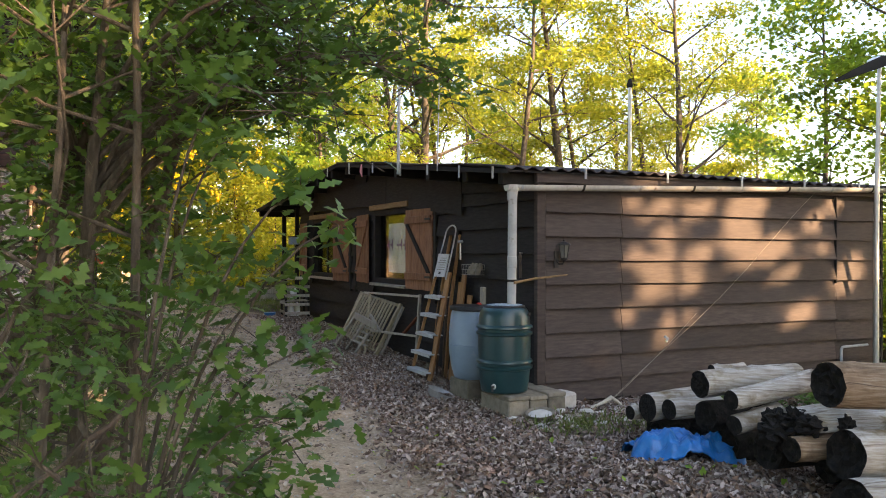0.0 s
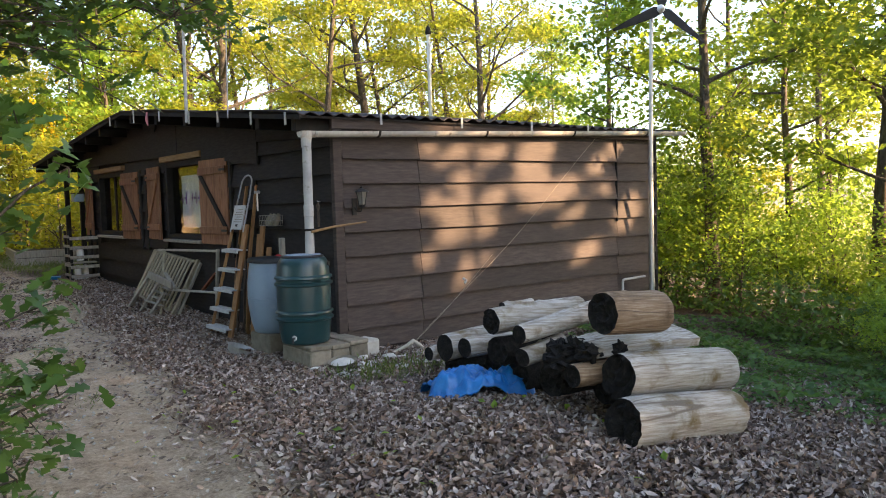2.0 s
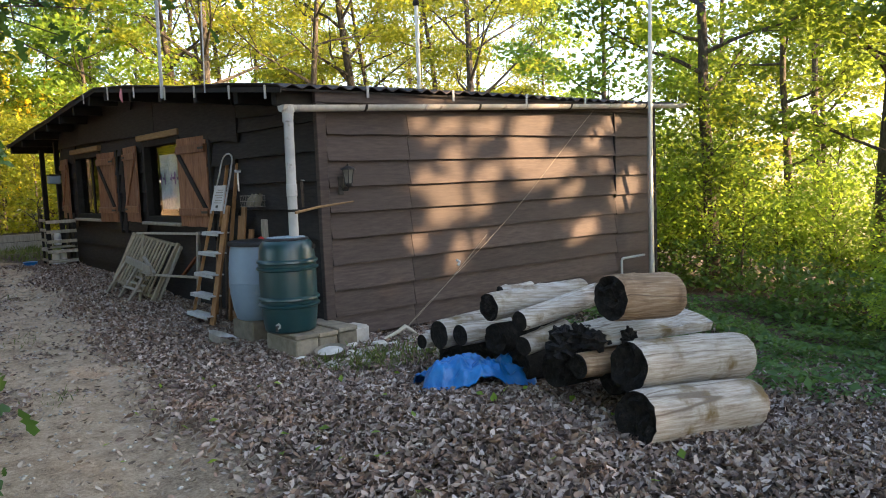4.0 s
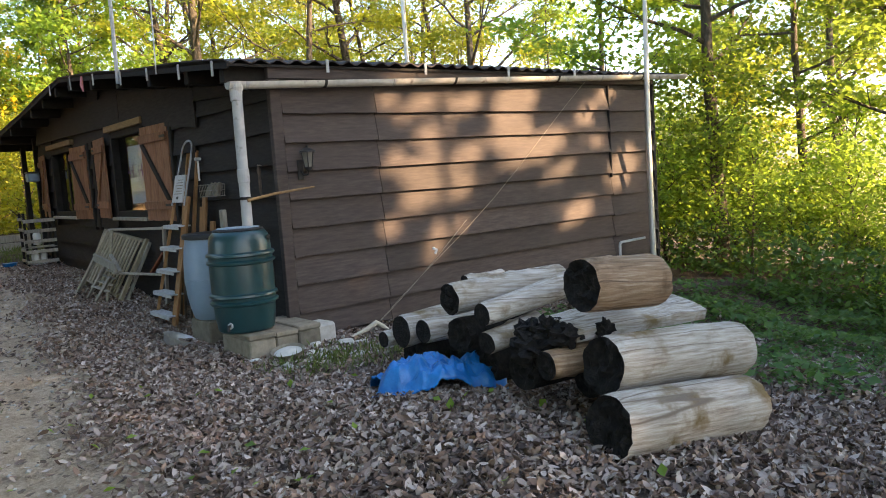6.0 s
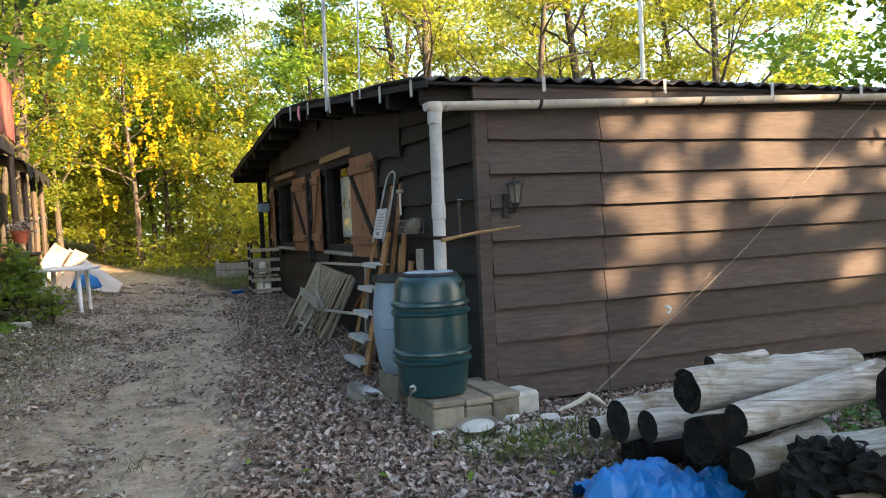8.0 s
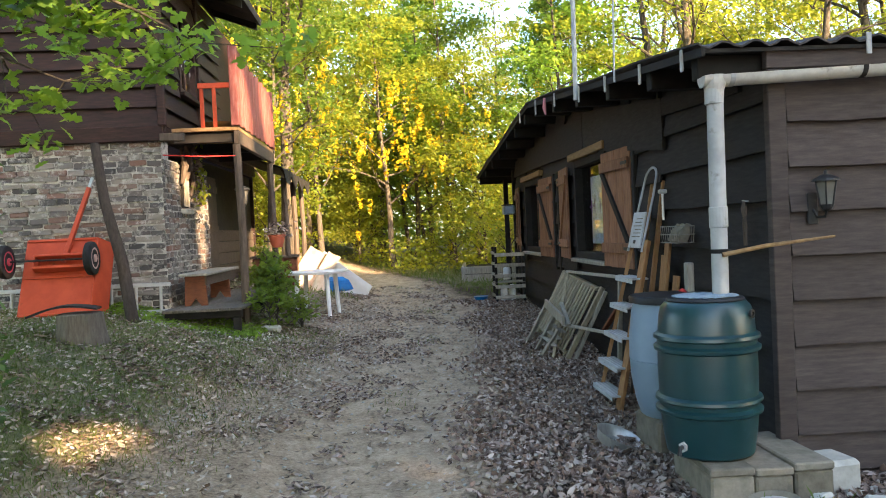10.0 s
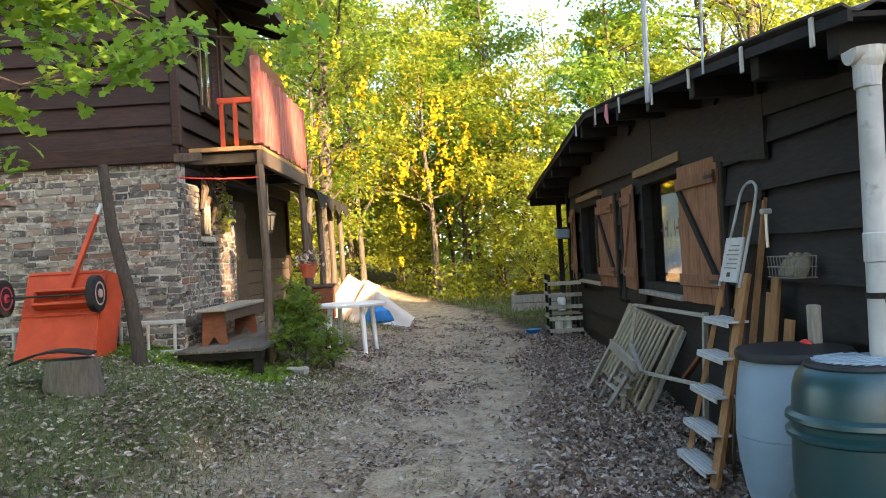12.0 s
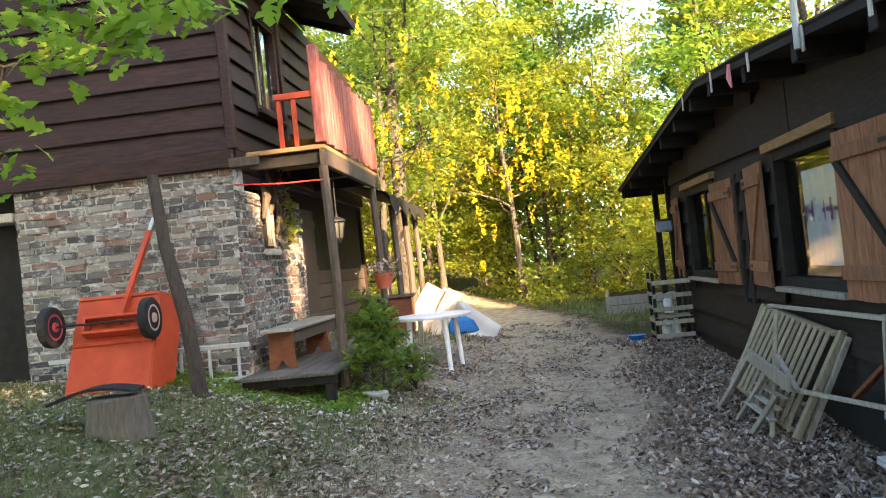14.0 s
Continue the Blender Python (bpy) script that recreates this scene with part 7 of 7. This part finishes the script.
cc = np.array([tuple(v_) for v_ in centres])
k = 3200
c = cc[rg.randint(0, len(cc), k)] + rg.normal(size=(k, 3)) * (0.13, 0.13, 0.09)
scatter("crown", LEAF_V, LEAF_F, c, random_turns(k, rg, 0.4), rg.uniform(0.05, 0.08, k), L_SHADE, ov2)

# low boughs over the start of the track
bg = thing("overhanging_hazel", pose(0.05, 5.25, on(0.05, 5.25, -0.03)), "young hazel whose dark boughs reach over the track", "tree")
g = Geo()
g.tube([(0, 0, 0), (0.04, -0.02, 1.0), (0.1, -0.05, 2.1), (0.2, 0.0, 3.4)], [0.05, 0.045, 0.035, 0.015], 8)
centres = []
for a, b_, c_ in (((0.06, 0, 1.7), (1.0, -0.2, 2.9), (1.9, -0.3, 2.65)), ((0.06, 0, 1.9), (0.8, -0.4, 3.1), (1.4, -0.65, 2.85)), ((0.05, 0, 1.6), (0.7, 0.0, 2.7), (1.2, 0.05, 2.5)), ((0.1, 0, 2.1), (1.1, 0.2, 3.3), (2.0, 0.3, 2.95)), ((0.06, 0, 1.8), (0.5, -0.5, 3.0), (0.9, -0.9, 2.9)), ((0.1, 0, 2.2), (1.2, -0.3, 3.5), (2.1, -0.5, 3.1)), ((0.1, 0, 2.2), (0.9, 0.3, 3.4), (1.6, 0.5, 3.0)), ((0.1, 0, 2.4), (1.3, 0.0, 3.7), (2.3, 0.0, 3.3)), ((0.1, 0, 2.3), (0.7, -0.6, 3.6), (1.3, -1.0, 3.2)), ((0.05, 0, 1.8), (0.7, -0.7, 2.8), (1.15, -1.05, 2.38)), ((0.06, 0, 1.9), (0.9, -0.8, 2.95), (1.55, -1.15, 2.45)), ((0.06, 0, 2.0), (1.1, -0.7, 3.0), (1.85, -0.95, 2.55)), ((0.05, 0, 1.7), (0.5, -0.9, 2.7), (0.85, -1.25, 2.25)), ((0.06, 0, 1.8), (0.9, -0.5, 2.8), (1.35, -0.75, 2.35)), ((0.08, 0, 2.0), (1.2, -0.4, 3.0), (1.95, -0.65, 2.65))):
    a, b_, c_ = Vector(a), Vector(b_), Vector(c_)
    pts = [a.lerp(b_, u).lerp(b_.lerp(c_, u), u) for u in np.linspace(0, 1, 9)]
    g.tube(pts, [0.018 * (1 - 0.8 * i / 8) for i in range(9)], 6, False)
    for i in range(3, 9):
        for q in range(4):
            tip = pts[i] + Vector(rg.normal(size=3) * (0.2, 0.2, 0.10))
            g.tube([pts[i], tip], [0.005, 0.0025], 4, False)
            centres += [pts[i].lerp(tip, 0.6), tip]
part("trunk", g, M_BARK, bg, smooth=True)
cc = np.array([tuple(v_) for v_ in centres])
k = 2900
c = cc[rg.randint(0, len(cc), k)] + rg.normal(size=(k, 3)) * (0.08, 0.08, 0.06)
scatter("crown", LOBED_V, LOBED_F, c, random_turns(k, rg, 0.5), rg.uniform(0.06, 0.10, k), L_SHADE, bg)

# a hazel bush whose leaf sprays reach in beside the start of the track
hz = thing("hazel_bush", pose(0.15, 3.15, on(0.15, 3.15, -0.03)), "hazel bush with large fresh green leaves beside the track", "bush")
zb = on(0.15, 3.15, -0.03)
g = Geo()
centres = []
for x, y, z in ((0.86, 2.98, 1.50), (0.74, 3.02, 1.62), (0.66, 3.05, 1.30), (0.72, 3.0, 1.08), (0.80, 3.0, 0.82), (0.66, 2.92, 0.62), (0.58, 2.9, 0.9), (0.55, 3.3, 1.8), (0.60, 3.4, 1.45), (0.5, 3.1, 1.95)):
    e = Vector((x - 0.15, y - 3.15, z - zb))
    b_ = Vector((e.x * 0.35, e.y * 0.4, e.z * 0.85 + 0.1))
    pts = [b_ * (2 * u * (1 - u)) + e * u * u for u in np.linspace(0, 1, 9)]
    g.tube(pts, [0.011 * (1 - 0.75 * i / 8) for i in range(9)], 6, False)
    for i in (5, 6, 7, 8, 8):
        tip = pts[i] + Vector(rg.normal(size=3) * (0.06, 0.07, 0.05))
        g.tube([pts[i], tip], [0.003, 0.002], 4, False)
        centres += [tip, tip]
part("stem", g, M_BARK, hz, smooth=True)
cc = np.array([tuple(v_) for v_ in centres])
k = 560
c = cc[rg.randint(0, len(cc), k)] + rg.normal(size=(k, 3)) * (0.035, 0.045, 0.04)
scatter("crown", LOBED_V, LOBED_F, c, random_turns(k, rg, 0.5), rg.uniform(0.06, 0.10, k), L_SHADE, hz)

# unseen tree row added on the sunny side; crowns holed where sun should land
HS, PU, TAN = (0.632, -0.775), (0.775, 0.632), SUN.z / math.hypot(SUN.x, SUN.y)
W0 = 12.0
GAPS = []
LIT_WALL_SPOTS = [(5.75, 1.96, 0.19, 0.09), (6.18, 1.94, 0.32, 0.12), (6.71, 1.93, 0.24, 0.14), (7.46, 1.98, 0.42, 0.18), (7.36, 1.62, 0.35, 0.2), (7.74, 1.41, 0.49, 0.17), (8.04, 1.14, 0.29, 0.12), (9.01, 2.04, 0.19, 0.13), (8.61, 1.78, 0.22, 0.13), (8.71, 1.46, 0.16, 0.1), (9.21, 1.12, 0.32, 0.23), (8.35, 0.64, 0.31, 0.13),
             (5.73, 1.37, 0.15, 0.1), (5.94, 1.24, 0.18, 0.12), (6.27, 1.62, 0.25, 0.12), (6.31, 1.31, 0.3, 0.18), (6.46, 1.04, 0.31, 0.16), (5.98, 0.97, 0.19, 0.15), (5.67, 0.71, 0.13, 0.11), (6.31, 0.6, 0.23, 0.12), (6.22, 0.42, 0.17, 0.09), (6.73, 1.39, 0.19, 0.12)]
LIT_SPOTS = [(0.2, 8.8, 2.75, 0.5, 0.35), (3.0, 24.0, 1.5, 1.2, 1.2), (6.2, 7.5, 2.32, 0.45, 0.10), (-0.55, 14.1, 2.2, 0.3, 0.28), (-0.55, 15.2, 1.9, 0.35, 0.5), (0.3, 14.0, 3.1, 0.4, 0.45), (0.25, 8.3, 0.05, 0.45, 0.14), (0.3, 15.9, 3.3, 0.5, 0.5), (0.3, 14.0, 2.0, 0.15, 0.4)]
# each wanted lit spot is carried back along the sun ray to a hole
for x, y, z, ru, rv in [(x, 7.5, z, ru, rv) for x, z, ru, rv in LIT_WALL_SPOTS] + LIT_SPOTS:
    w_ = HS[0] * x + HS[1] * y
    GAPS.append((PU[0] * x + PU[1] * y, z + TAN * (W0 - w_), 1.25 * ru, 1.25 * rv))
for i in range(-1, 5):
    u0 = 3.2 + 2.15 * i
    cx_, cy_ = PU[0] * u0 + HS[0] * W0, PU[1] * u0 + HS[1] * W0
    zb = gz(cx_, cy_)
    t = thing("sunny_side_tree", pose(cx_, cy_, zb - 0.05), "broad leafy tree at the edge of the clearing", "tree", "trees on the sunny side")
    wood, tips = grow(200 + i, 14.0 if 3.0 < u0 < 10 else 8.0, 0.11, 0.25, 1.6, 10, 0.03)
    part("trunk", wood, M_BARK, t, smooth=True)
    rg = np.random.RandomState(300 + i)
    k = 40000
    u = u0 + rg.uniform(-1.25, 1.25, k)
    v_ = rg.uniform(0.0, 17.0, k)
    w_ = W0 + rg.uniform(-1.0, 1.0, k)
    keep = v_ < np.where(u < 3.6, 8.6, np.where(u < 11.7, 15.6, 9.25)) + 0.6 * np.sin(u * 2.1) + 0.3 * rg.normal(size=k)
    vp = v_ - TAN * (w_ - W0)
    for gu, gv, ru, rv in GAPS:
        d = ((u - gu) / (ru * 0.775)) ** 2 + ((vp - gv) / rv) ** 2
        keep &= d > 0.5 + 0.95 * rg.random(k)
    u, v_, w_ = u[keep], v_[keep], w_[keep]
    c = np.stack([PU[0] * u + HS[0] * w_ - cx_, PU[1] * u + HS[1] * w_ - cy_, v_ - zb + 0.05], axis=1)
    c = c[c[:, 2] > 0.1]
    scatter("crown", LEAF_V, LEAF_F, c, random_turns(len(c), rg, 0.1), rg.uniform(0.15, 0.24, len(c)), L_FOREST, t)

# ---- ground cover ----
rg = np.random.RandomState(14)
k = 26000
x, y = rg.uniform(-26, 24, k), rg.uniform(37, 46, k)
z = land(x, y) + np.abs(rg.normal(size=k)) * 3.2
fw = scatter("far_wood", LEAF_V, LEAF_F, np.stack([x, y, z], axis=1), random_turns(k, rg, 0.2), rg.uniform(0.25, 0.5, k), L_FOREST)
tagged(fw, "leafy edge of the far wood", "far wood", kind="stuff")


def litter(name, count, x0, x1, y0, y1, weight, size, material, template, faces, label, flat, lift=0.008):
    x, y = rg.uniform(x0, x1, count), rg.uniform(y0, y1, count)
    keep = rg.random(count) < weight(x, y)
    x, y = x[keep], y[keep]
    z = surf(x, y)
    k_ = len(x)
    c_ = np.stack([x, y, z + lift + rg.random(k_) ** 1.5 * (0.75 if name in ("woodland_herbs", "brushwood_leaves") else 0.012)], axis=1)
    o_ = scatter(name, template, faces, c_, random_turns(k_, rg, flat), rg.uniform(size[0], size[1], k_), material)
    return tagged(o_, label, name.replace("_", " "), kind="stuff")


def lit_w(x, y):
    o_ = track_off(x, y)
    w_ = smooth_step(0.4, 1.35, o_ + 0.15 * np.sin(y * 2.3)) * (0.45 + 0.55 * smooth_step(4.5, 3.9, np.abs(x - 3.4) + 0.25 * np.abs(y - 7)))
    w_ = np.where((y < 6.2) & (x > 5.6), w_ * (0.75 - 0.35 * smooth_step(6.2, 8.0, x)), w_)
    w_ = np.where((x > 4.55) & (y > 7.4), 0.03, w_)
    return np.where(((x - 4.4) / 0.55) ** 2 + ((y - 6.5) / 0.4) ** 2 < 1, 0.25, w_)


litter("dead_leaves", 270000, 1.5, 9.0, -2.8, 17, lit_w, (0.028, 0.074), L_DEAD, DEAD_V, DEAD_F, "thick carpet of curled brown dead leaves", 0.22)
litter("scattered_leaves", 92000, -6.5, 3.2, -3, 20, lambda x, y: 0.20 + 0.25 * smooth_step(-0.5, -0.9, track_off(x, y)) + 0.3 * smooth_step(-0.6, -1.6, track_off(x, y)) * smooth_step(5, 8, y), (0.03, 0.065), L_DRY, DEAD_V, DEAD_F, "scattered dry leaves on the earth", 1.2)
litter("grass_blades", 100000, -4.5, 1.6, 5.5, 14, lambda x, y: 0.75 * smooth_step(-0.75, -1.8, track_off(x, y)), (0.02, 0.055), L_GRASS, BLADE_V, BLADE_F, "thin trampled grass", 0.9, 0.0)
litter("grass_tufts", 3200, 3.7, 5.3, 6.0, 7.05, lambda x, y: 0.6 * np.exp(-(((x - 4.5) / 0.6) ** 2 + ((y - 6.55) / 0.35) ** 2)), (0.04, 0.10), L_GRASS, BLADE_V, BLADE_F, "green grass tufts by the blocks", 0.8, 0.0)
litter("low_plants", 46000, 5.6, 12, -1, 6.8, lambda x, y: 0.8 * smooth_step(6.2, 8.8, x + 0.15 * y + 0.5 * np.sin(3 * x + 2 * y)) * (0.35 + 0.65 * smooth_step(-0.3, 0.6, np.sin(x * 4.1 + 1.5 * np.sin(y * 2.2)) * np.sin(y * 3.7 + x))), (0.04, 0.085), L_HAZEL, LEAF_V, LEAF_F, "low green woodland plants", 0.8, 0.03)
litter("low_herbs", 24000, 5.8, 12, -1, 6.8, lambda x, y: 0.85 * smooth_step(6.0, 7.8, x + 0.15 * y) * smooth_step(-0.2, 0.7, np.sin(x * 3.1 + y) * np.sin(y * 2.9 - x)), (0.06, 0.12), L_HAZEL, LEAF_V, LEAF_F, "taller green woodland herbs", 0.6, 0.14)
litter("verge_grass", 30000, -4, 9, 17.5, 27, lambda x, y: 0.7 * smooth_step(0.7, 1.5, np.abs(track_off(x, y))), (0.06, 0.14), L_GRASS, BLADE_V, BLADE_F, "rough grass along the track", 0.8, 0.0)
# lighter yellow leaf colour in place of sun on these herbs
litter("woodland_herbs", 17000, -3.5, 8.5, 22.2, 27.5, lambda x, y: 0.9 * smooth_step(0.75, 1.3, np.abs(track_off(x, y))) * (0.25 + 0.75 * smooth_step(-0.2, 0.5, np.sin(x * 2.3 + y) * np.sin(y * 1.9 - x))), (0.07, 0.15), L_YELLOW, LEAF_V, LEAF_F, "bright green herbs along the edge of the wood", 0.3, 0.10)
litter("brushwood_leaves", 19000, 9.9, 14.5, 2.0, 9.5, lambda x, y: 0.9 * smooth_step(9.9, 10.6, x - 0.1 * y + 0.5) * (0.3 + 0.7 * smooth_step(-0.2, 0.5, np.sin(x * 2.1 + y) * np.sin(y * 1.7 - x))), (0.06, 0.13), L_HAZEL, LEAF_V, LEAF_F, "low green brush under the trees", 0.3, 0.08)
litter("weeds", 4500, -1.6, 0.6, 12.2, 13.4, lambda x, y: 0.5 * smooth_step(12.3, 12.8, y), (0.04, 0.08), L_SHRUB, LEAF_V, LEAF_F, "weeds along the foot of the brick wall", 0.6, 0.03)
litter("damp_leaves", 34000, -0.5, 3.2, 5.5, 20, lambda x, y: 0.95 * smooth_step(0.0, 0.5, np.sin(x * 3.1 + 1.3 * np.sin(y * 1.7)) * np.sin(y * 2.3 + 2 * np.sin(x * 1.9)) + 0.35 * np.sin(x * 9 + y * 7)) * (1 - 0.75 * np.exp(-((track_off(x, y) - 0.4) / 0.25) ** 2)), (0.028, 0.065), L_DEAD, DEAD_V, DEAD_F, "dark damp leaves in drifts on the track", 1.2)
litter("track_grass", 9000, 1.2, 3.2, 7, 20, lambda x, y: 0.8 * np.exp(-((track_off(x, y) - 0.02) / 0.17) ** 2) * smooth_step(0.2, 0.8, np.sin(y * 3.3) * np.sin(y * 1.27 + 1)), (0.03, 0.075), L_GRASS, BLADE_V, BLADE_F, "low grass tufts along the middle of the track", 0.8, 0.0)
litter("seedlings", 240, 1.8, 5.0, 2.8, 7, lambda x, y: 0.25 + 0 * x, (0.05, 0.09), L_SHRUB, LEAF_V, LEAF_F, "single green seedlings among dead leaves", 0.6, 0.04)
PEBBLE_V = [(0.5, 0, 0), (0, 0.42, 0.03), (-0.48, 0.05, 0), (0.04, -0.4, 0), (0.05, 0.02, 0.3), (0, 0, -0.2)]
PEBBLE_F = [(0, 1, 4), (1, 2, 4), (2, 3, 4), (3, 0, 4), (1, 0, 5), (2, 1, 5), (3, 2, 5), (0, 3, 5)]
litter("pebbles", 13000, -2.2, 3.2, 3.0, 18, lambda x, y: 0.22 + 0.6 * np.exp(-((track_off(x, y) + 1.6) / 0.7) ** 2) * smooth_step(8, 11, y), (0.012, 0.045), M_STONE, PEBBLE_V, PEBBLE_F, "small pale stones trodden into the earth", 1.5, 0.0)
litter("wall_rubble", 700, -2.6, 0.9, 12.4, 13.2, lambda x, y: 0.45 + 0 * x, (0.03, 0.09), M_STONE, PEBBLE_V, PEBBLE_F, "pale rubble along the foot of the house", 1.5, 0.0)
litter("block_rubble", 900, 3.9, 5.6, 6.5, 7.2, lambda x, y: 0.45 + 0 * x, (0.03, 0.09), M_STONE, PEBBLE_V, PEBBLE_F, "pale rubble round the barrel blocks", 1.5, 0.0)
